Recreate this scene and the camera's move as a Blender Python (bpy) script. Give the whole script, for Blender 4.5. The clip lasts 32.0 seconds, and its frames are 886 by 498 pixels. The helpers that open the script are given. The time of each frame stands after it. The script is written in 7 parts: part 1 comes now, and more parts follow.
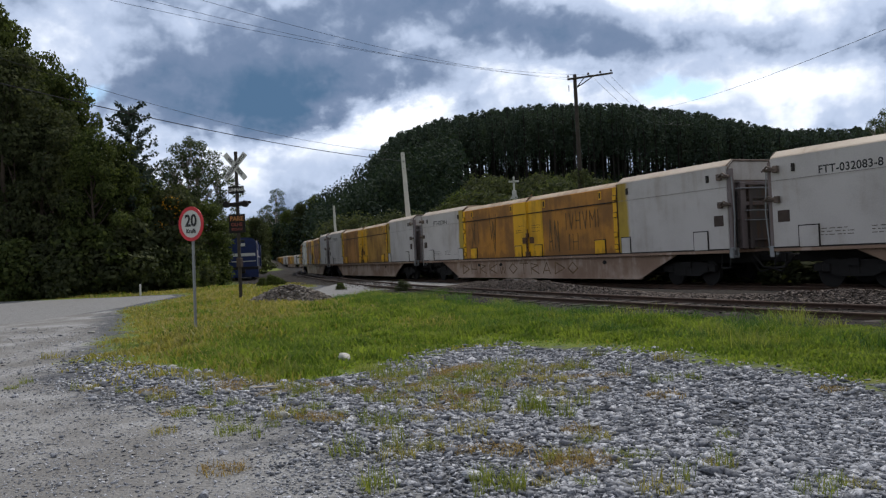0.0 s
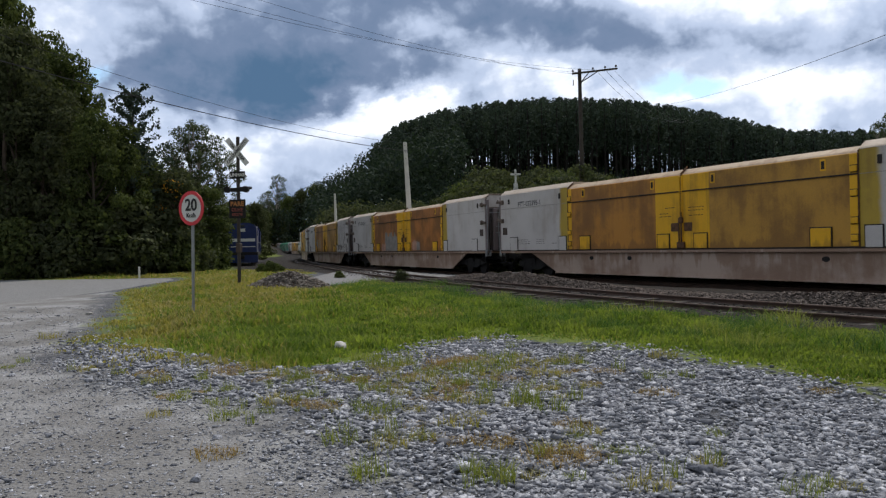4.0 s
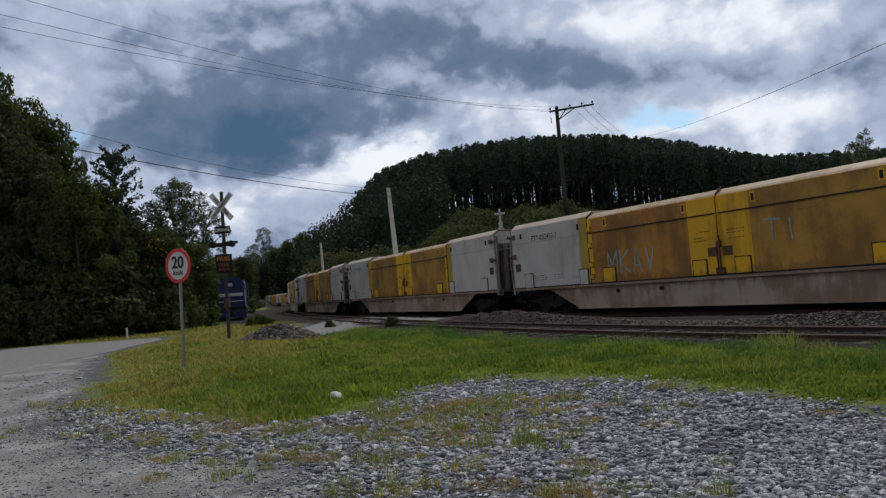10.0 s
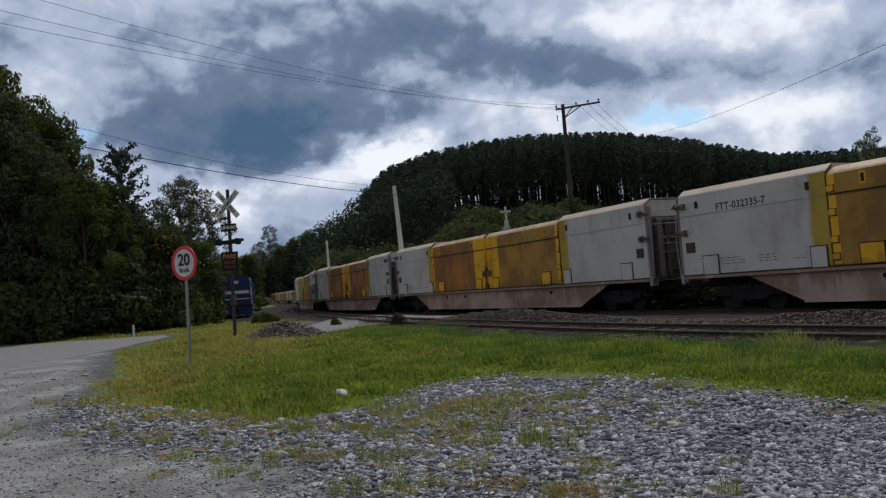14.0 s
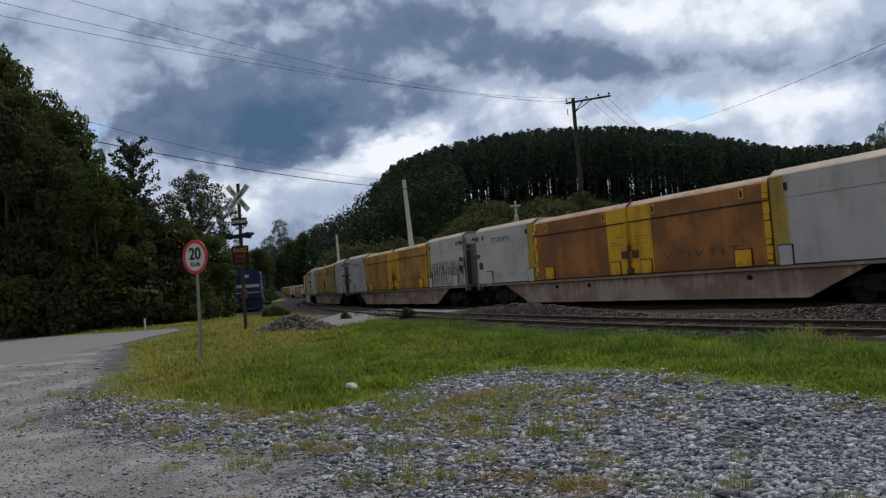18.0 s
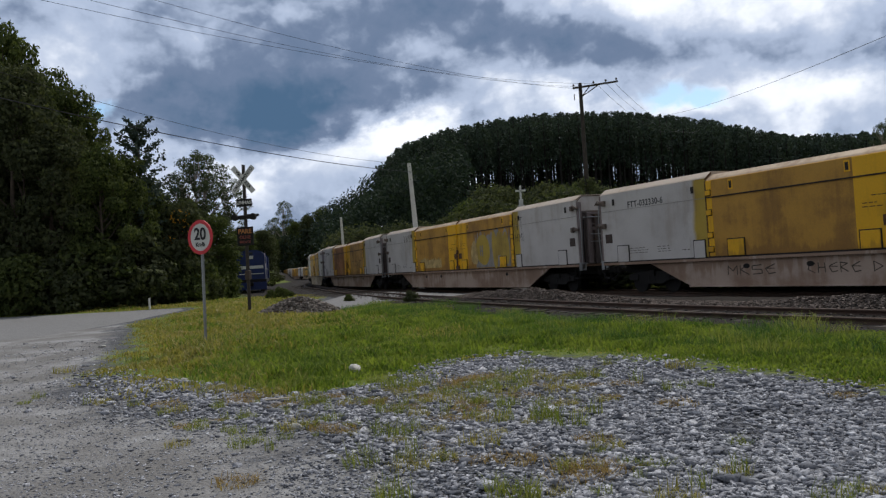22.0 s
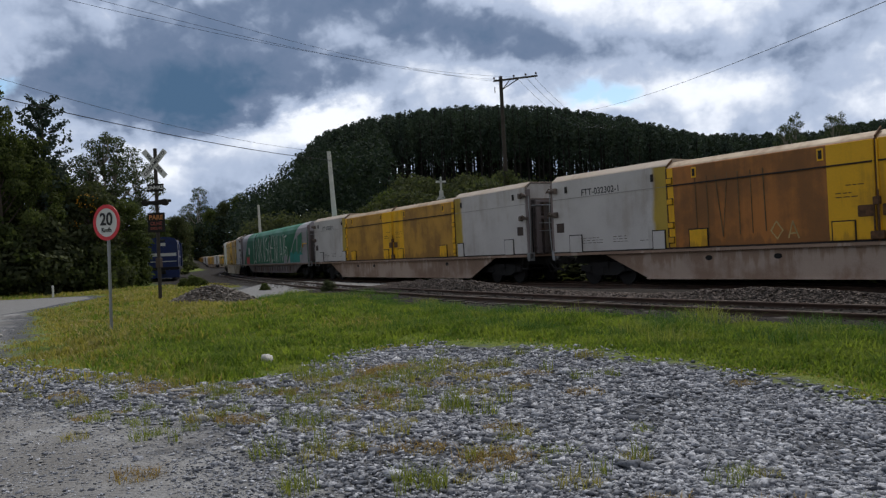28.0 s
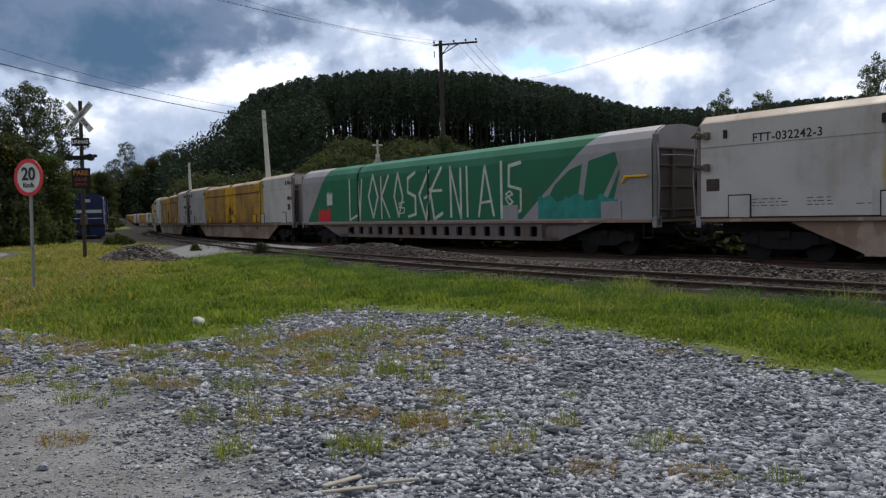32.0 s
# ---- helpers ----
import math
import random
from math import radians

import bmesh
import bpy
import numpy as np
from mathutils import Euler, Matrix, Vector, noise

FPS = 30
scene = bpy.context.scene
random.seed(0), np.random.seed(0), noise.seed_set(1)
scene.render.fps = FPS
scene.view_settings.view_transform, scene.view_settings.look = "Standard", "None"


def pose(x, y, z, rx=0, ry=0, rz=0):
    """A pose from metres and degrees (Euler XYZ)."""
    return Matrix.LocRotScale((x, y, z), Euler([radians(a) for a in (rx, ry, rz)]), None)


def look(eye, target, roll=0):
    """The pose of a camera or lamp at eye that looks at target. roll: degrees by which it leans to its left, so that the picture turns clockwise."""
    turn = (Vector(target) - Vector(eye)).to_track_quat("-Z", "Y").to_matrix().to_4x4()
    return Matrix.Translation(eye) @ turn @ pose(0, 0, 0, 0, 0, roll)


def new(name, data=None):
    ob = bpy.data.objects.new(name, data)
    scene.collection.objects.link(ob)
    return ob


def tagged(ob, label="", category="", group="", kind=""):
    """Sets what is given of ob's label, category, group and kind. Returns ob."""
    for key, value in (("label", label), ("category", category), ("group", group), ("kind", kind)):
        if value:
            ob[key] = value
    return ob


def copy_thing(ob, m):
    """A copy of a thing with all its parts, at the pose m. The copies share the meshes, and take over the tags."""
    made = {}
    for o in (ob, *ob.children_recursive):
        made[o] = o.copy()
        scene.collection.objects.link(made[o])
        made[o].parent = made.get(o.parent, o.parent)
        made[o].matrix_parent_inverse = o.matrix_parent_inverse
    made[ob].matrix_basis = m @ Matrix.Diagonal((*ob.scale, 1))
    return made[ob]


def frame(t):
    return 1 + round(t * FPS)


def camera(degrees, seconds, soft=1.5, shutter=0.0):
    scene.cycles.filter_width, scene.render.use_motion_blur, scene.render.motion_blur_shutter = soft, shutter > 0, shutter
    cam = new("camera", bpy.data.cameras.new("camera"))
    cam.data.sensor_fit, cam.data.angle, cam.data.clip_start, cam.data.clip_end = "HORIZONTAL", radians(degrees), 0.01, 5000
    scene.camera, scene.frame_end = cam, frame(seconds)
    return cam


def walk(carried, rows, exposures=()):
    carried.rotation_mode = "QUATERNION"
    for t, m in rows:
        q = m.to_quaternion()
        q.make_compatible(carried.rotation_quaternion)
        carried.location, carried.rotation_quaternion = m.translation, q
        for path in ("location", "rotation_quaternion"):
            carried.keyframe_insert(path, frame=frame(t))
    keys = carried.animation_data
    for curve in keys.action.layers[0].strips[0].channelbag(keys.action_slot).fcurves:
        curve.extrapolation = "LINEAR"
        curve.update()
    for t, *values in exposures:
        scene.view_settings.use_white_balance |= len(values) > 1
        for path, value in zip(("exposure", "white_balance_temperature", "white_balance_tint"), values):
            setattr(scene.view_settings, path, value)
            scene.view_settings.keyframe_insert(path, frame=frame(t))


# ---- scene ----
cam = camera(59.0, 32.0, soft=1.3)
PATH = [
    (0, (0.024, -0.007, 1.498), (0.008, 1.993, 1.516), -2.8),
    (0.5, (0.036, 0.0, 1.507), (0.024, 2.0, 1.5), -3.3),
    (1, (0.051, -0.017, 1.498), (0.056, 1.983, 1.527), -3.0),
    (1.5, (0.03, -0.022, 1.51), (-0.014, 1.978, 1.54), -3.7),
    (2, (0.042, -0.012, 1.5), (0.021, 1.988, 1.501), -4.1),
    (2.5, (0.039, -0.017, 1.508), (-0.015, 1.982, 1.503), -4.3),
    (3, (0.05, -0.041, 1.498), (0.035, 1.958, 1.488), -2.8),
    (3.5, (0.041, -0.037, 1.509), (0.019, 1.963, 1.495), -1.3),
    (5.5, (0.053, -0.032, 1.505), (0.117, 1.967, 1.549), -1.4),
    (6, (0.05, -0.033, 1.504), (0.277, 1.954, 1.547), -0.2),
    (6.5, (0.046, -0.041, 1.519), (0.262, 1.946, 1.583), -0.3),
    (7, (0.054, -0.013, 1.514), (0.218, 1.978, 1.606), -2.5),
    (7.5, (0.022, -0.012, 1.514), (0.173, 1.979, 1.621), -3.7),
    (8, (0.028, -0.013, 1.512), (0.152, 1.981, 1.6), -3.9),
    (8.5, (0.021, -0.018, 1.512), (0.119, 1.976, 1.617), -4.0),
    (9, (0.006, -0.013, 1.516), (0.064, 1.983, 1.627), -4.6),
    (9.5, (0.013, -0.02, 1.509), (0.056, 1.976, 1.62), -4.6),
    (10, (0.01, -0.008, 1.51), (0.031, 1.989, 1.612), -4.5),
    (10.5, (0.004, -0.022, 1.516), (0.007, 1.974, 1.632), -5.0),
    (11, (0.005, -0.013, 1.51), (-0.007, 1.984, 1.619), -5.1),
    (11.5, (-0.003, 0.009, 1.512), (-0.025, 2.006, 1.621), -5.6),
    (12, (-0.001, -0.012, 1.512), (0.001, 1.985, 1.618), -4.8),
    (12.5, (0.005, -0.007, 1.509), (0.008, 1.99, 1.613), -4.7),
    (13, (0.0, 0.0, 1.5), (0.0, 1.998, 1.598), -4.5),
    (13.5, (0.005, 0.002, 1.511), (0.011, 2.0, 1.606), -4.4),
    (14, (0.008, 0.01, 1.506), (0.014, 2.007, 1.604), -4.4),
    (14.5, (0.002, 0.001, 1.504), (0.008, 1.999, 1.596), -4.6),
    (15, (0.01, 0.004, 1.507), (0.01, 2.002, 1.602), -4.5),
    (15.5, (-0.002, -0.001, 1.504), (-0.011, 1.997, 1.601), -4.6),
    (17.5, (-0.002, -0.014, 1.504), (-0.016, 1.984, 1.592), -4.7),
    (18, (0.009, -0.005, 1.508), (-0.011, 1.993, 1.593), -4.3),
    (18.5, (0.0, -0.02, 1.504), (-0.016, 1.978, 1.584), -4.0),
    (19, (0.0, -0.018, 1.498), (-0.024, 1.981, 1.576), -4.0),
    (19.5, (-0.002, -0.021, 1.506), (-0.026, 1.978, 1.581), -3.8),
    (20, (0.0, -0.021, 1.504), (-0.026, 1.978, 1.568), -4.0),
    (20.5, (-0.001, 0.0, 1.49), (-0.03, 1.999, 1.543), -3.8),
    (21, (-0.012, -0.002, 1.502), (-0.054, 1.997, 1.545), -3.4),
    (21.5, (-0.002, -0.006, 1.501), (-0.052, 1.993, 1.543), -3.6),
    (22, (-0.004, -0.019, 1.499), (-0.037, 1.98, 1.544), -3.5),
    (22.5, (0.012, -0.017, 1.486), (-0.016, 1.982, 1.449), -2.4),
    (23, (-0.004, -0.03, 1.479), (-0.015, 1.97, 1.477), -3.0),
    (23.5, (0.013, -0.024, 1.489), (0.028, 1.976, 1.479), -2.8),
    (24, (0.069, -0.012, 1.487), (0.246, 1.98, 1.501), -4.6),
    (24.5, (0.068, -0.018, 1.489), (0.404, 1.953, 1.501), -2.7),
    (26.5, (0.039, 0.016, 1.481), (0.301, 1.998, 1.493), -1.9),
    (27, (0.037, 0.026, 1.481), (0.211, 2.019, 1.486), -2.2),
    (27.5, (0.033, 0.013, 1.495), (0.17, 2.008, 1.522), -2.5),
    (28, (0.058, -0.005, 1.49), (0.227, 1.988, 1.499), -2.8),
    (28.5, (0.056, -0.04, 1.503), (0.221, 1.953, 1.472), -1.6),
    (29, (0.076, -0.067, 1.493), (0.299, 1.92, 1.449), 0.3),
    (29.5, (0.021, -0.071, 1.479), (0.279, 1.91, 1.379), 0.1),
    (30, (-0.01, -0.066, 1.503), (0.197, 1.92, 1.398), 0.4),
    (30.5, (-0.001, -0.056, 1.522), (0.234, 1.928, 1.436), -1.0),
    (31, (0.022, -0.045, 1.52), (0.262, 1.939, 1.437), -0.5),
    (31.5, (0.02, -0.051, 1.517), (0.365, 1.916, 1.422), -0.7),
    (32, (0.026, -0.042, 1.521), (0.357, 1.929, 1.434), -1.3),
]
walk(cam, [(t, look(eye, target, roll)) for t, eye, target, roll in PATH],
     exposures=[(0, 0.42), (3.5, 0.48), (5.5, 0.1), (8, -0.02), (15, 0.0), (18, 0.03), (20, 0.1), (22, 0.2), (23.3, 0.38), (24.5, 0.06), (28, 0.16), (30, 0.46), (32, 0.36)])

# ---- world, sun ----
SUN_AZ, SUN_EL = radians(25), radians(58)


def nodes_of(tree):
    n, l = tree.nodes, tree.links
    n.clear()
    return n, l


class Net:
    """Short hand for building node trees."""

    def __init__(self, tree):
        self.n, self.l = nodes_of(tree)

    def add(self, kind, **sets):
        nd = self.n.new(kind)
        ins = sets.pop("ins", {})
        if "op" in sets:
            nd.operation = sets.pop("op")
        if "blend" in sets:
            nd.data_type, nd.blend_type = "RGBA", sets.pop("blend")
        if "dims" in sets:
            nd.noise_dimensions = sets.pop("dims")
        for k, v in ins.items():
            self.put(nd.inputs[k], v)
        return nd

    def put(self, socket, v):
        if isinstance(v, bpy.types.NodeSocket):
            self.l.new(v, socket)
        else:
            socket.default_value = v

    def math(self, op, a, b=0.0, c=0.0):
        nd = self.add("ShaderNodeMath", op=op, ins={0: a, 1: b, 2: c})
        return nd.outputs[0]

    def vmath(self, op, a, b=(0, 0, 0)):
        nd = self.add("ShaderNodeVectorMath", op=op, ins={0: a, 1: b})
        return nd.outputs["Value"] if op == "DOT_PRODUCT" else nd.outputs[0]

    def noise(self, vec, scale, detail=4.0, rough=0.55, dist=0.0):
        nd = self.add("ShaderNodeTexNoise", ins={"Vector": vec, "Scale": scale, "Detail": detail, "Roughness": rough, "Distortion": dist})
        return nd.outputs["Fac"]

    def ramp(self, v, a, b, lo=0.0, hi=1.0):
        nd = self.n.new("ShaderNodeMapRange")
        nd.interpolation_type = "SMOOTHSTEP"
        for k, x in (("Value", v), ("From Min", a), ("From Max", b), ("To Min", lo), ("To Max", hi)):
            self.put(nd.inputs[k], x)
        return nd.outputs[0]

    def mix(self, f, a, b, blend="MIX"):
        nd = self.add("ShaderNodeMix", blend=blend, ins={0: f, 6: a, 7: b})
        return nd.outputs[2]

    def scaled(self, vec, s):
        return self.vmath("MULTIPLY", vec, s)

    def bump(self, h, strength, dist=0.02):
        return self.add("ShaderNodeBump", ins={"Height": h, "Strength": strength, "Distance": dist}).outputs[0]


def col(r, g, b):
    return (r, g, b, 1.0)


def make_world():
    w = bpy.data.worlds.new("overcast_sky")
    scene.world = w
    w.use_nodes = True
    k = Net(w.node_tree)
    sky = k.n.new("ShaderNodeTexSky")
    sky.sky_type, sky.sun_disc = "NISHITA", False
    sky.sun_elevation, sky.sun_rotation = SUN_EL, SUN_AZ
    way = k.n.new("ShaderNodeTexCoord").outputs["Generated"]
    sep = k.add("ShaderNodeSeparateXYZ", ins={0: way}).outputs
    soft = k.noise(k.scaled(way, (1.0, 1.0, 1.6)), 5.5, 9.0, 0.62, 0.15)
    soft2 = k.noise(k.vmath("ADD", k.scaled(way, (1.0, 1.0, 1.7)), (3.1, 7.7, 1.9)), 5.0, 9.0, 0.60, 0.15)
    puff = k.noise(k.scaled(way, (1.0, 1.0, 1.5)), 9.0, 8.0, 0.62, 0.1)
    # heaped cloud: rounded cells on a warped grid
    warp = k.add("ShaderNodeTexNoise", ins={"Vector": way, "Scale": 7.0, "Detail": 5.0, "Roughness": 0.6}).outputs["Color"]
    heap_at = k.vmath("ADD", k.scaled(way, (1.0, 1.0, 1.35)), k.scaled(k.vmath("SUBTRACT", warp, (0.5, 0.5, 0.5)), (0.17, 0.17, 0.13)))

    def cells(scale, detail):
        nd = k.n.new("ShaderNodeTexVoronoi")
        nd.feature = "SMOOTH_F1"
        for name, x in (("Vector", heap_at), ("Scale", scale), ("Smoothness", 0.55), ("Detail", detail), ("Roughness", 0.5)):
            k.put(nd.inputs[name], x)
        return nd.outputs["Distance"]

    heap = k.math("SUBTRACT", k.math("ADD", k.math("MULTIPLY", cells(9.0, 2.0), 0.7), k.math("MULTIPLY", cells(21.0, 2.0), 0.4)), 0.99)
    ahead = k.math("MAXIMUM", sep[1], 0.15)
    u = k.math("ADD", k.math("DIVIDE", sep[0], ahead), k.math("MULTIPLY", k.math("SUBTRACT", soft, 0.5), 0.16))
    v = k.math("ADD", k.math("DIVIDE", sep[2], ahead), k.math("MULTIPLY", k.math("SUBTRACT", soft2, 0.5), 0.10))

    def lump(cu, cv, ru, rv):
        a = k.math("DIVIDE", k.math("SUBTRACT", u, cu), ru)
        b = k.math("DIVIDE", k.math("SUBTRACT", v, cv), rv)
        r2 = k.math("ADD", k.math("MULTIPLY", a, a), k.math("MULTIPLY", b, b))
        return k.math("POWER", 2.7183, k.math("MULTIPLY", r2, -0.8))

    # how dark the cloud's underside is
    dark = k.math("ADD", -0.30, k.math("ADD", k.math("MULTIPLY", soft2, 0.65), k.math("MULTIPLY", puff, 0.65)))
    for cu, cv, ru, rv, amount in CLOUDS:
        dark = k.math("MULTIPLY_ADD", lump(cu, cv, ru, rv), amount, dark)
    curl = k.noise(k.scaled(way, (1.0, 1.0, 1.9)), 17.0, 7.0, 0.6, 0.4)
    dark = k.math("MULTIPLY_ADD", k.math("SUBTRACT", curl, 0.5), 0.20, dark)
    dark = k.math("MULTIPLY_ADD", heap, 0.75, dark)
    c = k.mix(k.ramp(dark, -0.18, 0.40), col(0.88, 0.92, 1.0), col(0.40, 0.475, 0.625))
    c = k.mix(k.ramp(dark, 0.36, 0.78), c, col(0.142, 0.195, 0.302))
    c = k.mix(k.ramp(dark, 0.74, 1.25), c, col(0.066, 0.128, 0.222))
    blue = k.mix(1.0, sky.outputs[0], col(0.105, 0.118, 0.122), "MULTIPLY")
    gap = k.math("ADD", lump(0.305, 0.205, 0.075, 0.022), lump(-0.445, 0.222, 0.050, 0.018))
    c = k.mix(k.ramp(k.math("MULTIPLY", gap, k.math("MULTIPLY_ADD", heap, -2.6, 0.95)), 0.35, 1.0), c, blue)
    # thick deck overhead and behind
    back = k.mix(k.ramp(puff, 0.3, 0.7), col(0.245, 0.262, 0.30), col(0.355, 0.38, 0.425))
    c = k.mix(k.ramp(sep[1], 0.05, 0.42), back, c)
    c = k.mix(k.ramp(sep[2], -0.06, 0.0), col(0.06, 0.065, 0.05), c)
    bg = k.add("ShaderNodeBackground", ins={"Color": c, "Strength": 1.0})
    out = k.n.new("ShaderNodeOutputWorld")
    k.l.new(bg.outputs[0], out.inputs[0])


# soft cloud masses: bearing and height (tangents), half widths, and how much darker (or brighter) the deck is there
CLOUDS = [
    (-0.291, 0.234, 0.216, 0.049, 0.50),
    (-0.385, 0.279, 0.159, 0.051, 0.20),
    (-0.162, 0.216, 0.119, 0.032, 0.36),
    (-0.241, 0.198, 0.152, 0.022, 0.22),
    (0.069, 0.290, 0.238, 0.052, 0.36),
    (-0.061, 0.337, 0.231, 0.043, 0.18),
    (0.286, 0.262, 0.108, 0.032, 0.20),
    (-0.385, 0.377, 0.274, 0.043, 0.10),
    (-0.046, 0.183, 0.042, 0.022, -0.70),
    (-0.068, 0.168, 0.051, 0.017, -0.45),
    (-0.133, 0.162, 0.072, 0.016, -0.40),
    (-0.205, 0.142, 0.123, 0.029, -0.22),
    (-0.277, 0.123, 0.115, 0.029, -0.10),
    (-0.501, 0.288, 0.079, 0.043, -0.30),
    (0.149, 0.208, 0.058, 0.016, -0.45),
    (0.105, 0.223, 0.036, 0.012, -0.20),
    (0.221, 0.332, 0.087, 0.026, -0.46),
    (0.394, 0.304, 0.108, 0.036, -0.50),
    (0.372, 0.205, 0.115, 0.032, -0.36),
    (0.286, 0.190, 0.065, 0.016, -0.25),
    (0.473, 0.193, 0.065, 0.029, -0.25),
    (0.549, 0.238, 0.065, 0.036, 0.22),
    (0.466, 0.245, 0.087, 0.022, 0.10),
    (-0.392, 0.183, 0.043, 0.029, -0.10),
    (-0.457, 0.231, 0.065, 0.022, -0.20),
]
make_world()
sun = new("sun", bpy.data.lights.new("sun", "SUN"))
sun.data.energy, sun.data.angle, sun.data.color = 2.0, radians(6), (1.0, 0.93, 0.83)
sun.matrix_basis = look((0, 0, 0), (-math.sin(SUN_AZ) * math.cos(SUN_EL), -math.cos(SUN_AZ) * math.cos(SUN_EL), -math.sin(SUN_EL)))

# ---- materials ----
def material(name, rough=0.6, metal=0.0, spec=0.4):
    m = bpy.data.materials.new(name)
    m.use_nodes = True
    k = Net(m.node_tree)
    b = k.n.new("ShaderNodeBsdfPrincipled")
    out = k.n.new("ShaderNodeOutputMaterial")
    k.l.new(b.outputs[0], out.inputs[0])
    b.inputs["Roughness"].default_value, b.inputs["Metallic"].default_value = rough, metal
    b.inputs["Specular IOR Level"].default_value = spec
    k.b = b
    k.obj = k.n.new("ShaderNodeTexCoord").outputs["Object"]
    k.pos = k.n.new("ShaderNodeNewGeometry").outputs["Position"]
    k.rnd = k.n.new("ShaderNodeObjectInfo").outputs["Random"]
    k.isl = k.n.new("ShaderNodeNewGeometry").outputs["Random Per Island"]
    return m, k


def set_in(k, **v):
    for name, x in v.items():
        k.put(k.b.inputs[name.replace("_", " ")], x)


def plain(name, c, rough=0.6, metal=0.0, vary=0.25, scale=3.0, bump=0.15, grain=60.0):
    """A painted or natural surface with two scales of variation."""
    m, k = material(name, rough, metal)
    n1, n2 = k.noise(k.obj, scale, 5), k.noise(k.obj, grain, 3)
    f = k.math("ADD", k.math("MULTIPLY", n1, 0.7), k.math("MULTIPLY", n2, 0.3))
    lo, hi = tuple(x * (1 - vary) for x in c), tuple(min(1, x * (1 + vary)) for x in c)
    set_in(k, Base_Color=k.mix(k.ramp(f, 0.3, 0.7), col(*lo), col(*hi)), Roughness=k.ramp(n1, 0.2, 0.8, max(0.05, rough - 0.12), min(1, rough + 0.12)))
    if bump:
        set_in(k, Normal=k.bump(f, bump, 0.01))
    return m


def wagon_paint(name, c, rust=0.3, stain=(0.20, 0.085, 0.022), seed=0.0, streak=0.5, dirt=(0.10, 0.085, 0.07), dirty=0.35, lock=False, lip=False, fade=None):
    """Old wagon enamel: brushed vertical streaks, rust stains and grime."""
    m, k = material(name, 0.55)
    p = k.vmath("ADD", k.obj, (seed, seed * 0.7, 0))
    run = k.noise(k.scaled(p, (3.5, 3.5, 0.22)), 1.0, 6, 0.6)
    blot = k.noise(p, 0.55, 5, 0.6)
    speck = k.noise(p, 22, 4)
    f = k.math("ADD", k.math("MULTIPLY", run, streak), k.math("MULTIPLY", blot, 1 - streak))
    if lock:
        # rust bleeding from the lock and along the bottom seam
        ax = k.add("ShaderNodeSeparateXYZ", ins={0: k.obj}).outputs
        a, b = k.math("DIVIDE", ax[0], 0.55), k.math("DIVIDE", k.math("SUBTRACT", ax[2], 2.05), 0.42)
        near = k.math("POWER", 2.7183, k.math("MULTIPLY", k.math("ADD", k.math("MULTIPLY", a, a), k.math("MULTIPLY", b, b)), -1.0))
        seam = k.ramp(k.math("ADD", ax[2], k.math("MULTIPLY", k.math("SUBTRACT", run, 0.5), -0.9)), 1.27, 1.62, 1.0, 0.0)
        f = k.math("ADD", f, k.math("ADD", k.math("MULTIPLY", near, 0.20), k.math("MULTIPLY", seam, 0.17)))
    if lip:
        # rust running down from the ledge under the doors
        ax = k.add("ShaderNodeSeparateXYZ", ins={0: k.obj}).outputs
        drip = k.ramp(k.math("ADD", ax[2], k.math("MULTIPLY", k.math("SUBTRACT", run, 0.5), 2.2)), 0.75, 1.22)
        f = k.math("ADD", f, k.math("MULTIPLY", drip, 0.16))
    first = col(*c)
    if fade:
        # paint mist thinning out along the wagon
        ax = k.add("ShaderNodeSeparateXYZ", ins={0: k.obj}).outputs
        thin = k.math("ADD", k.math("ABSOLUTE", ax[0]), k.math("MULTIPLY", k.math("SUBTRACT", blot, 0.5), 0.5))
        first = k.mix(k.ramp(thin, fade[0], fade[1]), first, col(*fade[2]))
    c2 = k.mix(k.math("MULTIPLY", k.ramp(f, 0.56 - 0.36 * rust, 0.70 - 0.36 * rust), min(1.0, 0.25 + rust)), first, col(*stain))
    c3 = k.mix(k.math("MULTIPLY", k.ramp(k.math("ADD", blot, k.math("MULTIPLY", speck, 0.3)), 0.5, 0.9), dirty), c2, col(*dirt))
    c4 = k.mix(k.math("MULTIPLY", speck, 0.12), c3, col(0.05, 0.04, 0.03))
    set_in(k, Base_Color=c4, Roughness=k.ramp(blot, 0.3, 0.7, 0.45, 0.7))
    wave = k.noise(k.scaled(p, (0.9, 0.9, 0.5)), 1.0, 2)
    set_in(k, Normal=k.bump(k.math("ADD", wave, k.math("MULTIPLY", speck, 0.02)), 0.25, 0.03))
    return m


def leaf_mat(name, c, c2, gloss=0.5, through_part=0.35, patch_size=0.35, own=0.5):
    m, k = material(name, gloss, spec=0.15)
    n = k.noise(k.pos, patch_size, 4)
    f = k.math("ADD", k.math("MULTIPLY", n, 1 - own), k.math("MULTIPLY", k.isl, own))
    set_in(k, Base_Color=k.mix(k.ramp(f, 0.25, 0.75), col(*c), col(*c2)))
    # light comes through thin blades
    tint = k.mix(k.ramp(f, 0.25, 0.75), col(*c), col(*c2))
    thin = k.add("ShaderNodeBsdfTranslucent", ins={"Color": k.mix(1.0, tint, col(1.5, 1.6, 0.9), "MULTIPLY")})
    both = k.add("ShaderNodeMixShader", ins={0: through_part, 1: k.b.outputs[0], 2: thin.outputs[0]})
    out = next(n for n in k.n if n.type == "OUTPUT_MATERIAL")
    k.l.new(both.outputs[0], out.inputs[0])
    return m


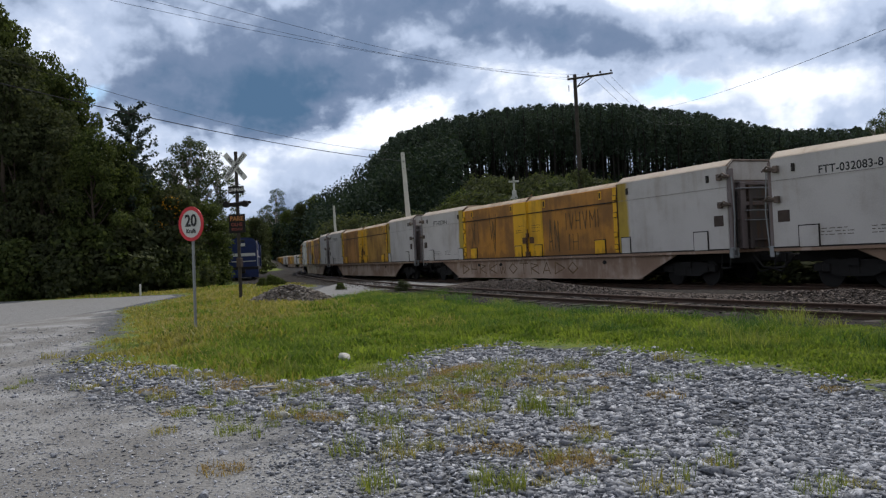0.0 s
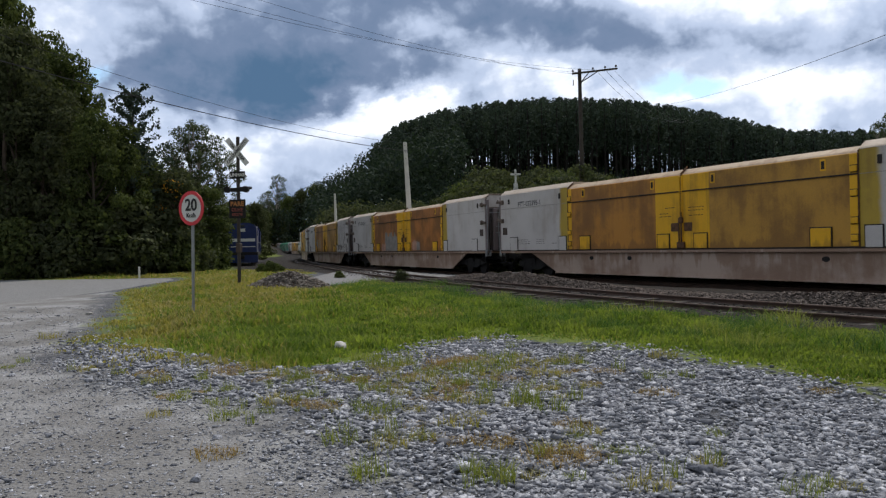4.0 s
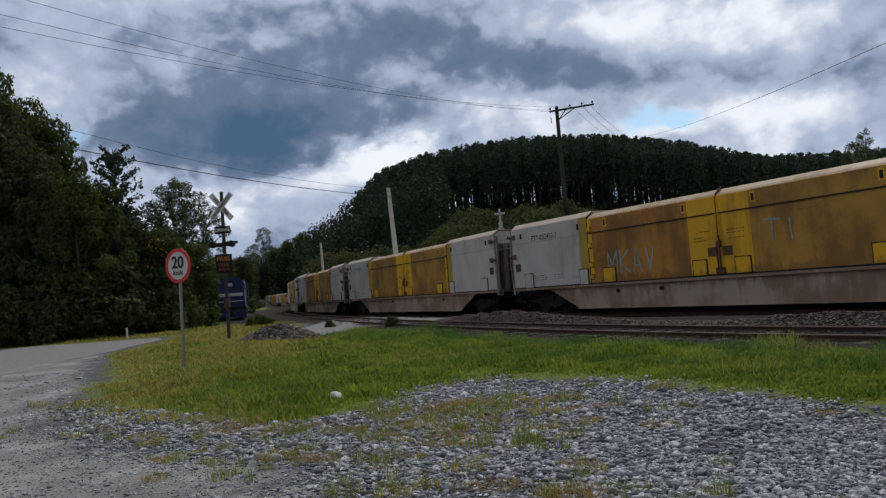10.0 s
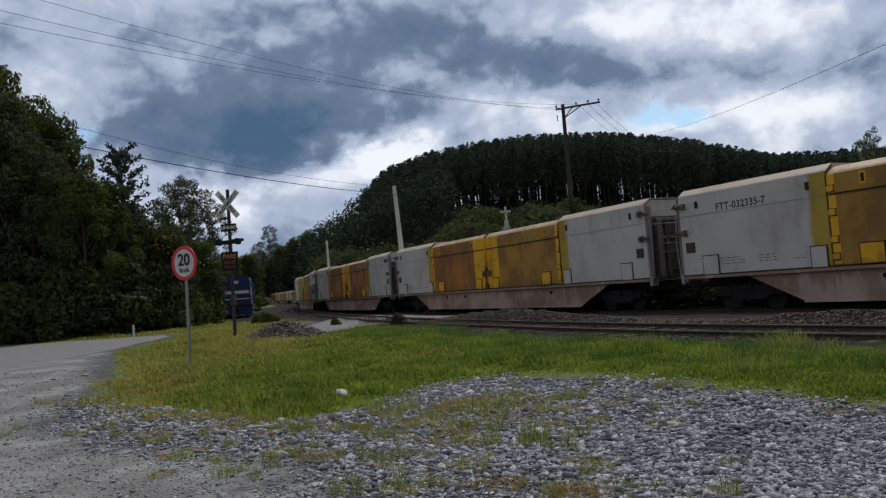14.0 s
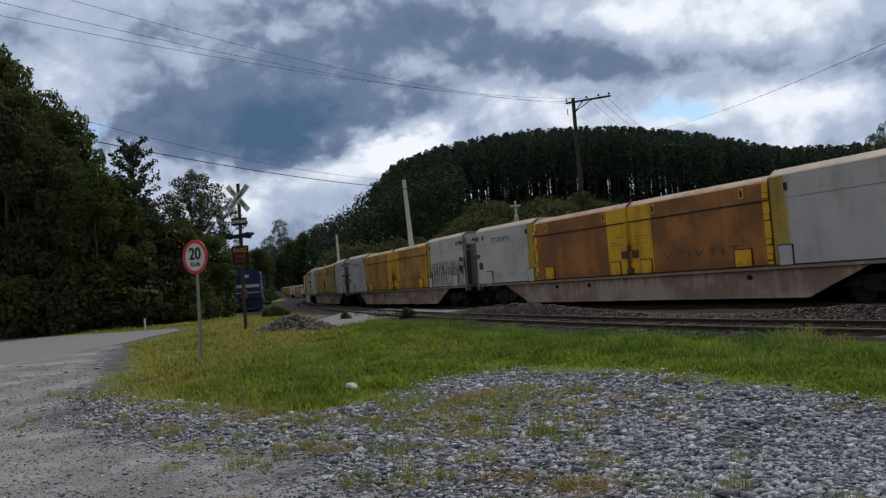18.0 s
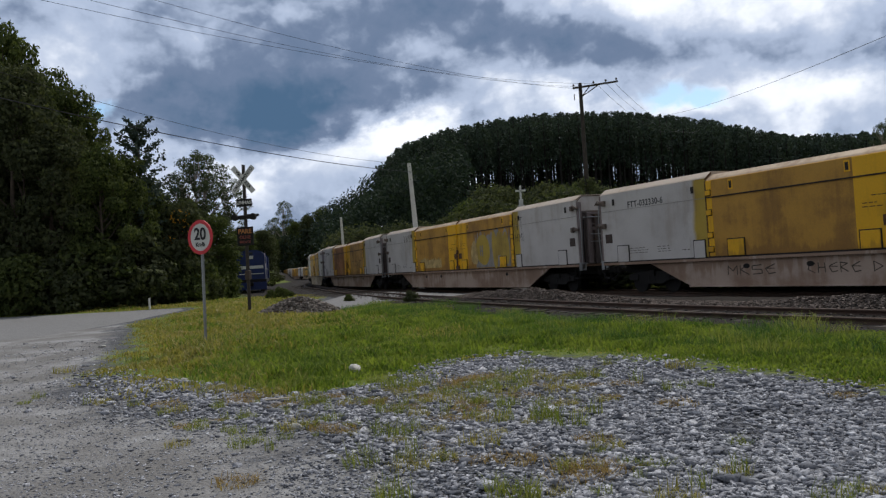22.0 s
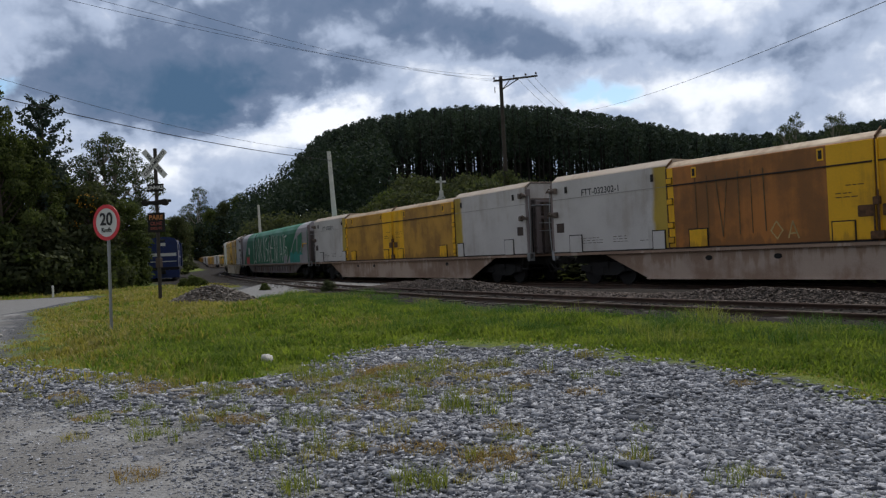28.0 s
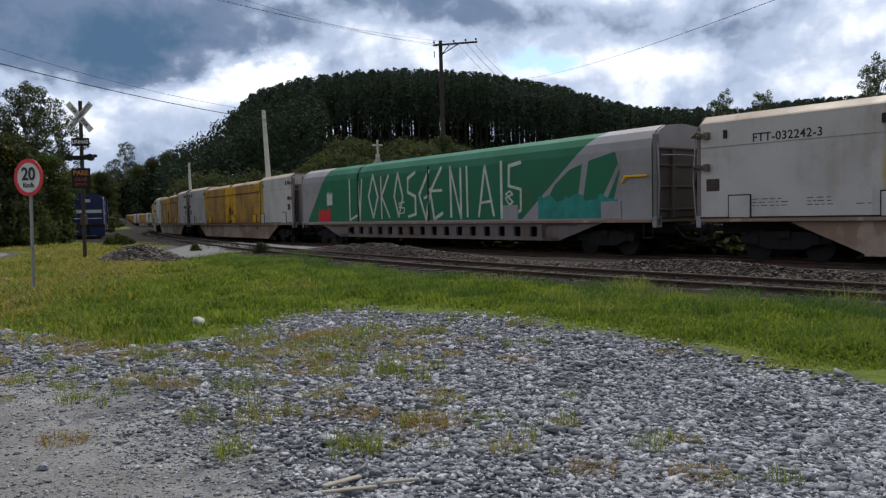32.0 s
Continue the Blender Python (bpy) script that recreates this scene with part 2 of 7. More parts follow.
M = {}
M["white"] = wagon_paint("white_enamel", (0.62, 0.588, 0.568), rust=0.16, stain=(0.42, 0.34, 0.27), dirty=0.22)
M["doorroof"] = wagon_paint("brown_stained_roof_paint", (0.45, 0.335, 0.215), rust=0.25, dirty=0.3, seed=6)
M["roof"] = wagon_paint("cream_roof_paint", (0.47, 0.39, 0.31), rust=0.1, dirty=0.2, seed=4)
M["yellow"] = wagon_paint("yellow_enamel", (0.88, 0.47, 0.006), rust=0.14, dirty=0.12, seed=9, lock=True)
for key, c, r in (("ochre", (0.54, 0.235, 0.028), 0.32), ("brown", (0.48, 0.175, 0.030), 0.38), ("olive", (0.46, 0.245, 0.030), 0.26), ("mustard", (0.56, 0.295, 0.038), 0.26)):
    M[key] = wagon_paint("weathered_" + key + "_door", c, rust=r, seed=len(key) * 3.1, streak=0.35, dirt=(0.15, 0.085, 0.04), dirty=0.5, lock=True)
M["sill"] = wagon_paint("dirty_cream_underframe", (0.47, 0.36, 0.29), rust=0.36, seed=13, streak=0.28, dirt=(0.16, 0.10, 0.07), dirty=0.45, stain=(0.25, 0.135, 0.075), lip=True)
M["green"] = wagon_paint("green_enamel", (0.005, 0.165, 0.075), rust=0.03, dirty=0.12, seed=17)
M["grey"] = wagon_paint("grey_enamel", (0.37, 0.35, 0.365), rust=0.06, dirty=0.25, seed=21)
# grime, plus the shade of the gap between wagons put into the base colour
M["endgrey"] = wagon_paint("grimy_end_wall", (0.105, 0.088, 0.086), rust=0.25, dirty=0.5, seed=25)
M["mauve"] = wagon_paint("grimy_mauve_frame", (0.20, 0.165, 0.165), rust=0.2, dirty=0.35, seed=27)
M["latch"] = plain("grimy_latch", (0.15, 0.115, 0.095), 0.75, 0.1, 0.45, scale=6)
M["iron"] = plain("rusty_iron", (0.07, 0.05, 0.042), 0.75, 0.2, 0.4)
M["rustiron"] = plain("rust_coated_iron", (0.12, 0.062, 0.032), 0.85, 0.1, 0.5, scale=8)
M["hazespray"] = plain("worn_off_pale_spray", (0.47, 0.34, 0.14), 0.8, vary=0.4, scale=2.5)
M["seam"] = plain("dark_seam", (0.025, 0.02, 0.018), 0.8, vary=0.3)
M["black"] = plain("black_grime", (0.012, 0.011, 0.011), 0.85, vary=0.4)
M["ink"] = plain("black_lettering", (0.02, 0.02, 0.022), 0.6, vary=0.2)
M["railsteel"] = plain("rail_steel", (0.070, 0.042, 0.030), 0.7, 0.1, 0.35)
M["sleeper"] = plain("old_sleeper", (0.038, 0.030, 0.025), 0.9)
M["galv"] = plain("galvanised_steel", (0.30, 0.31, 0.32), 0.5, 0.6, 0.15)
M["concrete"] = plain("pale_concrete", (0.60, 0.60, 0.57), 0.85, vary=0.12, scale=1.5)
M["timber"] = plain("weathered_timber", (0.050, 0.042, 0.037), 0.9, vary=0.3)
M["pinetrunk"] = plain("dark_pine_bark", (0.020, 0.017, 0.016), 0.95, vary=0.3)
M["wire"] = plain("cable", (0.02, 0.02, 0.022), 0.6, vary=0.1, bump=0)
M["signwhite"] = plain("sign_white", (0.62, 0.62, 0.60), 0.5, vary=0.06)
M["signred"] = plain("sign_red", (0.62, 0.035, 0.05), 0.45, vary=0.1)
M["blue"] = plain("blue_locomotive_enamel", (0.008, 0.022, 0.105), 0.4, vary=0.2)
M["bark"] = plain("bark", (0.085, 0.065, 0.05), 0.95, vary=0.35, scale=2, grain=20, bump=0.5)
M["palebark"] = plain("pale_bark", (0.24, 0.21, 0.18), 0.9, vary=0.3, scale=2, grain=20)
M["glass"] = plain("dark_glass", (0.02, 0.025, 0.03), 0.1, vary=0.1, bump=0)
M["leaf"] = leaf_mat("broadleaf", (0.036, 0.052, 0.018), (0.100, 0.120, 0.040), 0.85, 0.3)
M["leafdark"] = leaf_mat("dark_broadleaf", (0.040, 0.050, 0.028), (0.086, 0.096, 0.048), 0.95, 0.3)
M["slope"] = leaf_mat("blue_green_broadleaf", (0.016, 0.027, 0.021), (0.038, 0.054, 0.040), 0.95, 0.18)
M["pine"] = leaf_mat("pine_needles", (0.032, 0.047, 0.039), (0.060, 0.082, 0.064), 0.95, 0.15)
M["euca"] = leaf_mat("eucalyptus_leaf", (0.036, 0.050, 0.032), (0.080, 0.096, 0.058), 0.85)
M["grass"] = leaf_mat("grass_blade", (0.068, 0.118, 0.020), (0.222, 0.265, 0.053), 0.8, 0.40, 1.1, 0.28)
M["drygrass"] = leaf_mat("dry_grass_blade", (0.19, 0.180, 0.050), (0.34, 0.285, 0.10))
M["weed"] = leaf_mat("weed_blade", (0.11, 0.15, 0.030), (0.26, 0.27, 0.075), 0.8)
M["withered"] = leaf_mat("withered_blade", (0.20, 0.13, 0.055), (0.34, 0.25, 0.11), 0.9)
# bedding darkened in its colour for the shade beside the train
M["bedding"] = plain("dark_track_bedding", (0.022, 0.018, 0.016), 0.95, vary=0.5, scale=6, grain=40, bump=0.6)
M["lush"] = leaf_mat("lush_grass_blade", (0.026, 0.070, 0.014), (0.105, 0.175, 0.036), 0.8)
M["fadedgrey"] = plain("faded_grey_spray", (0.27, 0.25, 0.23), 0.8, vary=0.3, scale=2)
M["fadedpink"] = plain("faded_pink_spray", (0.46, 0.26, 0.19), 0.8, vary=0.3, scale=2)


# ---- mesh helpers ----
class Geo:
    """Collects boxes, prisms, tubes and plates into one mesh."""

    def __init__(self):
        self.v, self.f = [], []

    def poly(self, pts, faces):
        o = len(self.v)
        self.v += [tuple(p) for p in pts]
        self.f += [tuple(o + i for i in f) for f in faces]
        return self

    def box(self, x0, x1, y0, y1, z0, z1, ch=0.0):
        if ch <= 0:
            p = [(x, y, z) for z in (z0, z1) for y in (y0, y1) for x in (x0, x1)]
            return self.poly(p, [(0, 2, 3, 1), (4, 5, 7, 6), (0, 1, 5, 4), (2, 6, 7, 3), (0, 4, 6, 2), (1, 3, 7, 5)])
        ring = lambda a, b, c, d: [(a + ch, c), (b - ch, c), (b, c + ch), (b, d - ch), (b - ch, d), (a + ch, d), (a, d - ch), (a, c + ch)]  # noqa: E731
        lo, mi = ring(x0 + ch, x1 - ch, y0 + ch, y1 - ch), ring(x0, x1, y0, y1)
        p = [(x, y, z0) for x, y in lo] + [(x, y, z0 + ch) for x, y in mi] + [(x, y, z1 - ch) for x, y in mi] + [(x, y, z1) for x, y in lo]
        f = [tuple(range(7, -1, -1)), tuple(range(24, 32))]
        for r in range(3):
            f += [(8 * r + i, 8 * r + (i + 1) % 8, 8 * r + 8 + (i + 1) % 8, 8 * r + 8 + i) for i in range(8)]
        return self.poly(p, f)

    def prism(self, outline, a, b, axis="x"):
        """A closed outline (two coordinates) swept from a to b along an axis."""
        put = {"x": lambda t, p: (t, *p), "y": lambda t, p: (p[0], t, p[1]), "z": lambda t, p: (*p, t)}[axis]
        n = len(outline)
        p = [put(a, q) for q in outline] + [put(b, q) for q in outline]
        f = [tuple(range(n - 1, -1, -1)), tuple(range(n, 2 * n))] + [(i, (i + 1) % n, n + (i + 1) % n, n + i) for i in range(n)]
        return self.poly(p, f)

    def tube(self, pts, r, n=6, r2=None):
        """A round bar along points, tapering from r to r2."""
        pts = [Vector(p) for p in pts]
        r2 = r if r2 is None else r2
        o, m = len(self.v), len(pts)
        for i, p in enumerate(pts):
            d = (pts[min(i + 1, m - 1)] - pts[max(i - 1, 0)]).normalized()
            a = d.orthogonal().normalized()
            b = d.cross(a)
            rr = r + (r2 - r) * i / max(1, m - 1)
            self.v += [tuple(p + (a * math.cos(t) + b * math.sin(t)) * rr) for t in (2 * math.pi * j / n for j in range(n))]
        for i in range(m - 1):
            self.f += [(o + i * n + j, o + i * n + (j + 1) % n, o + i * n + n + (j + 1) % n, o + i * n + n + j) for j in range(n)]
        self.f += [tuple(o + j for j in range(n - 1, -1, -1)), tuple(o + (m - 1) * n + j for j in range(n))]
        return self

    def mesh(self, name, mat, smooth=False):
        me = bpy.data.meshes.new(name)
        me.from_pydata(self.v, [], self.f)
        me.materials.append(mat)
        bm = bmesh.new()
        bm.from_mesh(me)
        bmesh.ops.recalc_face_normals(bm, faces=bm.faces)
        bm.to_mesh(me)
        bm.free()
        if smooth:
            me.polygons.foreach_set("use_smooth", [True] * len(me.polygons))
        return me


def part(name, geo, mat, parent=None, label="", smooth=False, m=None):
    """One mesh object under a thing or a part; geo: a Geo or a ready mesh."""
    me = geo.mesh(name, mat, smooth) if isinstance(geo, Geo) else geo
    ob = new(name, me)
    ob.parent = parent
    if m is not None:
        ob.matrix_basis = m
    return tagged(ob, label)


def thing(name, m, label, category, group="", kind=""):
    ob = new(name)
    ob.empty_display_size = 0.2
    ob.matrix_basis = m
    return tagged(ob, label, category, group, kind)


def fast_mesh(name, verts, faces, mat, smooth=False):
    """A mesh from arrays, with all faces of one size."""
    me = bpy.data.meshes.new(name)
    verts, faces = np.asarray(verts, np.float32), np.asarray(faces, np.int32)
    n, k = faces.shape
    me.vertices.add(len(verts))
    me.vertices.foreach_set("co", verts.ravel())
    me.loops.add(n * k)
    me.loops.foreach_set("vertex_index", faces.ravel())
    me.polygons.add(n)
    me.polygons.foreach_set("loop_start", np.arange(0, n * k, k, dtype=np.int32))
    if smooth:
        me.polygons.foreach_set("use_smooth", np.ones(n, bool))
    me.update(calc_edges=True)
    me.materials.append(mat)
    return me


def spread(tv, tf, places, sizes, turns, tilt=None):
    """Copies of a small template (verts, faces) at places, each scaled and turned about z; arrays of verts and faces."""
    n, k = len(places), len(tv)
    c, s = np.cos(turns), np.sin(turns)
    sizes = np.asarray(sizes, float)
    if sizes.ndim == 1:
        sizes = np.repeat(sizes[:, None], 3, 1)
    p = tv[None] * sizes[:, None, :]
    if tilt is not None:
        ct, st = np.cos(tilt)[:, None], np.sin(tilt)[:, None]
        p = np.stack([p[..., 0], p[..., 1] * ct - p[..., 2] * st, p[..., 1] * st + p[..., 2] * ct], -1)
    x = p[..., 0] * c[:, None] - p[..., 1] * s[:, None]
    y = p[..., 0] * s[:, None] + p[..., 1] * c[:, None]
    v = np.stack([x, y, p[..., 2]], -1) + np.asarray(places)[:, None, :]
    f = tf[None] + (np.arange(n) * k)[:, None, None]
    return v.reshape(-1, 3), f.reshape(-1, tf.shape[1])


# ---- the plan ----
# headings (radians left of +y) along the main line, by metres from a mark opposite the yard
LINE = [(-90, 0.53), (-30, 0.522), (0, 0.479), (20, 0.424), (40, 0.371), (60, 0.302), (85, 0.226), (100, 0.185), (130, 0.11), (180, 0.15), (230, 0.33), (520, 0.42)]
HALF_W = 1.5


def lay_line():
    s = np.arange(-460, 900, 0.5)
    th = np.interp(s, *zip(*LINE))
    x, y = np.cumsum(-np.sin(th) * 0.5), np.cumsum(np.cos(th) * 0.5)
    i = int(np.argmin(abs(s)))
    x, y = x - x[i] + 9.63, y - y[i] + 26.68
    return s, x + HALF_W * np.cos(th), y + HALF_W * np.sin(th)


LS, LX, LY = lay_line()


def on_line(s):
    return np.interp(s, LS, LX), np.interp(s, LS, LY)


SIDING = [(18.9, -5), (13.2, 5.4), (10.3, 10.5), (8.3, 14.15), (7.4, 15.85), (5.85, 18.7), (4.0, 22.85), (0.55, 31.2), (-3.6, 43), (-8.4, 59), (-12.6, 75), (-16.5, 90), (-20.5, 108), (-25, 135)]


def siding_points(step=0.5):
    p = np.array(SIDING, float)
    d = np.r_[0, np.cumsum(np.hypot(*np.diff(p, axis=0).T))]
    fine = np.arange(0, d[-1], step)
    q = np.stack([np.interp(fine, d, p[:, 0]), np.interp(fine, d, p[:, 1])], 1)
    for _ in range(60):
        q[1:-1] = 0.25 * q[:-2] + 0.5 * q[1:-1] + 0.25 * q[2:]
    return q


SID = siding_points()
LINE_XY = np.stack([LX, LY], 1)
TRACK_XY = LINE_XY[(LS > -110) & (LS < 430)][::5]


def inside(x, y, ring):
    """Signed feel of how far points lie inside a ring (positive inside, metres)."""
    x, y = np.asarray(x, float), np.asarray(y, float)
    ring = np.array(ring, float)
    a, b = ring, np.roll(ring, -1, 0)
    inn, best = np.zeros(x.shape, bool), np.full(x.shape, 1e9)
    for (x0, y0), (x1, y1) in zip(a, b):
        cross = ((y0 > y) != (y1 > y)) & (x < (x1 - x0) * (y - y0) / ((y1 - y0) or 1e-9) + x0)
        inn ^= cross
        dx, dy = x1 - x0, y1 - y0
        t = np.clip(((x - x0) * dx + (y - y0) * dy) / (dx * dx + dy * dy + 1e-9), 0, 1)
        best = np.minimum(best, np.hypot(x - x0 - t * dx, y - y0 - t * dy))
    return np.where(inn, best, -best)


def near_line(x, y, line, step=4):
    x, y = np.asarray(x, float), np.asarray(y, float)
    best = np.full(x.shape, 1e9)
    for px, py in line[::step]:
        best = np.minimum(best, np.hypot(x - px, y - py))
    return best


GRASS_RING = [(4.6, 6.6), (4.16, 7.7), (3.64, 9.3), (3.05, 10.7), (1.8, 12.1), (0.9, 12.7), (-0.1, 9.9), (-1.0, 9.2), (-2.2, 8.9), (-3.9, 9.3), (-5.5, 10.9), (-6.5, 12.6), (-7.6, 16.0),
              (-11.2, 26.0), (-12.7, 30), (-13.4, 36), (-14.6, 42.5), (-16.6, 47.0), (-20, 47.0), (-23, 46.8), (-29, 50), (-46, 58), (-60, 75), (-40, 115), (-22, 112), (-14, 75), (-10.2, 56), (-8.0, 50), (-7.2, 36.5), (-5.6, 30.6), (-4.6, 35), (-3.2, 38), (-0.8, 36), (2.3, 23.6), (4.5, 18.5), (6.2, 15.3), (7.5, 12.6), (10.8, 6.0), (15, -3), (9, -6)]
ROAD_RING = [(-60, 34), (-40, 30.5), (-26, 26), (-14.3, 24.8), (-13.4, 27.2), (-13.2, 29.5), (-13.7, 36), (-14.8, 42), (-16.6, 46.4), (-19.9, 46.4), (-23, 46.3), (-28, 49), (-45, 56), (-60, 60)]
CROSSING_RING = [(-7.0, 36), (-5.4, 30.8), (-4.5, 35.5), (-3.2, 38.5), (-0.6, 37.5), (1.5, 42.5), (9, 50), (14, 58), (8, 64), (-2, 54), (-7.4, 52)]
DIRT_RING = [(-0.2, 0.5), (0.0, 4.2), (-0.6, 6.0), (-2.0, 7.7), (-4.2, 9.4), (-6.0, 11.6), (-7.0, 15.0), (-10.8, 24.6), (-12.9, 29.5), (-14.0, 26.0), (-26, 26), (-40, 30), (-40, -10), (-4, -10)]


def soft_noise(x, y, scale, seed=0.0):
    """Cheap smooth waves, about -1 to 1."""
    x, y = np.asarray(x, float) / scale, np.asarray(y, float) / scale
    return (np.sin(1.7 * x + 0.9 * y + seed) + np.sin(-1.1 * x + 2.1 * y + 1.3 + seed * 2) + np.sin(2.9 * x - 1.6 * y + 0.7 + seed) * 0.7 + np.sin(3.7 * x + 3.1 * y + seed * 3) * 0.5) / 3.2


# canopy height of the wooded ridge, by bearing (tangent right of +y)
RIDGE = [(-0.60, 12), (-0.35, 12), (-0.22, 20.5), (-0.176, 25.5), (-0.133, 32.5), (-0.104, 38), (-0.06, 49), (-0.017, 53), (0.048, 56), (0.12, 57), (0.156, 56.5), (0.228, 54.5), (0.27, 52.3), (0.337, 47.8), (0.39, 43.2), (0.43, 39.8), (0.50, 38.0), (0.57, 36.5), (0.67, 38), (0.82, 38), (1.0, 33), (1.3, 22)]
RIDGE_D, TREE_H = 300.0, 25.0


def ridge_top(b):
    return np.interp(b, *zip(*RIDGE))


def ground_z(x, y):
    x, y = np.asarray(x, float), np.asarray(y, float)
    z = 0.03 * soft_noise(x, y, 2.3) + 0.05 * soft_noise(x, y, 7.0, 2.0)
    fade = np.clip(np.hypot(x, y) / 4, 0, 1)
    z = z * fade
    # the main line lies a little lower
    z = z - 0.20 * np.clip((3.4 - near_line(x, y, TRACK_XY, 1)) / 1.2, 0, 1)
    # wooded bank beyond the road
    bank = np.clip(np.minimum(-(x + 20.0 + 0.16 * (y - 50)), y - 50.0 - 0.41 * np.maximum(0, -x - 28)) / 20, 0, 1)
    z = z + 7.0 * bank * bank * (3 - 2 * bank)
    # a swell beside the crossing, and the chapel's knoll
    z = z + 0.25 * np.exp(-(((x + 10.5) / 3.0) ** 2) - ((y - 38) / 9.0) ** 2)
    flat = np.clip((near_line(x, y, TRACK_XY, 2) - 6) / 14, 0, 1)
    z = z + flat * 7.0 * np.exp(-(((x - 13) / 24.0) ** 2) - ((y - 124) / 20.0) ** 2)
    # the ridge
    b = x / np.maximum(y, 1.0)
    d = np.where(y > 20, np.hypot(x, y) / np.sqrt(1 + 0 * b), 0)
    top = np.clip(ridge_top(b) - TREE_H, -1, 60)
    up = np.clip((d - 150) / (RIDGE_D - 150), 0, 1)
    z = z + flat * top * (up ** 1.5) * np.clip(1 - (d - RIDGE_D - 12) / 90, 0.0, 1) * (y > 20)
    return z


def fringe(x, y):
    """How far the meadow thins out into the yard: wide along its lower edge, narrow elsewhere."""
    return 0.8 * np.clip((1.1 - x) / 1.4, 0, 1) * np.clip((13.5 - y) / 2.0, 0, 1)


def crisp(x):
    """Where the meadow ends sharply against the crushed stone."""
    return np.clip((x - 0.6) / 0.8, 0, 1)


def make_ground():
    xs = np.r_[-4500, -2500, -1400, -800, -500, np.arange(-360, -60, 12), np.arange(-60, -24, 2.0), np.arange(-24, 18, 0.3), np.arange(18, 60, 2.0), np.arange(60, 460, 12), 500, 800, 1400, 2500, 4500]
    ys = np.r_[-4500, -2000, -800, -300, -100, -40, -20, np.arange(-8, 2, 1.0), np.arange(2, 50, 0.3), np.arange(50, 120, 2.0), np.arange(120, 460, 10), 500, 700, 1200, 2500, 4500]
    X, Y = np.meshgrid(xs, ys)
    Z = ground_z(X, Y)
    nx, ny = len(xs), len(ys)
    i = np.arange(nx * ny).reshape(ny, nx)
    f = np.stack([i[:-1, :-1], i[:-1, 1:], i[1:, 1:], i[1:, :-1]], -1).reshape(-1, 4)
    me = fast_mesh("ground", np.stack([X, Y, Z], -1).reshape(-1, 3), f, ground_mat(), smooth=True)
    w = lambda d, soft: np.clip(d / soft * 0.5 + 0.5, 0, 1)  # noqa: E731
    wob = 0.5 * soft_noise(X, Y, 1.4, 3) + 0.35 * soft_noise(X, Y, 0.6, 5)
    grass = w(inside(X, Y, GRASS_RING) - 0.35 + 0.4 * crisp(X) - fringe(X, Y) + 1.1 * wob, 1.4)
    far = (np.hypot(X, Y) > 62) | ((X < -22) & (inside(X, Y, ROAD_RING) < 0) & (Y > 40)) | (X > 30) | (Y < -12)
    grass = np.where(far & (near_line(X, Y, LINE_XY, 6) > 4), 1.0, grass)
    back = w(near_line(X, Y, LINE_XY, 3) - 7.5 + 0.6 * wob, 1.2) * (X > np.interp(Y, LY, LX))
    grass = np.maximum(grass, back)
    road = w(np.maximum(inside(X, Y, ROAD_RING), inside(X, Y, CROSSING_RING)) + 0.12 * wob, 0.35)
    dirt = w(inside(X, Y, DIRT_RING) + 1.0 * wob, 1.6)
    between = (X > np.interp(Y, SID[:, 1], SID[:, 0])) & (X < np.interp(Y, LY, LX)) & (Y < 140)
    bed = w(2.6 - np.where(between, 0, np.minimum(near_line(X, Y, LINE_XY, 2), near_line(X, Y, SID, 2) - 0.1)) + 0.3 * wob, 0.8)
    # the shade-dark bed carried on behind the main line
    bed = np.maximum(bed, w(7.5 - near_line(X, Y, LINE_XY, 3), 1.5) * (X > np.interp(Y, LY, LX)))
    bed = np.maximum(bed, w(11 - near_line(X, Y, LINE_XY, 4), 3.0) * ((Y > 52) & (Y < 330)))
    c = me.color_attributes.new("zones", "FLOAT_COLOR", "POINT")
    c.data.foreach_set("color", np.stack([grass, road, dirt, bed], -1).astype(np.float32).ravel())
    return tagged(new("ground", me), "yard of grey crushed stone, dirt and grass running to a wooded ridge", "ground", kind="structure")


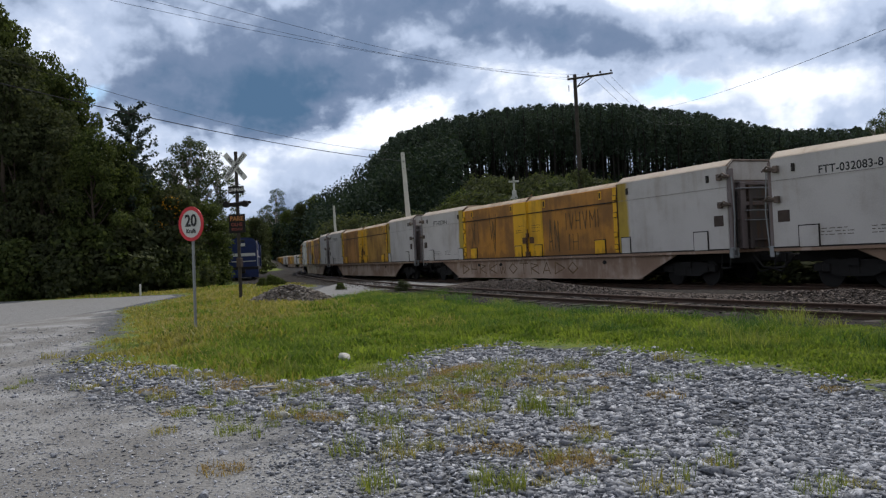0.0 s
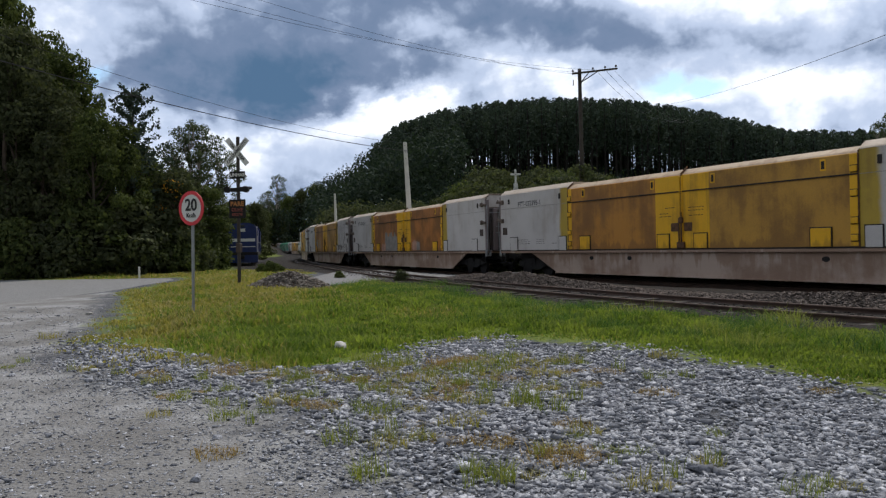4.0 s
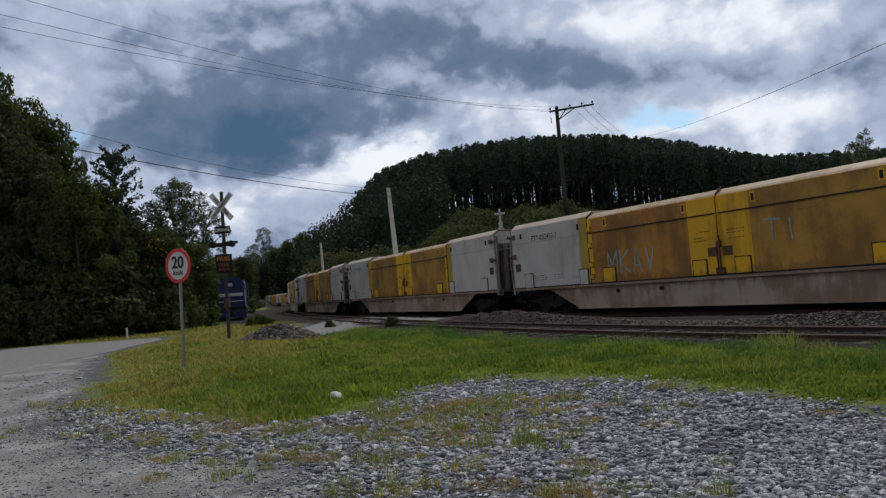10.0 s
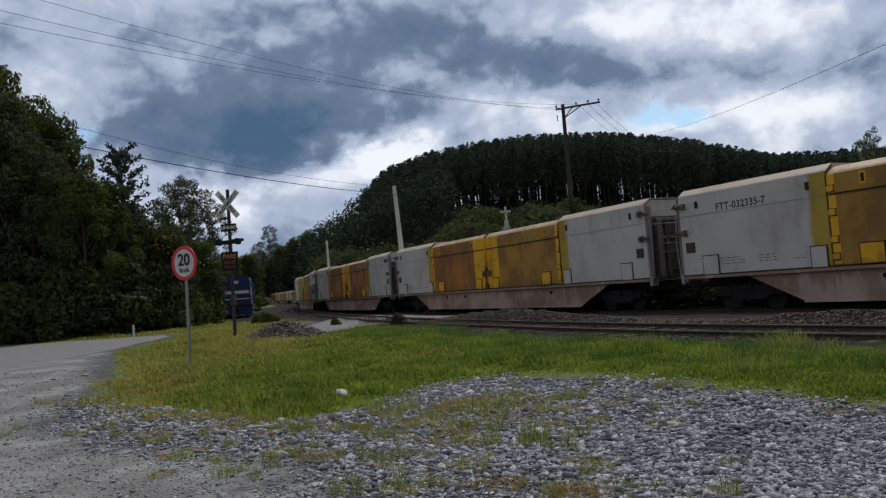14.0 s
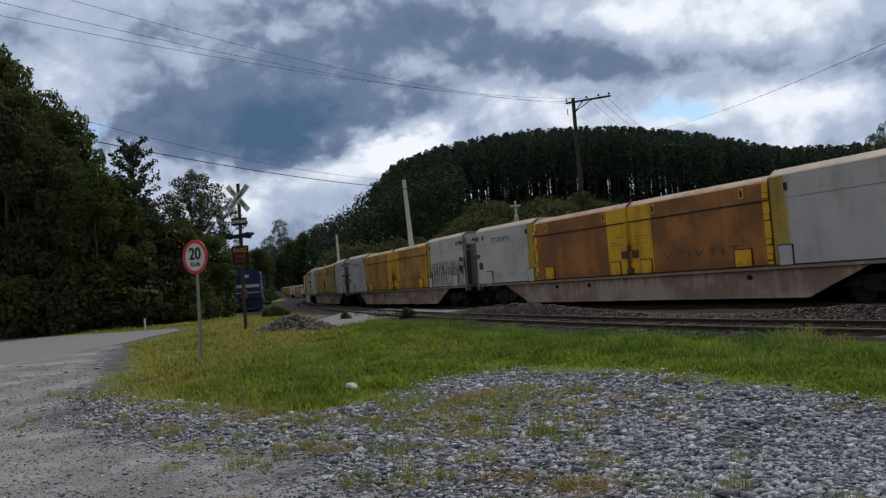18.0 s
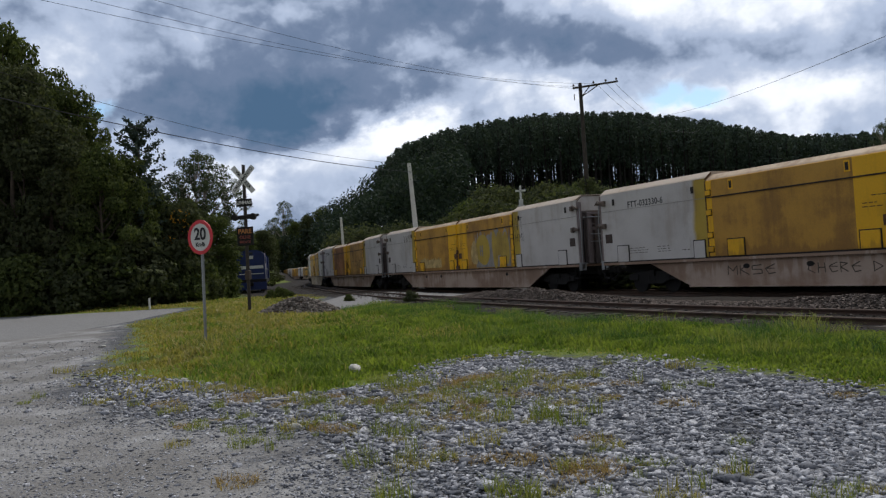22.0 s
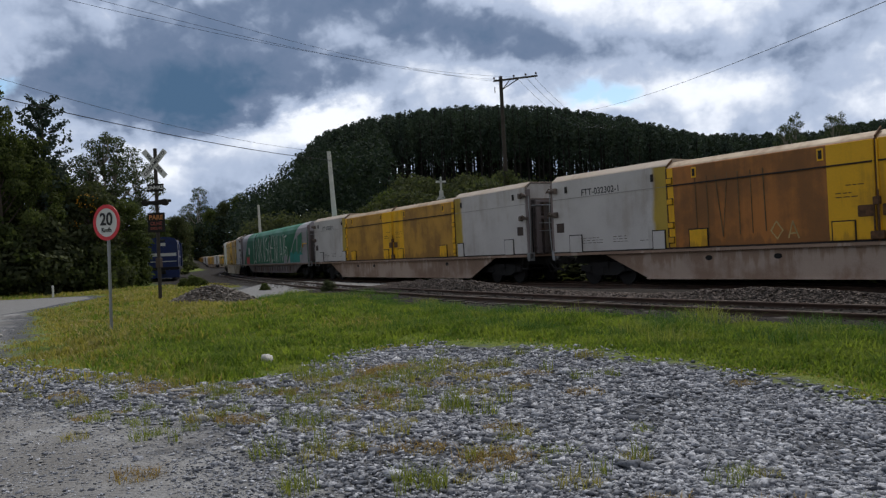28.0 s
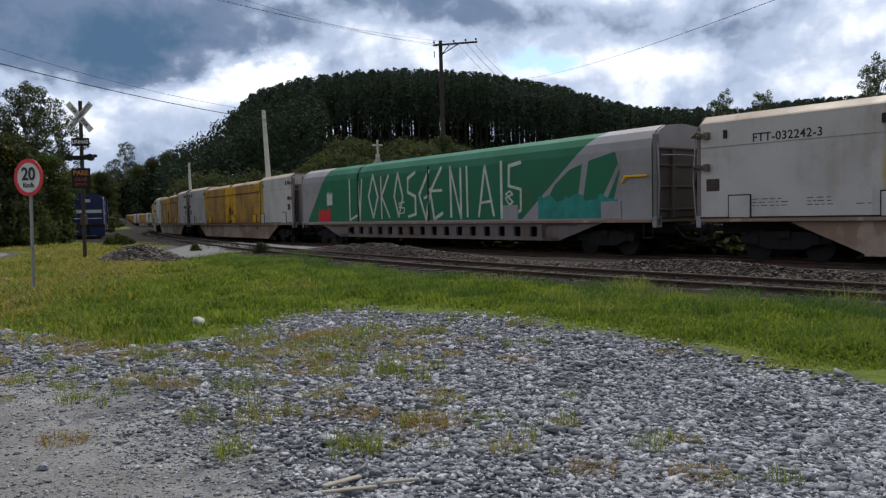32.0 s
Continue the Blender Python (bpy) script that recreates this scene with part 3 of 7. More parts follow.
def ground_mat():
    m, k = material("yard_ground", 0.95, spec=0.15)
    at = k.n.new("ShaderNodeAttribute")
    at.attribute_name = "zones"
    s = k.add("ShaderNodeSeparateColor", ins={0: at.outputs["Color"]}).outputs
    bed = at.outputs["Alpha"]
    p = k.pos
    vor = k.add("ShaderNodeTexVoronoi", ins={"Vector": p, "Scale": 30.0}).outputs
    big, mid, fine = k.noise(p, 0.6, 5), k.noise(p, 5, 5), k.noise(p, 60, 4)
    sep = k.add("ShaderNodeSeparateColor", ins={0: vor["Color"]}).outputs
    # ground between the loose stones: shade of the gaps put into a dark colour
    stone = k.mix(sep[0], col(0.030, 0.032, 0.037), col(0.13, 0.135, 0.15))
    gravel = k.mix(k.ramp(mid, 0.5, 0.9), stone, col(0.13, 0.128, 0.128))
    soil = k.mix(k.ramp(mid, 0.3, 0.7), col(0.235, 0.237, 0.243), col(0.35, 0.352, 0.355))
    soil = k.mix(k.ramp(k.math("ADD", big, k.math("MULTIPLY", fine, 0.35)), 0.5, 0.8), soil, col(0.17, 0.165, 0.16))
    turf = k.mix(k.ramp(mid, 0.3, 0.7), col(0.085, 0.125, 0.016), col(0.140, 0.175, 0.028))
    turf = k.mix(k.ramp(big, 0.5, 0.8), turf, col(0.13, 0.125, 0.045))
    tar = k.mix(k.ramp(k.math("ADD", k.math("MULTIPLY", mid, 0.6), k.math("MULTIPLY", fine, 0.4)), 0.3, 0.7), col(0.165, 0.165, 0.168), col(0.235, 0.235, 0.235))
    # near-black track bed: shade under and beside the train put into the colour
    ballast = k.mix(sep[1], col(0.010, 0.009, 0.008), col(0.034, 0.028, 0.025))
    edge = lambda f: k.ramp(k.math("ADD", f, k.math("MULTIPLY", k.math("SUBTRACT", mid, 0.5), 0.6)), 0.35, 0.65)  # noqa: E731
    c = k.mix(edge(s[2]), gravel, soil)
    c = k.mix(edge(s[0]), c, turf)
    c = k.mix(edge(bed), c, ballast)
    c = k.mix(k.ramp(s[1], 0.4, 0.6), c, tar)
    set_in(k, Base_Color=c)
    h = k.math("ADD", k.math("MULTIPLY", vor["Distance"], -1.0), k.math("MULTIPLY", fine, 0.3))
    set_in(k, Normal=k.bump(h, 0.6, 0.03))
    return m


make_ground()


# ---- tracks ----
def rail_line(pts, name, label, base=0.02):
    """Rails with foot, web and head, on sleepers, along points of the plan."""
    t = thing(name, Matrix(), label, "railway track", kind="structure")
    p = np.array(pts)
    d = np.gradient(p, axis=0)
    d /= np.linalg.norm(d, axis=1)[:, None]
    nrm = np.stack([d[:, 1], -d[:, 0]], 1)
    prof = [(-0.07, 0.0), (0.07, 0.0), (0.07, 0.02), (0.012, 0.035), (0.012, 0.11), (0.036, 0.125), (0.036, 0.16), (-0.036, 0.16), (-0.036, 0.125), (-0.012, 0.11), (-0.012, 0.035), (-0.07, 0.02)]
    for side in (-0.8, 0.8):
        rows = []
        for (x, y), (a, b) in zip(p, nrm):
            rows += [(x + a * (side + u), y + b * (side + u), base + v) for u, v in prof]
        k, n = len(prof), len(p)
        i = np.arange(n - 1)[:, None] * k + np.arange(k)[None]
        j = np.arange(n - 1)[:, None] * k + (np.arange(k)[None] + 1) % k
        part("rail", fast_mesh("rail", rows, np.stack([i, j, j + k, i + k], -1).reshape(-1, 4), M["railsteel"]), None, t)
    return t, p, d


rail_line(LINE_XY[700:1500], "main_line_track", "main line railway track with rusty rails on ballast", -0.20)
siding = rail_line(SID, "siding_track", "siding railway track with rusty rails half sunk in grass", -0.05)


def lay_sleepers(t, pts, z):
    """Old timber sleepers, one by one, sunk into the bed."""
    me = Geo().box(-1.25, 1.25, -0.12, 0.12, -0.10, 0.0, 0.015).mesh("sleeper", M["sleeper"])
    p = np.array(pts)
    d = np.r_[0, np.cumsum(np.hypot(*np.diff(p, axis=0).T))]
    rng = random.Random(17)
    for q in np.arange(0.3, d[-1], 0.62):
        x, y = np.interp(q, d, p[:, 0]), np.interp(q, d, p[:, 1])
        x2, y2 = np.interp(q + 0.3, d, p[:, 0]), np.interp(q + 0.3, d, p[:, 1])
        part("sleeper", me, None, t, m=pose(x, y, z + rng.uniform(-0.02, 0.01), 0, 0, math.degrees(math.atan2(y2 - y, x2 - x)) - 90 + rng.uniform(-1, 1)))


lay_sleepers(siding[0], SID[(SID[:, 1] > 4) & (SID[:, 1] < 44)], 0.0)

# ---- the train ----
PITCH, FIRST = 27.9, 27.05
TRAVEL = [(0, 0), (3, 28.9), (6, 57.9), (7, 67.7), (9, 87.1), (10, 96.85), (12, 116.4), (13, 126.1), (19, 184.7), (20, 194.5), (23, 223.8), (28, 272.1), (32, 310.0)]
WAGONS = {}
END_X, MID_X, FLOOR, EAVE, RIDGE_Z = 13.05, 7.1, 1.23, 4.09, 4.33

STROKES = {
    "L": [[(0, 1), (0, 0), (0.6, 0.05)]], "O": [[(0.3, 1), (0, 0.5), (0.3, 0), (0.6, 0.5), (0.3, 1)]], "K": [[(0, 0), (0, 1)], [(0.6, 1), (0, 0.5), (0.6, 0)]],
    "S": [[(0.6, 1), (0, 0.9), (0, 0.55), (0.6, 0.5), (0.6, 0.1), (0, 0)]], "G": [[(0.6, 1), (0, 0.5), (0.4, 0), (0.6, 0.45), (0.3, 0.45)]],
    "E": [[(0.6, 1), (0, 0.6), (0.6, 0.55)], [(0, 0.6), (0.2, 0), (0.6, 0.1)]], "N": [[(0, 0), (0, 1), (0.5, 0), (0.5, 1)]], "I": [[(0.1, 0), (0.1, 1)]],
    "A": [[(0, 0), (0.25, 1), (0.5, 0)], [(0.1, 0.3), (0.45, 0.3)]], "C": [[(0.6, 0.9), (0.1, 0.8), (0, 0.3), (0.5, 0)]], "M": [[(0, 0), (0, 1), (0.3, 0.4), (0.6, 1), (0.6, 0)]],
    "T": [[(0, 1), (0.6, 1)], [(0.3, 1), (0.3, 0)]], "R": [[(0, 0), (0, 1), (0.5, 0.8), (0, 0.5), (0.55, 0)]], "D": [[(0, 0), (0, 1), (0.6, 0.5), (0, 0)]],
    "V": [[(0, 1), (0.25, 0), (0.5, 1)]], "!": [[(0.1, 1), (0.1, 0.3)], [(0.1, 0.1), (0.1, 0)]], "H": [[(0, 0), (0, 1)], [(0.5, 0), (0.5, 1)], [(0, 0.5), (0.5, 0.5)]],
    "X": [[(0, 1), (0.6, 0)], [(0.6, 1), (0, 0)]], "W": [[(0, 1), (0.15, 0), (0.3, 0.7), (0.45, 0), (0.6, 1)]], "Y": [[(0, 1), (0.3, 0.5), (0.6, 1)], [(0.3, 0.5), (0.3, 0)]],
    "1": [[(0, 0.7), (0.25, 1), (0.25, 0)]], "7": [[(0, 1), (0.55, 1), (0.15, 0)]],
    "Z": [[(0, 1), (0.6, 1), (0, 0), (0.6, 0)]], "8": [[(0.1, 0.5), (0.5, 0.8), (0.3, 1), (0.1, 0.8), (0.5, 0.2), (0.3, 0), (0.1, 0.5)]],
}


def scrawl(word, x, z, w, h, thick, y, seed=1, gap=0.25):
    """Spray-can lettering on the camera side of a wagon, starting at x and running towards -x."""
    g, rng = Geo(), random.Random(seed)
    for ch in word:
        for line in STROKES.get(ch, ()):
            pts = [(x - u * w * 1.5 + rng.uniform(-0.04, 0.04) * w, z + v * h + rng.uniform(-0.04, 0.04) * h) for u, v in line]
            for (x0, z0), (x1, z1) in zip(pts, pts[1:]):
                d = Vector((x1 - x0, z1 - z0))
                n = Vector((-d.y, d.x)).normalized() * thick * rng.uniform(0.4, 0.6)
                e = d.normalized() * thick * 0.3
                q = [(x0 - e.x + n.x, z0 - e.y + n.y), (x0 - e.x - n.x, z0 - e.y - n.y), (x1 + e.x - n.x, z1 + e.y - n.y), (x1 + e.x + n.x, z1 + e.y + n.y)]
                g.poly([(a, y, b) for a, b in q] + [(a, y - 0.004, b) for a, b in q], [(0, 1, 2, 3), (7, 6, 5, 4), (0, 4, 5, 1), (1, 5, 6, 2), (2, 6, 7, 3), (3, 7, 4, 0)])
        x -= w * (1 + gap) if ch not in "I!" else w * (0.5 + gap)
    return g


def lettering(text, x, y, z, size, parent, mat, name="lettering"):
    """Stencilled characters on a wagon's side."""
    cu = bpy.data.curves.new("lettering", "FONT")
    cu.body, cu.size, cu.extrude, cu.space_character, cu.offset = text, size, 0.002, 1.05, size * 0.018
    ob = bpy.data.objects.new("lettering", cu)
    scene.collection.objects.link(ob)
    me = bpy.data.meshes.new_from_object(ob.evaluated_get(bpy.context.evaluated_depsgraph_get()))
    bpy.data.objects.remove(ob)
    bpy.data.curves.remove(cu)
    me.materials.clear()
    me.materials.append(mat)
    turn = Matrix(((-1, 0, 0, x), (0, 0, 1, y), (0, 1, 0, z), (0, 0, 0, 1)))
    return part(name, me, None, parent, m=turn)


def roof_geo(x0, x1, eave, ridge):
    y = HALF_W
    return Geo().prism([(-y, eave), (y, eave), (y - 0.05, eave + 0.05), (y - 0.32, ridge), (-y + 0.32, ridge), (-y + 0.05, eave + 0.05)], x0, x1)


def wheel_geo(r=0.42):
    g = Geo()
    for y0, y1, rr in ((-0.07, 0.07, r), (-0.10, -0.07, r * 1.07), (-0.09, 0.09, r * 0.35)):
        g.prism([(math.cos(a) * rr, math.sin(a) * rr) for a in (2 * math.pi * i / 20 for i in range(20))], y0, y1, "y")
    return g


def shared_meshes():
    S = {}
    y = HALF_W
    for sg, tag in ((1, "far"), (-1, "near")):
        a, b = sorted((sg * MID_X, sg * END_X))
        S["end_" + tag] = Geo().box(a, b, -y, y, FLOOR, EAVE, 0.02).mesh("end_module", M["white"])
        S["roof_" + tag] = roof_geo(a, b, EAVE, RIDGE_Z).mesh("roof", M["roof"])
        a, b = sorted((sg * 0.02, sg * (MID_X - 0.015)))
        S["door_" + tag] = Geo().box(a, b, -y - 0.025, y + 0.025, FLOOR + 0.03, EAVE - 0.10, 0.025)
        S["droof_" + tag] = roof_geo(a, b, EAVE - 0.10, RIDGE_Z - 0.13).mesh("door_roof", M["doorroof"])
        a, b = sorted((sg * 0.06, sg * 1.38))
        S["strip_" + tag] = Geo().box(a, b, y, y + 0.033, FLOOR + 0.06, EAVE - 0.13, 0.006).mesh("centre_panel", M["yellow"])
        a, b = sorted((sg * 6.82, sg * (MID_X - 0.03)))
        S["edge_" + tag] = Geo().box(a, b, y, y + 0.035, FLOOR + 0.06, EAVE - 0.13, 0.006).mesh("edge_panel", M["yellow"])
        a, b = sorted((sg * MID_X, sg * (MID_X + 0.95)))
        S["spray_" + tag] = Geo().box(a, b, y - 0.01, y + 0.004, FLOOR + 0.04, EAVE - 0.02).mesh("oversprayed_band", M["yellowfade"])
        for w, xs in (("vent_white", (7.75, 12.2)), ("vent_door", (1.55, 5.95))):
            for i, x in enumerate(xs):
                c = sg * x
                S[f"{w}_{tag}{i}"] = Geo().box(c - 0.06, c + 0.06, y, y + 0.045, 3.60, 3.85, 0.01).mesh("vent", M["seam"])
                if w == "vent_door":
                    S[f"{w}_frame_{tag}{i}"] = Geo().box(c - 0.10, c + 0.10, y, y + 0.038, 3.55, 3.90, 0.008).mesh("vent_frame", M["yellow"])
        for i, (x, w, h) in enumerate(((7.55, 0.52, 0.62), (11.75, 0.66, 0.64))):
            c = sg * x
            S[f"rim_white_{tag}{i}"] = rim(c, w, FLOOR + 0.02, h, y).mesh("pocket_rim", M["seam"])
            S[f"pad_white_{tag}{i}"] = pocket(c, w, FLOOR + 0.02, h, y).mesh("stake_pocket", M["white"])
        for i, (x, w, h) in enumerate(((0.95, 0.62, 0.52), (5.85, 0.70, 0.56))):
            c = sg * x
            S[f"rim_door_{tag}{i}"] = rim(c, w, FLOOR + 0.05, h, y + 0.03).mesh("pocket_rim", M["seam"])
            S[f"pad_door_{tag}{i}"] = pocket(c, w, FLOOR + 0.05, h, y + 0.03).mesh("stake_pocket", M["yellow"])
        for i, z in enumerate((1.45, 1.95, 2.75, 3.45)):
            c = sg * 6.97
            S[f"plate_{tag}{i}"] = Geo().box(c - 0.135, c + 0.125, y + 0.03, y + 0.046, z - 0.035, z + 0.195, 0.006).mesh("hinge_plate", M["seam"])
            S[f"hinge_{tag}{i}"] = Geo().box(c - 0.11, c + 0.11, y + 0.03, y + 0.09, z - 0.01, z + 0.17, 0.015).mesh("hinge", M["yellow"])
    S["sole"] = Geo().box(-END_X, END_X, -y - 0.03, y + 0.03, FLOOR - 0.11, FLOOR - 0.005, 0.01).mesh("sole_bar", M["sill"])
    for sg in (1, -1):
        S[f"belly{sg}"] = Geo().prism([(-8.25, 0.24), (8.25, 0.24), (10.3, FLOOR - 0.12), (-10.3, FLOOR - 0.12)], sg * (y - 0.10), sg * (y - 0.17), "y").box(-8.25, 8.25, *sorted((sg * (y - 0.17), sg * (y - 0.02))), 0.20, 0.24).mesh("belly_beam", M["sill"])
    S["hole"] = Geo().prism([(math.cos(a) * 0.14, 0.90 + math.sin(a) * 0.085) for a in (2 * math.pi * i / 14 for i in range(14))], y - 0.105, y - 0.092, "y").mesh("drain_hole", M["black"])
    S["under"] = Geo().box(-9.0, 9.0, -1.0, 1.0, 0.45, FLOOR - 0.12).box(-END_X, END_X, -0.3, 0.3, 0.75, FLOOR - 0.1).mesh("centre_sill", M["black"])
    S["seamfar"] = Geo().box(MID_X, END_X, y, y + 0.012, 3.362, 3.378).mesh("seam", M["fadedgrey"])
    S["seamnear"] = Geo().box(-END_X, -MID_X, y, y + 0.012, 3.362, 3.378).mesh("seam", M["fadedgrey"])
    S["seamline"] = Geo().box(-MID_X, MID_X, y, y + 0.060, 3.348, 3.392).mesh("seam", M["seam"])
    S["foot"] = Geo().box(-END_X, END_X, y, y + 0.03, FLOOR - 0.004, FLOOR + 0.045).mesh("foot_seam", M["seam"])
    for x in (MID_X, -MID_X, 0.0):
        S[f"joint{x}"] = Geo().box(x - 0.018, x + 0.018, y, y + 0.042, FLOOR, EAVE - 0.12).prism([(y, EAVE - 0.10), (y - 0.30, RIDGE_Z - 0.10), (y - 0.30, RIDGE_Z - 0.02), (y + 0.04, EAVE - 0.05)], x - 0.018, x + 0.018).mesh("door_joint", M["rustiron"])
    lock = Geo().box(-0.55, -0.12, y, y + 0.05, 1.90, 2.22, 0.02).box(0.12, 0.55, y, y + 0.05, 1.90, 2.22, 0.02).box(-0.10, 0.10, y, y + 0.12, 2.20, 2.42, 0.02)
    lock.tube([(-0.05, y + 0.10, FLOOR + 0.1), (-0.05, y + 0.10, 2.6)], 0.028).tube([(0.07, y + 0.10, FLOOR + 0.1), (0.07, y + 0.10, 2.3)], 0.025).box(-0.18, 0.20, y, y + 0.12, FLOOR + 0.05, FLOOR + 0.28, 0.02)
    S["mullion"] = Geo().box(-0.075, -0.03, y + 0.02, y + 0.075, FLOOR + 0.08, EAVE - 0.15, 0.008).box(0.03, 0.075, y + 0.02, y + 0.075, FLOOR + 0.08, EAVE - 0.15, 0.008).mesh("door_edge", M["yellow"])
    S["lock"] = lock.mesh("door_lock", M["rustiron"])
    # end walls with ribs, ladder rungs and corner posts
    for sg, tag in ((1, "far"), (-1, "near")):
        e = sg * END_X
        o = lambda d: sorted((e, e + sg * d))  # noqa: E731
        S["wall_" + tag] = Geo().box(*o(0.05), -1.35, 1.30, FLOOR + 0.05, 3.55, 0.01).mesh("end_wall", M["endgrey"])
        S["gable_" + tag] = Geo().prism([(-1.45, 3.56), (1.45, 3.56), (1.45, 4.04), (1.2, 4.28), (-1.2, 4.28), (-1.45, 4.04)], *o(0.06)).mesh("gable", M["white"])
        edge = [(-1.45, 3.58), (-1.45, 4.04), (-1.2, 4.28), (1.2, 4.28), (1.45, 4.04), (1.45, 3.58), (-1.45, 3.58)]
        S["gablerim_" + tag] = Geo().tube([(e + sg * 0.075, a, b) for a, b in edge], 0.035, 5).mesh("gable_rim", M["latch"])
        for i, z in enumerate((1.5, 2.25, 2.95, 3.5)):
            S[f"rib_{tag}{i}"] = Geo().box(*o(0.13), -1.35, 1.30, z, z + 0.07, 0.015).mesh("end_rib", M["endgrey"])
        for i, yy in enumerate((1.38, -1.38, 0.55)):
            S[f"post_{tag}{i}"] = Geo().box(*o(0.16), yy - 0.09, yy + 0.09, FLOOR, 4.0 if i < 2 else 3.5, 0.02).mesh("corner_post", M["mauve"] if i == 0 else M["endgrey"])
        S["rail_" + tag] = Geo().tube([(e + sg * 0.22, 1.3, 3.30), (e + sg * 0.25, 0.2, 3.32), (e + sg * 0.22, -1.2, 3.30)], 0.025).tube([(e + sg * 0.2, 1.45, 1.2), (e + sg * 0.28, 1.47, 2.4), (e + sg * 0.2, 1.45, 3.7)], 0.022).mesh("handrail", M["galv"])
        for i, z in enumerate((3.68, 2.72)):
            c = e - sg * 0.25
            S[f"latch_{tag}{i}"] = Geo().box(min(c, e + sg * 0.2), max(c, e + sg * 0.2), y, y + 0.10, z, z + 0.10, 0.02).tube([(c, y + 0.12, z + 0.05), (e, y + 0.17, z + 0.16), (e + sg * 0.25, y + 0.10, z + 0.02)], 0.03).box(c - 0.09, c + 0.09, y, y + 0.14, z - 0.06, z + 0.16, 0.02).mesh("end_latch", M["latch"])
        c = e - sg * 0.42
        S["box_" + tag] = Geo().box(c - 0.22, c + 0.22, y - 0.01, y + 0.006, 2.05, 2.42).mesh("placard_holder", M["iron"])
        S["step_" + tag] = Geo().tube([(e, 1.45, 1.15), (e, 1.50, 0.62), (e - sg * 0.38, 1.50, 0.62), (e - sg * 0.38, 1.45, 1.15)], 0.022).box(*sorted((e - sg * 0.38, e)), 1.4, 1.55, 0.60, 0.64).mesh("step", M["black"])
        frame_end = Geo().box(*o(0.20), 0.82, 1.06, FLOOR + 0.02, 3.52, 0.02).box(*o(0.17), -0.95, -0.78, FLOOR + 0.02, 3.52, 0.02).box(*o(0.18), -0.95, 1.06, 3.42, 3.54, 0.02).box(*o(0.15), -0.80, 0.84, 2.72, 2.86, 0.02)
        S["frame_" + tag] = frame_end.mesh("end_frame", M["mauve"])
        S["bar_" + tag] = Geo().tube([(e + sg * 0.24, 0.95, 2.55), (e + sg * 0.24, -0.85, 2.55)], 0.022).tube([(e + sg * 0.22, 0.95, 2.22), (e + sg * 0.22, -0.85, 2.22)], 0.018).mesh("grab_bar", M["galv"])
        S["hose_" + tag] = Geo().tube([(e, 0.55, 0.95), (e + sg * 0.45, 0.60, 0.45), (e + sg * 0.88, 0.50, 0.55)], 0.03).tube([(e + sg * 0.18, 1.25, 3.2), (e + sg * 0.26, 1.36, 2.3), (e + sg * 0.16, 1.28, 1.3)], 0.03).mesh("brake_hose", M["black"])
        S["hook_" + tag] = Geo().box(*o(0.17), 1.22, 1.50, 1.24, 1.31, 0.01).box(*o(0.17), 1.22, 1.50, 0.95, 1.02, 0.01).box(*o(0.17), 1.22, 1.29, 1.02, 1.24).box(*o(0.17), 1.43, 1.50, 1.02, 1.24).mesh("tie_down", M["galv"])
        S["coupler_" + tag] = Geo().box(*sorted((e, e + sg * 0.72)), -0.12, 0.12, 0.80, 1.02, 0.03).box(*sorted((e + sg * 0.62, e + sg * 0.90)), -0.22, 0.18, 0.74, 1.08, 0.05).tube([(e, 0.4, 1.0), (e + sg * 0.5, 0.5, 0.6), (e + sg * 0.9, 0.3, 0.55)], 0.035).mesh("coupler", M["black"])
        S["wheel"] = wheel_geo().mesh("wheel", M["black"], smooth=False)
    bog = Geo()
    for yy in (-1.05, 1.05):
        bog.prism([(-1.35, 0.50), (-1.35, 0.72), (-0.6, 0.84), (0.6, 0.84), (1.35, 0.72), (1.35, 0.50), (0.95, 0.50), (0.55, 0.34), (-0.55, 0.34), (-0.95, 0.50)], yy - 0.07, yy + 0.07, "y")
        for x in (-0.15, 0.15):
            bog.tube([(x, yy, 0.42), (x, yy, 0.72)], 0.09, 8)
        for x in (-0.9, 0.9):
            bog.box(x - 0.14, x + 0.14, yy - 0.12, yy + 0.12, 0.46, 0.72, 0.03)
    bog.box(-0.2, 0.2, -1.2, 1.2, 0.66, 0.86).box(-0.95, -0.85, -0.8, 0.8, 0.55, 0.65).box(0.85, 0.95, -0.8, 0.8, 0.55, 0.65)
    S["bogie"] = bog.mesh("bogie", M["black"])
    bars = Geo()
    rng = random.Random(4)
    for x0, n, w in ((11.35, 3, 1.15), (9.75, 3, 0.75), (8.45, 1, 0.45), (7.9, 1, 0.3)):
        for i in range(n):
            x = x0
            while x > x0 - w * rng.uniform(0.75, 1.0):
                ww = rng.uniform(0.06, 0.22)
                bars.box(x - ww, x, y, y + 0.004, 1.57 + i * 0.095, 1.592 + i * 0.095)
                x -= ww + rng.uniform(0.03, 0.10)
    S["data"] = bars.mesh("small_lettering", M["dim"])
    bars = Geo()
    for x0, z0, n, w in ((0.85, 2.78, 1, 0.4), (-0.35, 2.64, 2, 0.7), (-0.4, 2.46, 1, 0.6), (1.15, 2.46, 2, 0.5)):
        for i in range(n):
            x = x0
            while x > x0 - w:
                ww = rng.uniform(0.06, 0.18)
                bars.box(x - ww, x, y + 0.03, y + 0.037, z0 + i * 0.11, z0 + 0.026 + i * 0.11)
                x -= ww + rng.uniform(0.03, 0.07)
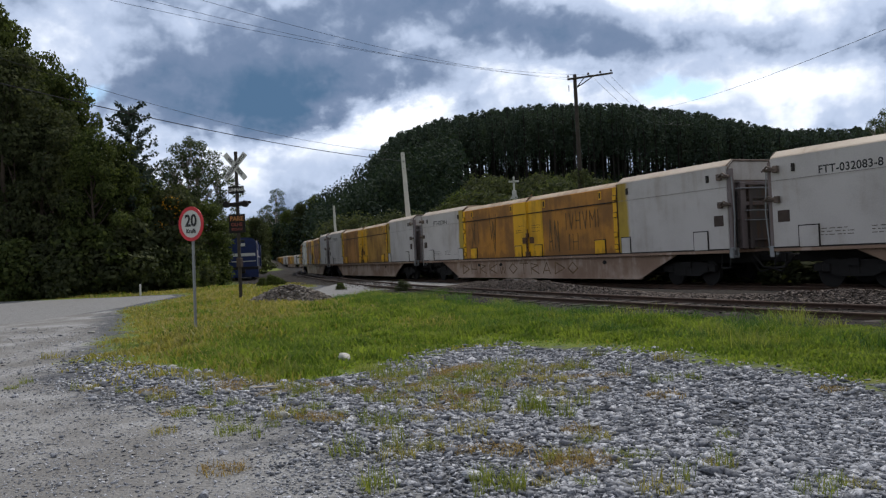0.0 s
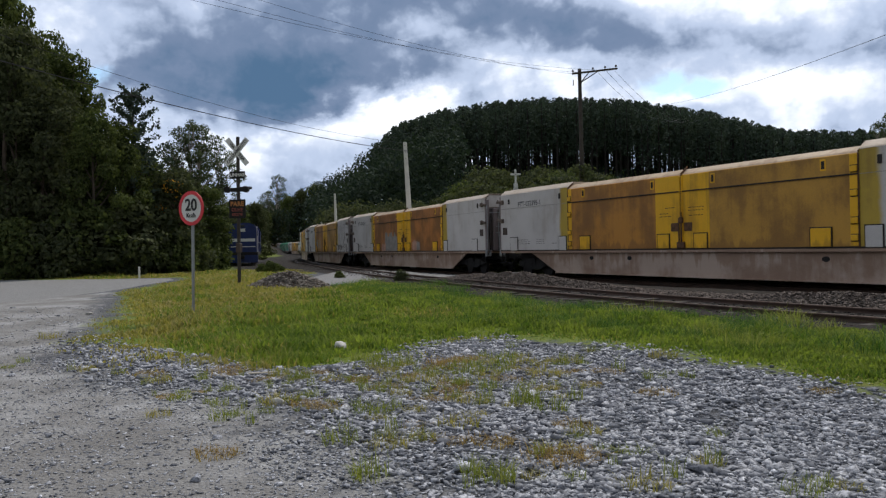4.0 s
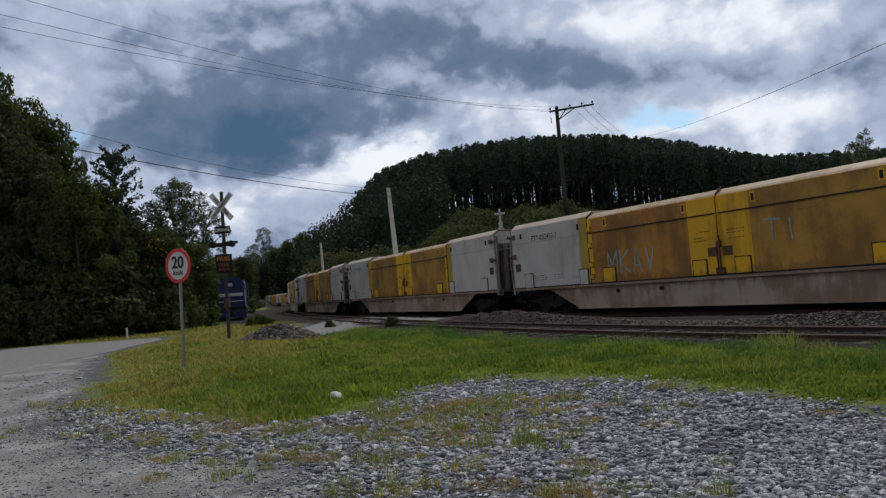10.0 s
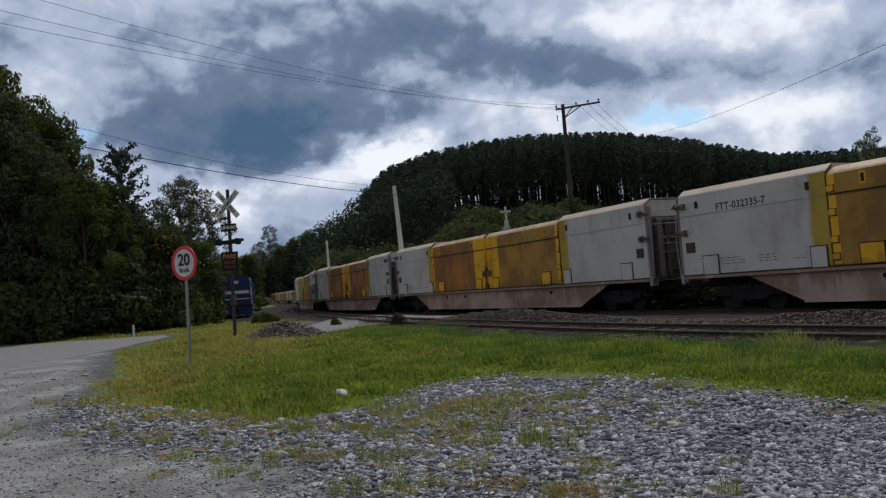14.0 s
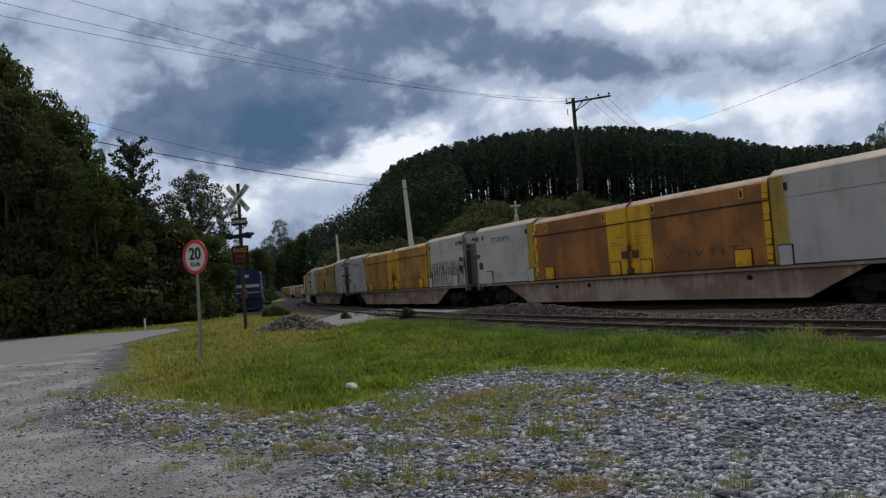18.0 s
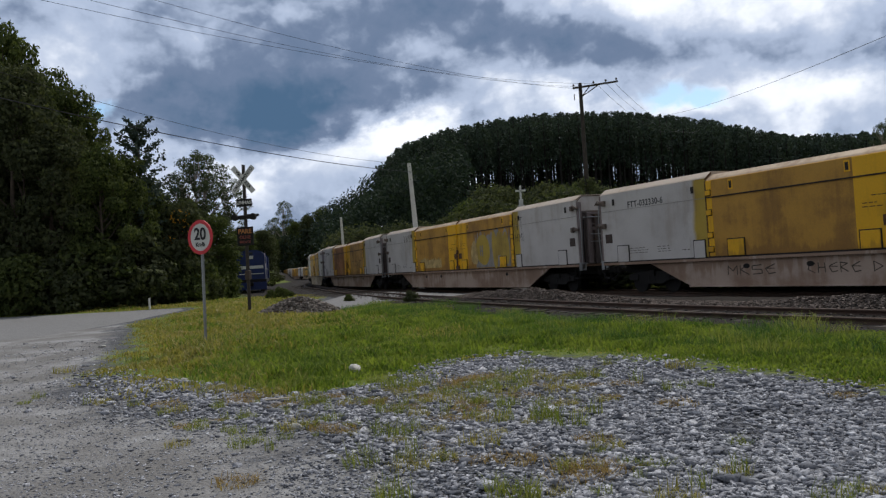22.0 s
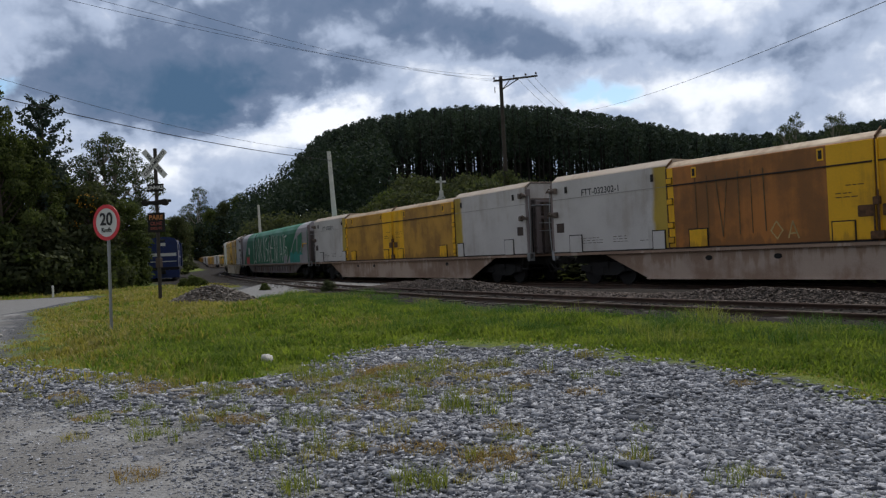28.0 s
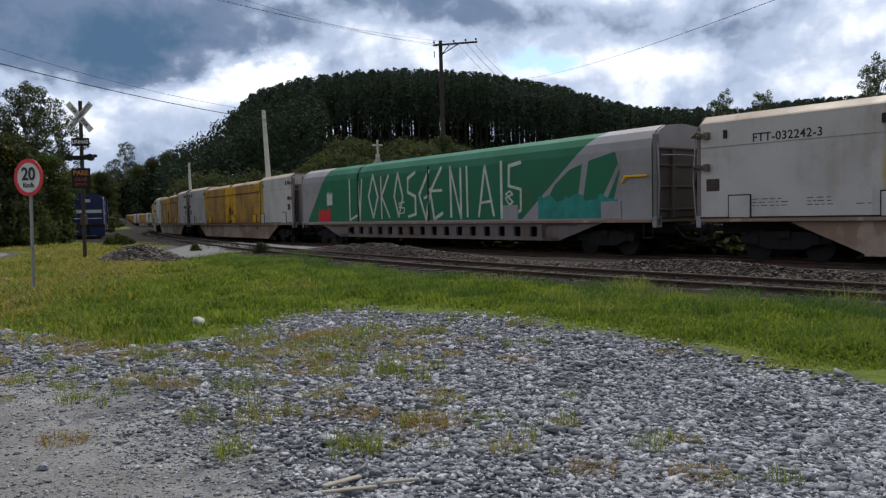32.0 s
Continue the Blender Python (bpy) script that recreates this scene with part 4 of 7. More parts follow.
    S["notes"] = bars.mesh("small_lettering", M["rustiron"])
    return S


def pocket(c, w, z0, h, y):
    """A shallow welded pocket with a dark rim."""
    g = Geo().box(c - w / 2, c + w / 2, y, y + 0.05, z0, z0 + h, 0.012)
    return g


def rim(c, w, z0, h, y):
    """The dark weld line round a pocket."""
    r = 0.036
    return Geo().box(c - w / 2 - r, c - w / 2, y, y + 0.03, z0, z0 + h + r).box(c + w / 2, c + w / 2 + r, y, y + 0.03, z0, z0 + h + r).box(c - w / 2, c + w / 2, y, y + 0.03, z0 + h, z0 + h + r)


M["rub"] = plain("rubbed_brown_spray", (0.15, 0.095, 0.045), 0.8, vary=0.5, scale=4)
M["dim"] = plain("faded_black_spray", (0.075, 0.06, 0.045), 0.8, vary=0.4)
M["palespray"] = plain("pale_grey_spray", (0.60, 0.64, 0.57), 0.7, vary=0.2, scale=2)
M["yellowfade"] = wagon_paint("faded_yellow_overspray", (0.50, 0.345, 0.040), rust=0.10, dirty=0.25, seed=31, fade=(7.62, 7.86, (0.62, 0.588, 0.568)))


def spec(number="", door="ochre", tags=()):
    return {"number": number, "door": door, "tags": tags}


# nearest first; numbers as painted, bare where unreadable
CARS = {
    -3: spec("", "ochre"),
    -2: spec("FTT-032083-8", "ochre"),
    -1: spec("FTT-032294-6", "ochre", (("sill", "DHRKWOTRADO", 7.6, 0.42, 0.86, 0.52, 0.055, "rub"), ("door", "X", 6.1, 1.9, 0.55, 1.4, 0.05, "rub"), ("door", "TI", 5.9, 2.1, 0.45, 1.5, 0.05, "rub"), ("door", "W", 3.9, 2.3, 0.75, 1.3, 0.06, "rub"), ("door", "V", 3.6, 1.4, 0.45, 1.5, 0.06, "rub"), ("door", "AN", -1.9, 1.5, 0.4, 1.4, 0.06, "rub"), ("door", "IVHVMI", -3.3, 2.4, 0.42, 0.75, 0.05, "rub"), ("door", "IH", -3.5, 1.5, 0.5, 0.7, 0.05, "rub"))),
    0: spec("FTT-032395-1", ("ochre", "mustard")),
    1: spec("FTT-032275-0", "brown", ()),
    2: spec("FTT-032452-3", ("ochre", "mustard"), (("white", "I", -7.95, 2.25, 0.4, 1.45, 0.03, "dim"), ("white", "I", -8.6, 2.3, 0.4, 1.35, 0.03, "dim"), ("white", "I", -9.5, 2.3, 0.4, 1.55, 0.035, "dim"), ("white", "I", -10.4, 2.35, 0.4, 1.4, 0.035, "dim"), ("white", "T", -11.0, 2.95, 0.5, 0.75, 0.035, "dim"), ("white", "WI", -11.1, 2.25, 0.35, 0.7, 0.04, "dim"), ("white", "NOCOMME!", -7.95, 1.42, 0.245, 0.50, 0.045, "dim"), ("white", "8", -10.65, 1.85, 0.45, 0.45, 0.05, "dim"), ("white", "M", -10.6, 1.35, 0.45, 0.5, 0.05, "dim"), ("pad", "17", -11.45, 1.35, 0.25, 0.42, 0.04, "dim"), ("white", "D", -12.35, 1.35, 0.35, 0.42, 0.045, "dim"), ("door", "MKAV", 5.9, 1.6, 0.6, 0.9, 0.07, "pale"), ("door", "TI", -1.9, 2.2, 0.7, 0.7, 0.06, "pale"))),
    3: spec("FTT-032335-7", "olive"),
    4: spec("", ("brown", "olive")),
    5: spec("FTT-032479-5", "brown", (("door", "VTIVTIT", -2.0, 1.75, 0.5, 0.25, 0.05, "rub"),)),
    6: spec("FTT-032330-6", "mustard", (("white", "MAVKNTAVHILLINNAVKM", -7.5, 1.33, 0.24, 1.05, 0.045, "ink"), ("white", "KERVVMKVHVMVAKM", -7.5, 1.95, 0.31, 0.80, 0.05, "ink"), ("door", "VIVTIVVT", -2.2, 1.75, 0.42, 0.28, 0.06, "rub"), ("sill", "MKSE", 6.4, 0.62, 0.42, 0.30, 0.035, "dim"), ("sill", "CHERE", 3.2, 0.62, 0.30, 0.30, 0.03, "dim"), ("sill", "DA", 1.0, 0.62, 0.30, 0.28, 0.03, "dim"), ("sill", "NAINE!!!", 0.0, 0.60, 0.32, 0.32, 0.03, "dim"))),
    7: spec("", "mustard", (("white", "VWY", 9.3, 3.35, 0.35, 0.45, 0.03, "dim"), ("white", "IVT", -7.2, 3.1, 0.3, 0.65, 0.03, "ink"), ("white", "HMI", -7.3, 2.55, 0.3, 0.4, 0.03, "ink"), ("door", "THI", -2.0, 1.55, 0.3, 1.0, 0.03, "dim"), ("door", "SAKM", 5.8, 1.6, 0.6, 0.5, 0.06, "hazespray"))),
    8: spec("FTT-032302-1", ("brown", "mustard"), (("door", "OA", 3.2, 1.42, 0.45, 0.5, 0.04, "hazespray"), ("door", "IIVIII", 6.0, 1.6, 0.6, 1.9, 0.035, "rub"), ("door", "TTFVIXM", -2.0, 1.5, 0.55, 0.9, 0.035, "hazespray"), ("door", "TTIT", -2.3, 2.30, 0.9, 0.16, 0.05, "rub"), ("door", "ITT", -2.9, 1.95, 0.7, 0.14, 0.05, "rub"))),
    9: spec("FTT-032242-3", "mustard"),
    11: spec("", "mustard"), 12: spec("", "ochre"), 13: spec("", "mustard"), 14: spec("", "ochre"), 15: spec("", "olive"), 16: spec("", "mustard"),
}
WORDS = {"ochre": "ochre", "brown": "rusty brown", "olive": "olive yellow", "mustard": "mustard yellow"}
M["pale"] = plain("faded_pale_blue_spray", (0.30, 0.38, 0.36), 0.8, vary=0.3)


def make_wagon(j, S, doors):
    c = CARS[j]
    pair = c["door"] if isinstance(c["door"], tuple) else (c["door"], c["door"])
    t = thing("freight_wagon", Matrix(), f"white sliding-door freight wagon with weathered {WORDS[pair[0]]} doors" + (" and spray-painted scrawls" if c["tags"] else ""), "freight wagon", "wagons of the train")
    for tag, paint in zip(("far", "near"), pair):
        body = part("end_module", S["end_" + tag], None, t, "dull white enamelled steel")
        part("roof", S["roof_" + tag], None, body)
        door = part("sliding_door", doors[paint, tag], None, t, f"weathered {WORDS[paint]} steel")
        part("door_roof", S["droof_" + tag], None, door)
        part("centre_panel", S["strip_" + tag], None, door, "bright yellow paint")
        part("edge_panel", S["edge_" + tag], None, door, "bright yellow paint")
        part("oversprayed_band", S["spray_" + tag], None, body)
        for i in range(2):
            part("vent", S[f"vent_white_{tag}{i}"], None, body)
            part("vent_frame", S[f"vent_door_frame_{tag}{i}"], None, door)
            part("vent", S[f"vent_door_{tag}{i}"], None, door)
            part("stake_pocket", S[f"pad_white_{tag}{i}"], None, body)
            part("stake_pocket", S[f"pad_door_{tag}{i}"], None, door)
            part("pocket_rim", S[f"rim_white_{tag}{i}"], None, body)
            part("pocket_rim", S[f"rim_door_{tag}{i}"], None, door)
            part("end_latch", S[f"latch_{tag}{i}"], None, body)
        for i in range(4):
            part("hinge_plate", S[f"plate_{tag}{i}"], None, door)
            part("hinge", S[f"hinge_{tag}{i}"], None, door)
            if tag == "near":
                part("end_rib", S[f"rib_{tag}{i}"], None, body)
        for i in range(3):
            part("corner_post", S[f"post_{tag}{i}"], None, body)
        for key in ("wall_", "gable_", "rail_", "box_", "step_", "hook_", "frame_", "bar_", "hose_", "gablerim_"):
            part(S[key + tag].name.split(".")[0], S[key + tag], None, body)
        part("coupler", S["coupler_" + tag], None, t)
    for hx in (5.6, -5.9, 3.1):
        part("drain_hole", S["hole"], None, t, m=Matrix.Translation((hx, 0, 0)))
    for key in ("sole", "belly1", "belly-1", "under", "seamline", "seamfar", "seamnear", "foot", "joint7.1", "joint-7.1", "joint0.0", "mullion", "lock", "data", "notes"):
        ob = part(S[key].name.split(".")[0], S[key], None, t)
        if key in ("data", "notes"):
            tagged(ob, kind="stuff")
    running_gear(t, S)
    if c["number"]:
        lettering(c["number"], 11.35, HALF_W, 3.43, 0.335, t, M["ink"])
    for n, (where, word, x, z, w, h, thick, mat) in enumerate(c["tags"]):
        y = {"white": HALF_W + 0.006, "pad": HALF_W + 0.054, "door": HALF_W + 0.040, "sill": HALF_W - 0.094}[where]
        for i, ch in enumerate(word):
            part("spray_letter", scrawl(ch, x, z, w, h, thick, y, n * 31 + i), M[mat], t)
            x -= w * 1.25 if ch not in "I!" else w * 0.75
    for n, (x0, x1, z0, z1, mat) in enumerate(PATCHES.get(j, ())):
        part("painted_patch", patch(x0, x1, z0, z1, HALF_W + 0.037, n + 3), M[mat], t, "faded spray-painted patch")
    if j == 7:
        bubble_letters(t)
    return t


def blob(x, z, rx, rz, y, seed, squash=0.12):
    """A soft-edged oval of paint standing a coat's thickness proud."""
    rng = random.Random(seed)
    ph = rng.uniform(0, 6)
    ring = []
    for i in range(28):
        a = 2 * math.pi * i / 28
        r = 1 + squash * math.sin(2 * a + ph) + 0.5 * squash * math.sin(3 * a + 2 * ph)
        ring.append((x + rx * r * math.cos(a), z + rz * r * math.sin(a)))
    return Geo().prism(ring, y, y + 0.003, "y")


def bubble_letters(t):
    """Fat rounded letters over a grey ground, half worn away."""
    y = HALF_W + 0.037
    part("painted_ground", patch(-2.5, -6.7, 1.32, 3.45, y, 8), M["fadedgrey"], t, "worn dark grey painted ground")
    o = part("bubble_letter", blob(-3.45, 2.30, 0.85, 0.88, y + 0.002, 1, 0.05), M["bubble"], t, "olive yellow painted letter")
    part("letter_eye", scrawl("H", -3.15, 2.0, 0.35, 0.5, 0.10, y + 0.012, 5), M["fadedgrey"], o)
    m = part("bubble_letter", blob(-4.95, 2.25, 0.36, 0.95, y + 0.002, 2), M["bubble"], t, "olive yellow painted letter")
    for n, (x, z, rx, rz) in enumerate(((-6.2, 2.25, 0.38, 0.95), (-5.4, 2.55, 0.34, 0.6), (-5.75, 2.45, 0.34, 0.6))):
        part("letter_stroke", blob(x, z, rx, rz, y + 0.0025 + 0.0004 * n, n + 4), M["bubble"], m)
    part("bubble_letter", blob(-2.35, 2.15, 0.42, 0.75, y + 0.002, 3), M["hazespray"], t, "pale worn painted letter")


M["bubble"] = wagon_paint("olive_yellow_spray", (0.50, 0.345, 0.05), rust=0.2, dirty=0.3, seed=37)


# faded painted patches on some doors: from x to x, from height to height
PATCHES = {
    1: ((5.0, 4.1, 1.30, 1.95, "fadedpink"), (4.2, 1.45, 1.30, 2.75, "fadedgrey"), (-1.7, -2.5, 1.32, 2.1, "fadedpink"), (-2.5, -3.1, 1.32, 2.0, "fadedgrey")),
    7: ((6.2, 2.6, 1.45, 2.15, "hazespray"),),
}


def running_gear(t, S):
    for bx in (-10.6, 10.6):
        b = part("bogie", S["bogie"], None, t, m=Matrix.Translation((bx, 0, -0.02)))
        for wx in (-0.9, 0.9):
            for wy, ry in ((0.80, 180), (-0.80, 0)):
                part("wheel", S["wheel"], None, b, m=pose(wx, wy, 0.44, 0, 0, ry))


def make_train():
    S = shared_meshes()
    doors = {(k, tag): S["door_" + tag].mesh("sliding_door", M[k]) for k in ("ochre", "brown", "olive", "mustard") for tag in ("far", "near")}
    for j in CARS:
        WAGONS[j] = make_wagon(j, S, doors)
    WAGONS[10] = make_green(S)
    order = [11, 12, 13, 14, 15, 16]
    for j in range(17, 27):
        WAGONS[j] = copy_thing(WAGONS[order[j % 6]], Matrix())


def make_green(S):
    """The odd one out: a green high-roofed wagon with big white lettering sprayed on."""
    y = HALF_W
    t = thing("freight_wagon", Matrix(), "green and grey high-roofed freight wagon covered in tall white sprayed letters", "freight wagon", "wagons of the train")
    arc = [(y, FLOOR), (y, 3.55), (y - 0.06, 3.85), (y - 0.25, 4.12), (y - 0.6, 4.30), (0, 4.38)]
    ring = arc + [(-a, b) for a, b in reversed(arc[:-1])]
    g = Geo().prism(ring, -END_X, END_X)
    part("body", g, M["green"], t, smooth=False)
    skin = 0.006
    out = [(a + skin, b + (skin if i else 0)) for i, (a, b) in enumerate(arc[:-1])]

    def wrap(cols, mat, name):
        """A skin over the side: at each height, from x to x."""
        gg = Geo()
        for (x0, x1, p), (u0, u1, q) in zip(cols, cols[1:]):
            gg.poly([(x0, *p), (x1, *p), (u1, *q), (u0, *q)], [(0, 1, 2, 3)])
        part(name, gg, mat, t)

    hs = [(y + skin, FLOOR), (y + skin, 2.0), (y + skin, 2.8), (y + skin, 3.55), (y - 0.05, 3.86), (y - 0.245, 4.13), (y - 0.6, 4.31)]
    wrap([(END_X, 12.45 - 2.7 * max(0, (b - FLOOR)) / 3.0, (a, b)) for a, b in hs], M["grey"], "grey_corner")
    wrap([(-END_X, -6.6 - 1.32 * (b - FLOOR), (a, b)) for a, b in hs], M["grey"], "grey_end")
    leaf = [(-8.0, 1.30), (-8.2, 2.1), (-8.5, 2.52), (-9.3, 3.05), (-10.4, 3.34), (-11.5, 3.54), (-11.7, 2.84), (-11.45, 2.0), (-11.1, 1.30)]
    blade = part("leaf_emblem", Geo().prism(leaf, y + 0.007, y + 0.011, "y"), M["green"], t, "green painted leaf")
    for rib_at in ([(-9.7, 1.9), (-9.95, 1.9), (-10.25, 3.30), (-9.95, 3.22)], [(-10.9, 2.0), (-11.15, 2.0), (-11.68, 2.95), (-11.6, 3.1)]):
        part("leaf_vein", Geo().prism(rib_at, y + 0.010, y + 0.014, "y"), M["grey"], blade)
    for sx in (6.35, -0.2):
        part("door_joint", Geo().box(sx - 0.04, sx + 0.04, y - 0.02, y + 0.03, FLOOR, 3.75), M["seam"], t)
    part("roof_joint", Geo().prism([(a + 0.02, b) for a, b in arc] + [(a - 0.05, b - 0.05) for a, b in reversed(arc)], 6.28, 6.42), M["seam"], t)
    part("foot_seam", Geo().box(-END_X, END_X, y, y + 0.03, FLOOR - 0.01, FLOOR + 0.05), M["grey"], t)
    for ch, x, w in (("L", 7.25, 0.85), ("V", 6.35, 0.55), ("O", 5.2, 0.95), ("K", 3.95, 0.80), ("O", 2.75, 0.85), ("S", 1.5, 0.70), ("G", 0.55, 0.90), ("E", -0.35, 1.05), ("N", -1.95, 0.95), ("I", -3.05, 0.6), ("A", -3.95, 1.25), ("I", -5.35, 0.6), ("S", -5.9, 0.80)):
        part("spray_letter", scrawl(ch, x, 1.40, w, 2.15, 0.13, y + 0.014, int(x * 7)), M["palespray"], t)
    part("spray_letter", scrawl("S", 2.3, 1.62, 0.5, 0.55, 0.07, y + 0.014, 5), M["palespray"], t)
    part("spray_letter", scrawl("8", -5.6, 1.85, 0.7, 0.55, 0.08, y + 0.014, 6), M["palespray"], t)
    part("painted_patch", patch(11.0, 9.5, 1.27, 2.1, y + 0.016, 2), M["signred"], t, "red paint patch")
    part("painted_leaf", patch(9.9, 9.25, 2.2, 3.0, y + 0.016, 3), M["signwhite"], t)
    part("painted_patch", patch(-7.6, -11.6, 1.27, 2.2, y + 0.016, 4), M["teal"], t, "teal paint patch with dripping strokes")
    belly = Geo()
    for sg in (1, -1):
        yy = sg * (y - 0.12)
        xs = np.linspace(-7.7, 7.7, 17)
        belly.box(-8.6, 8.6, yy - 0.05, yy + 0.05, 0.46, 0.60).box(-9.6, 9.6, yy - 0.05, yy + 0.05, 1.0, 1.13)
        for a, b in zip(xs, xs[1:]):
            c = 0.5 * (a + b)
            belly.box(a - 0.27, a + 0.27, yy - 0.05, yy + 0.05, 0.6, 1.0)
            for k in (-1, 1):
                belly.prism([(c + k * 0.35, 0.6), (c + k * 0.15, 0.6), (c + k * 0.35, 0.72)], yy - 0.05, yy + 0.05, "y")
                belly.prism([(c + k * 0.35, 1.0), (c + k * 0.15, 1.0), (c + k * 0.35, 0.88)], yy - 0.05, yy + 0.05, "y")
        for k in (-1, 1):
            belly.prism([(k * 7.7, 0.46), (k * 8.6, 0.46), (k * 10.8, 1.13), (k * 7.7, 1.13)], yy - 0.05, yy + 0.05, "y")
    part("belly_beam", belly, M["mauve"], t)
    part("sole_bar", S["sole"], None, t)
    part("centre_sill", S["under"], None, t)
    for tag, sg in (("far", 1), ("near", -1)):
        for key in ("wall_", "rail_", "step_", "hook_", "coupler_"):
            part(S[key + tag].name.split(".")[0], S[key + tag], None, t)
        for i in range(4):
            if tag == "near":
                part("end_rib", S[f"rib_{tag}{i}"], None, t)
        for i in range(3):
            part("corner_post", S[f"post_{tag}{i}"], None, t)
        e = sorted((sg * END_X, sg * (END_X + 0.08)))
        part("gable", Geo().prism([(a * 0.97, b) for a, b in ring if b > 3.5], *e), M["grey"], t)
    part("brake_lever", Geo().box(-12.9, -11.9, y + 0.02, y + 0.08, 2.62, 2.70, 0.02).tube([(-12.0, y + 0.05, 2.66), (-11.8, y + 0.05, 2.45)], 0.04), M["yellow"], t, "yellow brake lever")
    for x in (-11.3, -6.0):
        part("stake_pocket", pocket(x, 0.9, FLOOR + 0.02, 0.6, y), M["grey"], t)
    running_gear(t, S)
    return t


def patch(x0, x1, z0, z1, y, seed):
    """A ragged painted patch."""
    rng = random.Random(seed)
    n = 24
    top = [(x0 + (x1 - x0) * i / n, z1 - rng.uniform(0, 0.35) * (z1 - z0)) for i in range(n + 1)]
    g = Geo()
    for (a, b), (c, d) in zip(top, top[1:]):
        g.poly([(a, y, z0), (c, y, z0), (c, y, d), (a, y, b)], [(0, 1, 2, 3)])
    return g


M["teal"] = plain("teal_spray", (0.03, 0.26, 0.22), 0.7, vary=0.3, scale=2)
make_train()


# ---- trees ----
QUAD = np.array([(-0.5, 0, 0.0), (0.5, 0, 0.0), (0.36, 0.12, 0.62), (-0.36, 0.12, 0.62)])
LEAF_V = np.array([(0, 0, 0), (0.30, 0.05, 0.45), (0, 0.16, 1.0), (-0.30, 0.05, 0.45)])
LEAF_F = np.array([(0, 1, 2, 3)])


def facing(rng, n, out, spread_by):
    """Random turns for leaves that look roughly outward: three axes for each."""
    d = out + rng.normal(0, spread_by, (n, 3))
    d /= np.linalg.norm(d, axis=1)[:, None] + 1e-9
    a = np.cross(d, rng.normal(0, 1, (n, 3)))
    a /= np.linalg.norm(a, axis=1)[:, None] + 1e-9
    return d, a, np.cross(d, a)


def leaves(rng, places, out, size, spread_by=0.7):
    """Leaf blades at places; the blade lies across its outward axis."""
    n = len(places)
    d, a, b = facing(rng, n, out, spread_by)
    s = size * rng.uniform(0.6, 1.3, n)[:, None, None]
    v = LEAF_V - (0, 0, 0.5)
    p = (a[:, None] * v[None, :, :1] + d[:, None] * v[None, :, 1:2] + b[:, None] * v[None, :, 2:]) * s + places[:, None]
    f = np.arange(n * 4).reshape(n, 4)
    return p.reshape(-1, 3), f


def lobes_cloud(rng, lobes, n):
    """Points on and in ragged ellipsoids (x, y, z, rx, ry, rz), with their outward ways."""
    L = np.array(lobes)
    w = (L[:, 3] * L[:, 4]) ** 1.0
    pick = rng.choice(len(L), n, p=w / w.sum())
    d = rng.normal(0, 1, (n, 3))
    d /= np.linalg.norm(d, axis=1)[:, None]
    rag = 1 + 0.22 * np.sin(d[:, 0] * 7 + pick) * np.sin(d[:, 1] * 6 + 2 * pick) + 0.12 * np.sin(d[:, 2] * 13 + pick)
    r = rng.uniform(0.35, 1.0, n) ** 0.4 * rag
    return L[pick, :3] + d * L[pick, 3:] * r[:, None], d


def limb(g, rng, a, b, r0, r1, bend=0.1):
    a, b = Vector(a), Vector(b)
    n = 4
    off = Vector(rng.normal(0, bend, 3)) * (b - a).length
    pts = [a.lerp(b, i / n) + off * math.sin(math.pi * i / n) for i in range(n + 1)]
    g.tube(pts, r0, 7, r1)


def broad_tree(seed, height=15.0, width=5.0, low=0.12, n=9000, leaf=0.36, mat="leaf", airy=False, bark="bark", lean=0.0):
    """A trunk with limbs and a crown of many leaves in uneven lobes."""
    rng = np.random.default_rng(seed)
    g, lobes = Geo(), []
    tip = (rng.normal(0, 0.3) + lean, rng.normal(0, 0.3), height * 0.86)
    limb(g, rng, (0, 0, -0.6), tip, 0.025 * height * (0.55 if airy else 0.8), 0.05, 0.03)
    count = 22 if airy else 22
    for i in range(count):
        h = low + (0.97 - low) * (i + rng.uniform(0, 0.8)) / count
        if airy:
            h = 0.45 + 0.52 * (h - low) / (0.97 - low)
        ang = i * 2.4 + rng.uniform(-0.5, 0.5)
        reach = width * (0.62 if not airy else 0.55) * math.sin(math.pi * min(0.93, 0.24 + 0.72 * h)) * rng.uniform(0.55, 1.1)
        c = (tip[0] * h + math.cos(ang) * reach, tip[1] * h + math.sin(ang) * reach, height * h)
        limb(g, rng, (tip[0] * h * 0.8, tip[1] * h * 0.8, height * max(0.08, h - 0.16)), c, 0.006 * height, 0.03, 0.08)
        r = width * rng.uniform(0.20, 0.34) * (0.44 if airy else 1.0)
        lobes.append((*c, r, r, r * rng.uniform(0.55, 0.8)))
    pts, out = lobes_cloud(rng, lobes, n)
    v, f = leaves(rng, pts, out + (0, 0, 0.3), leaf)
    return g.mesh("trunk", M[bark], smooth=True), fast_mesh("crown", v, f, M[mat])


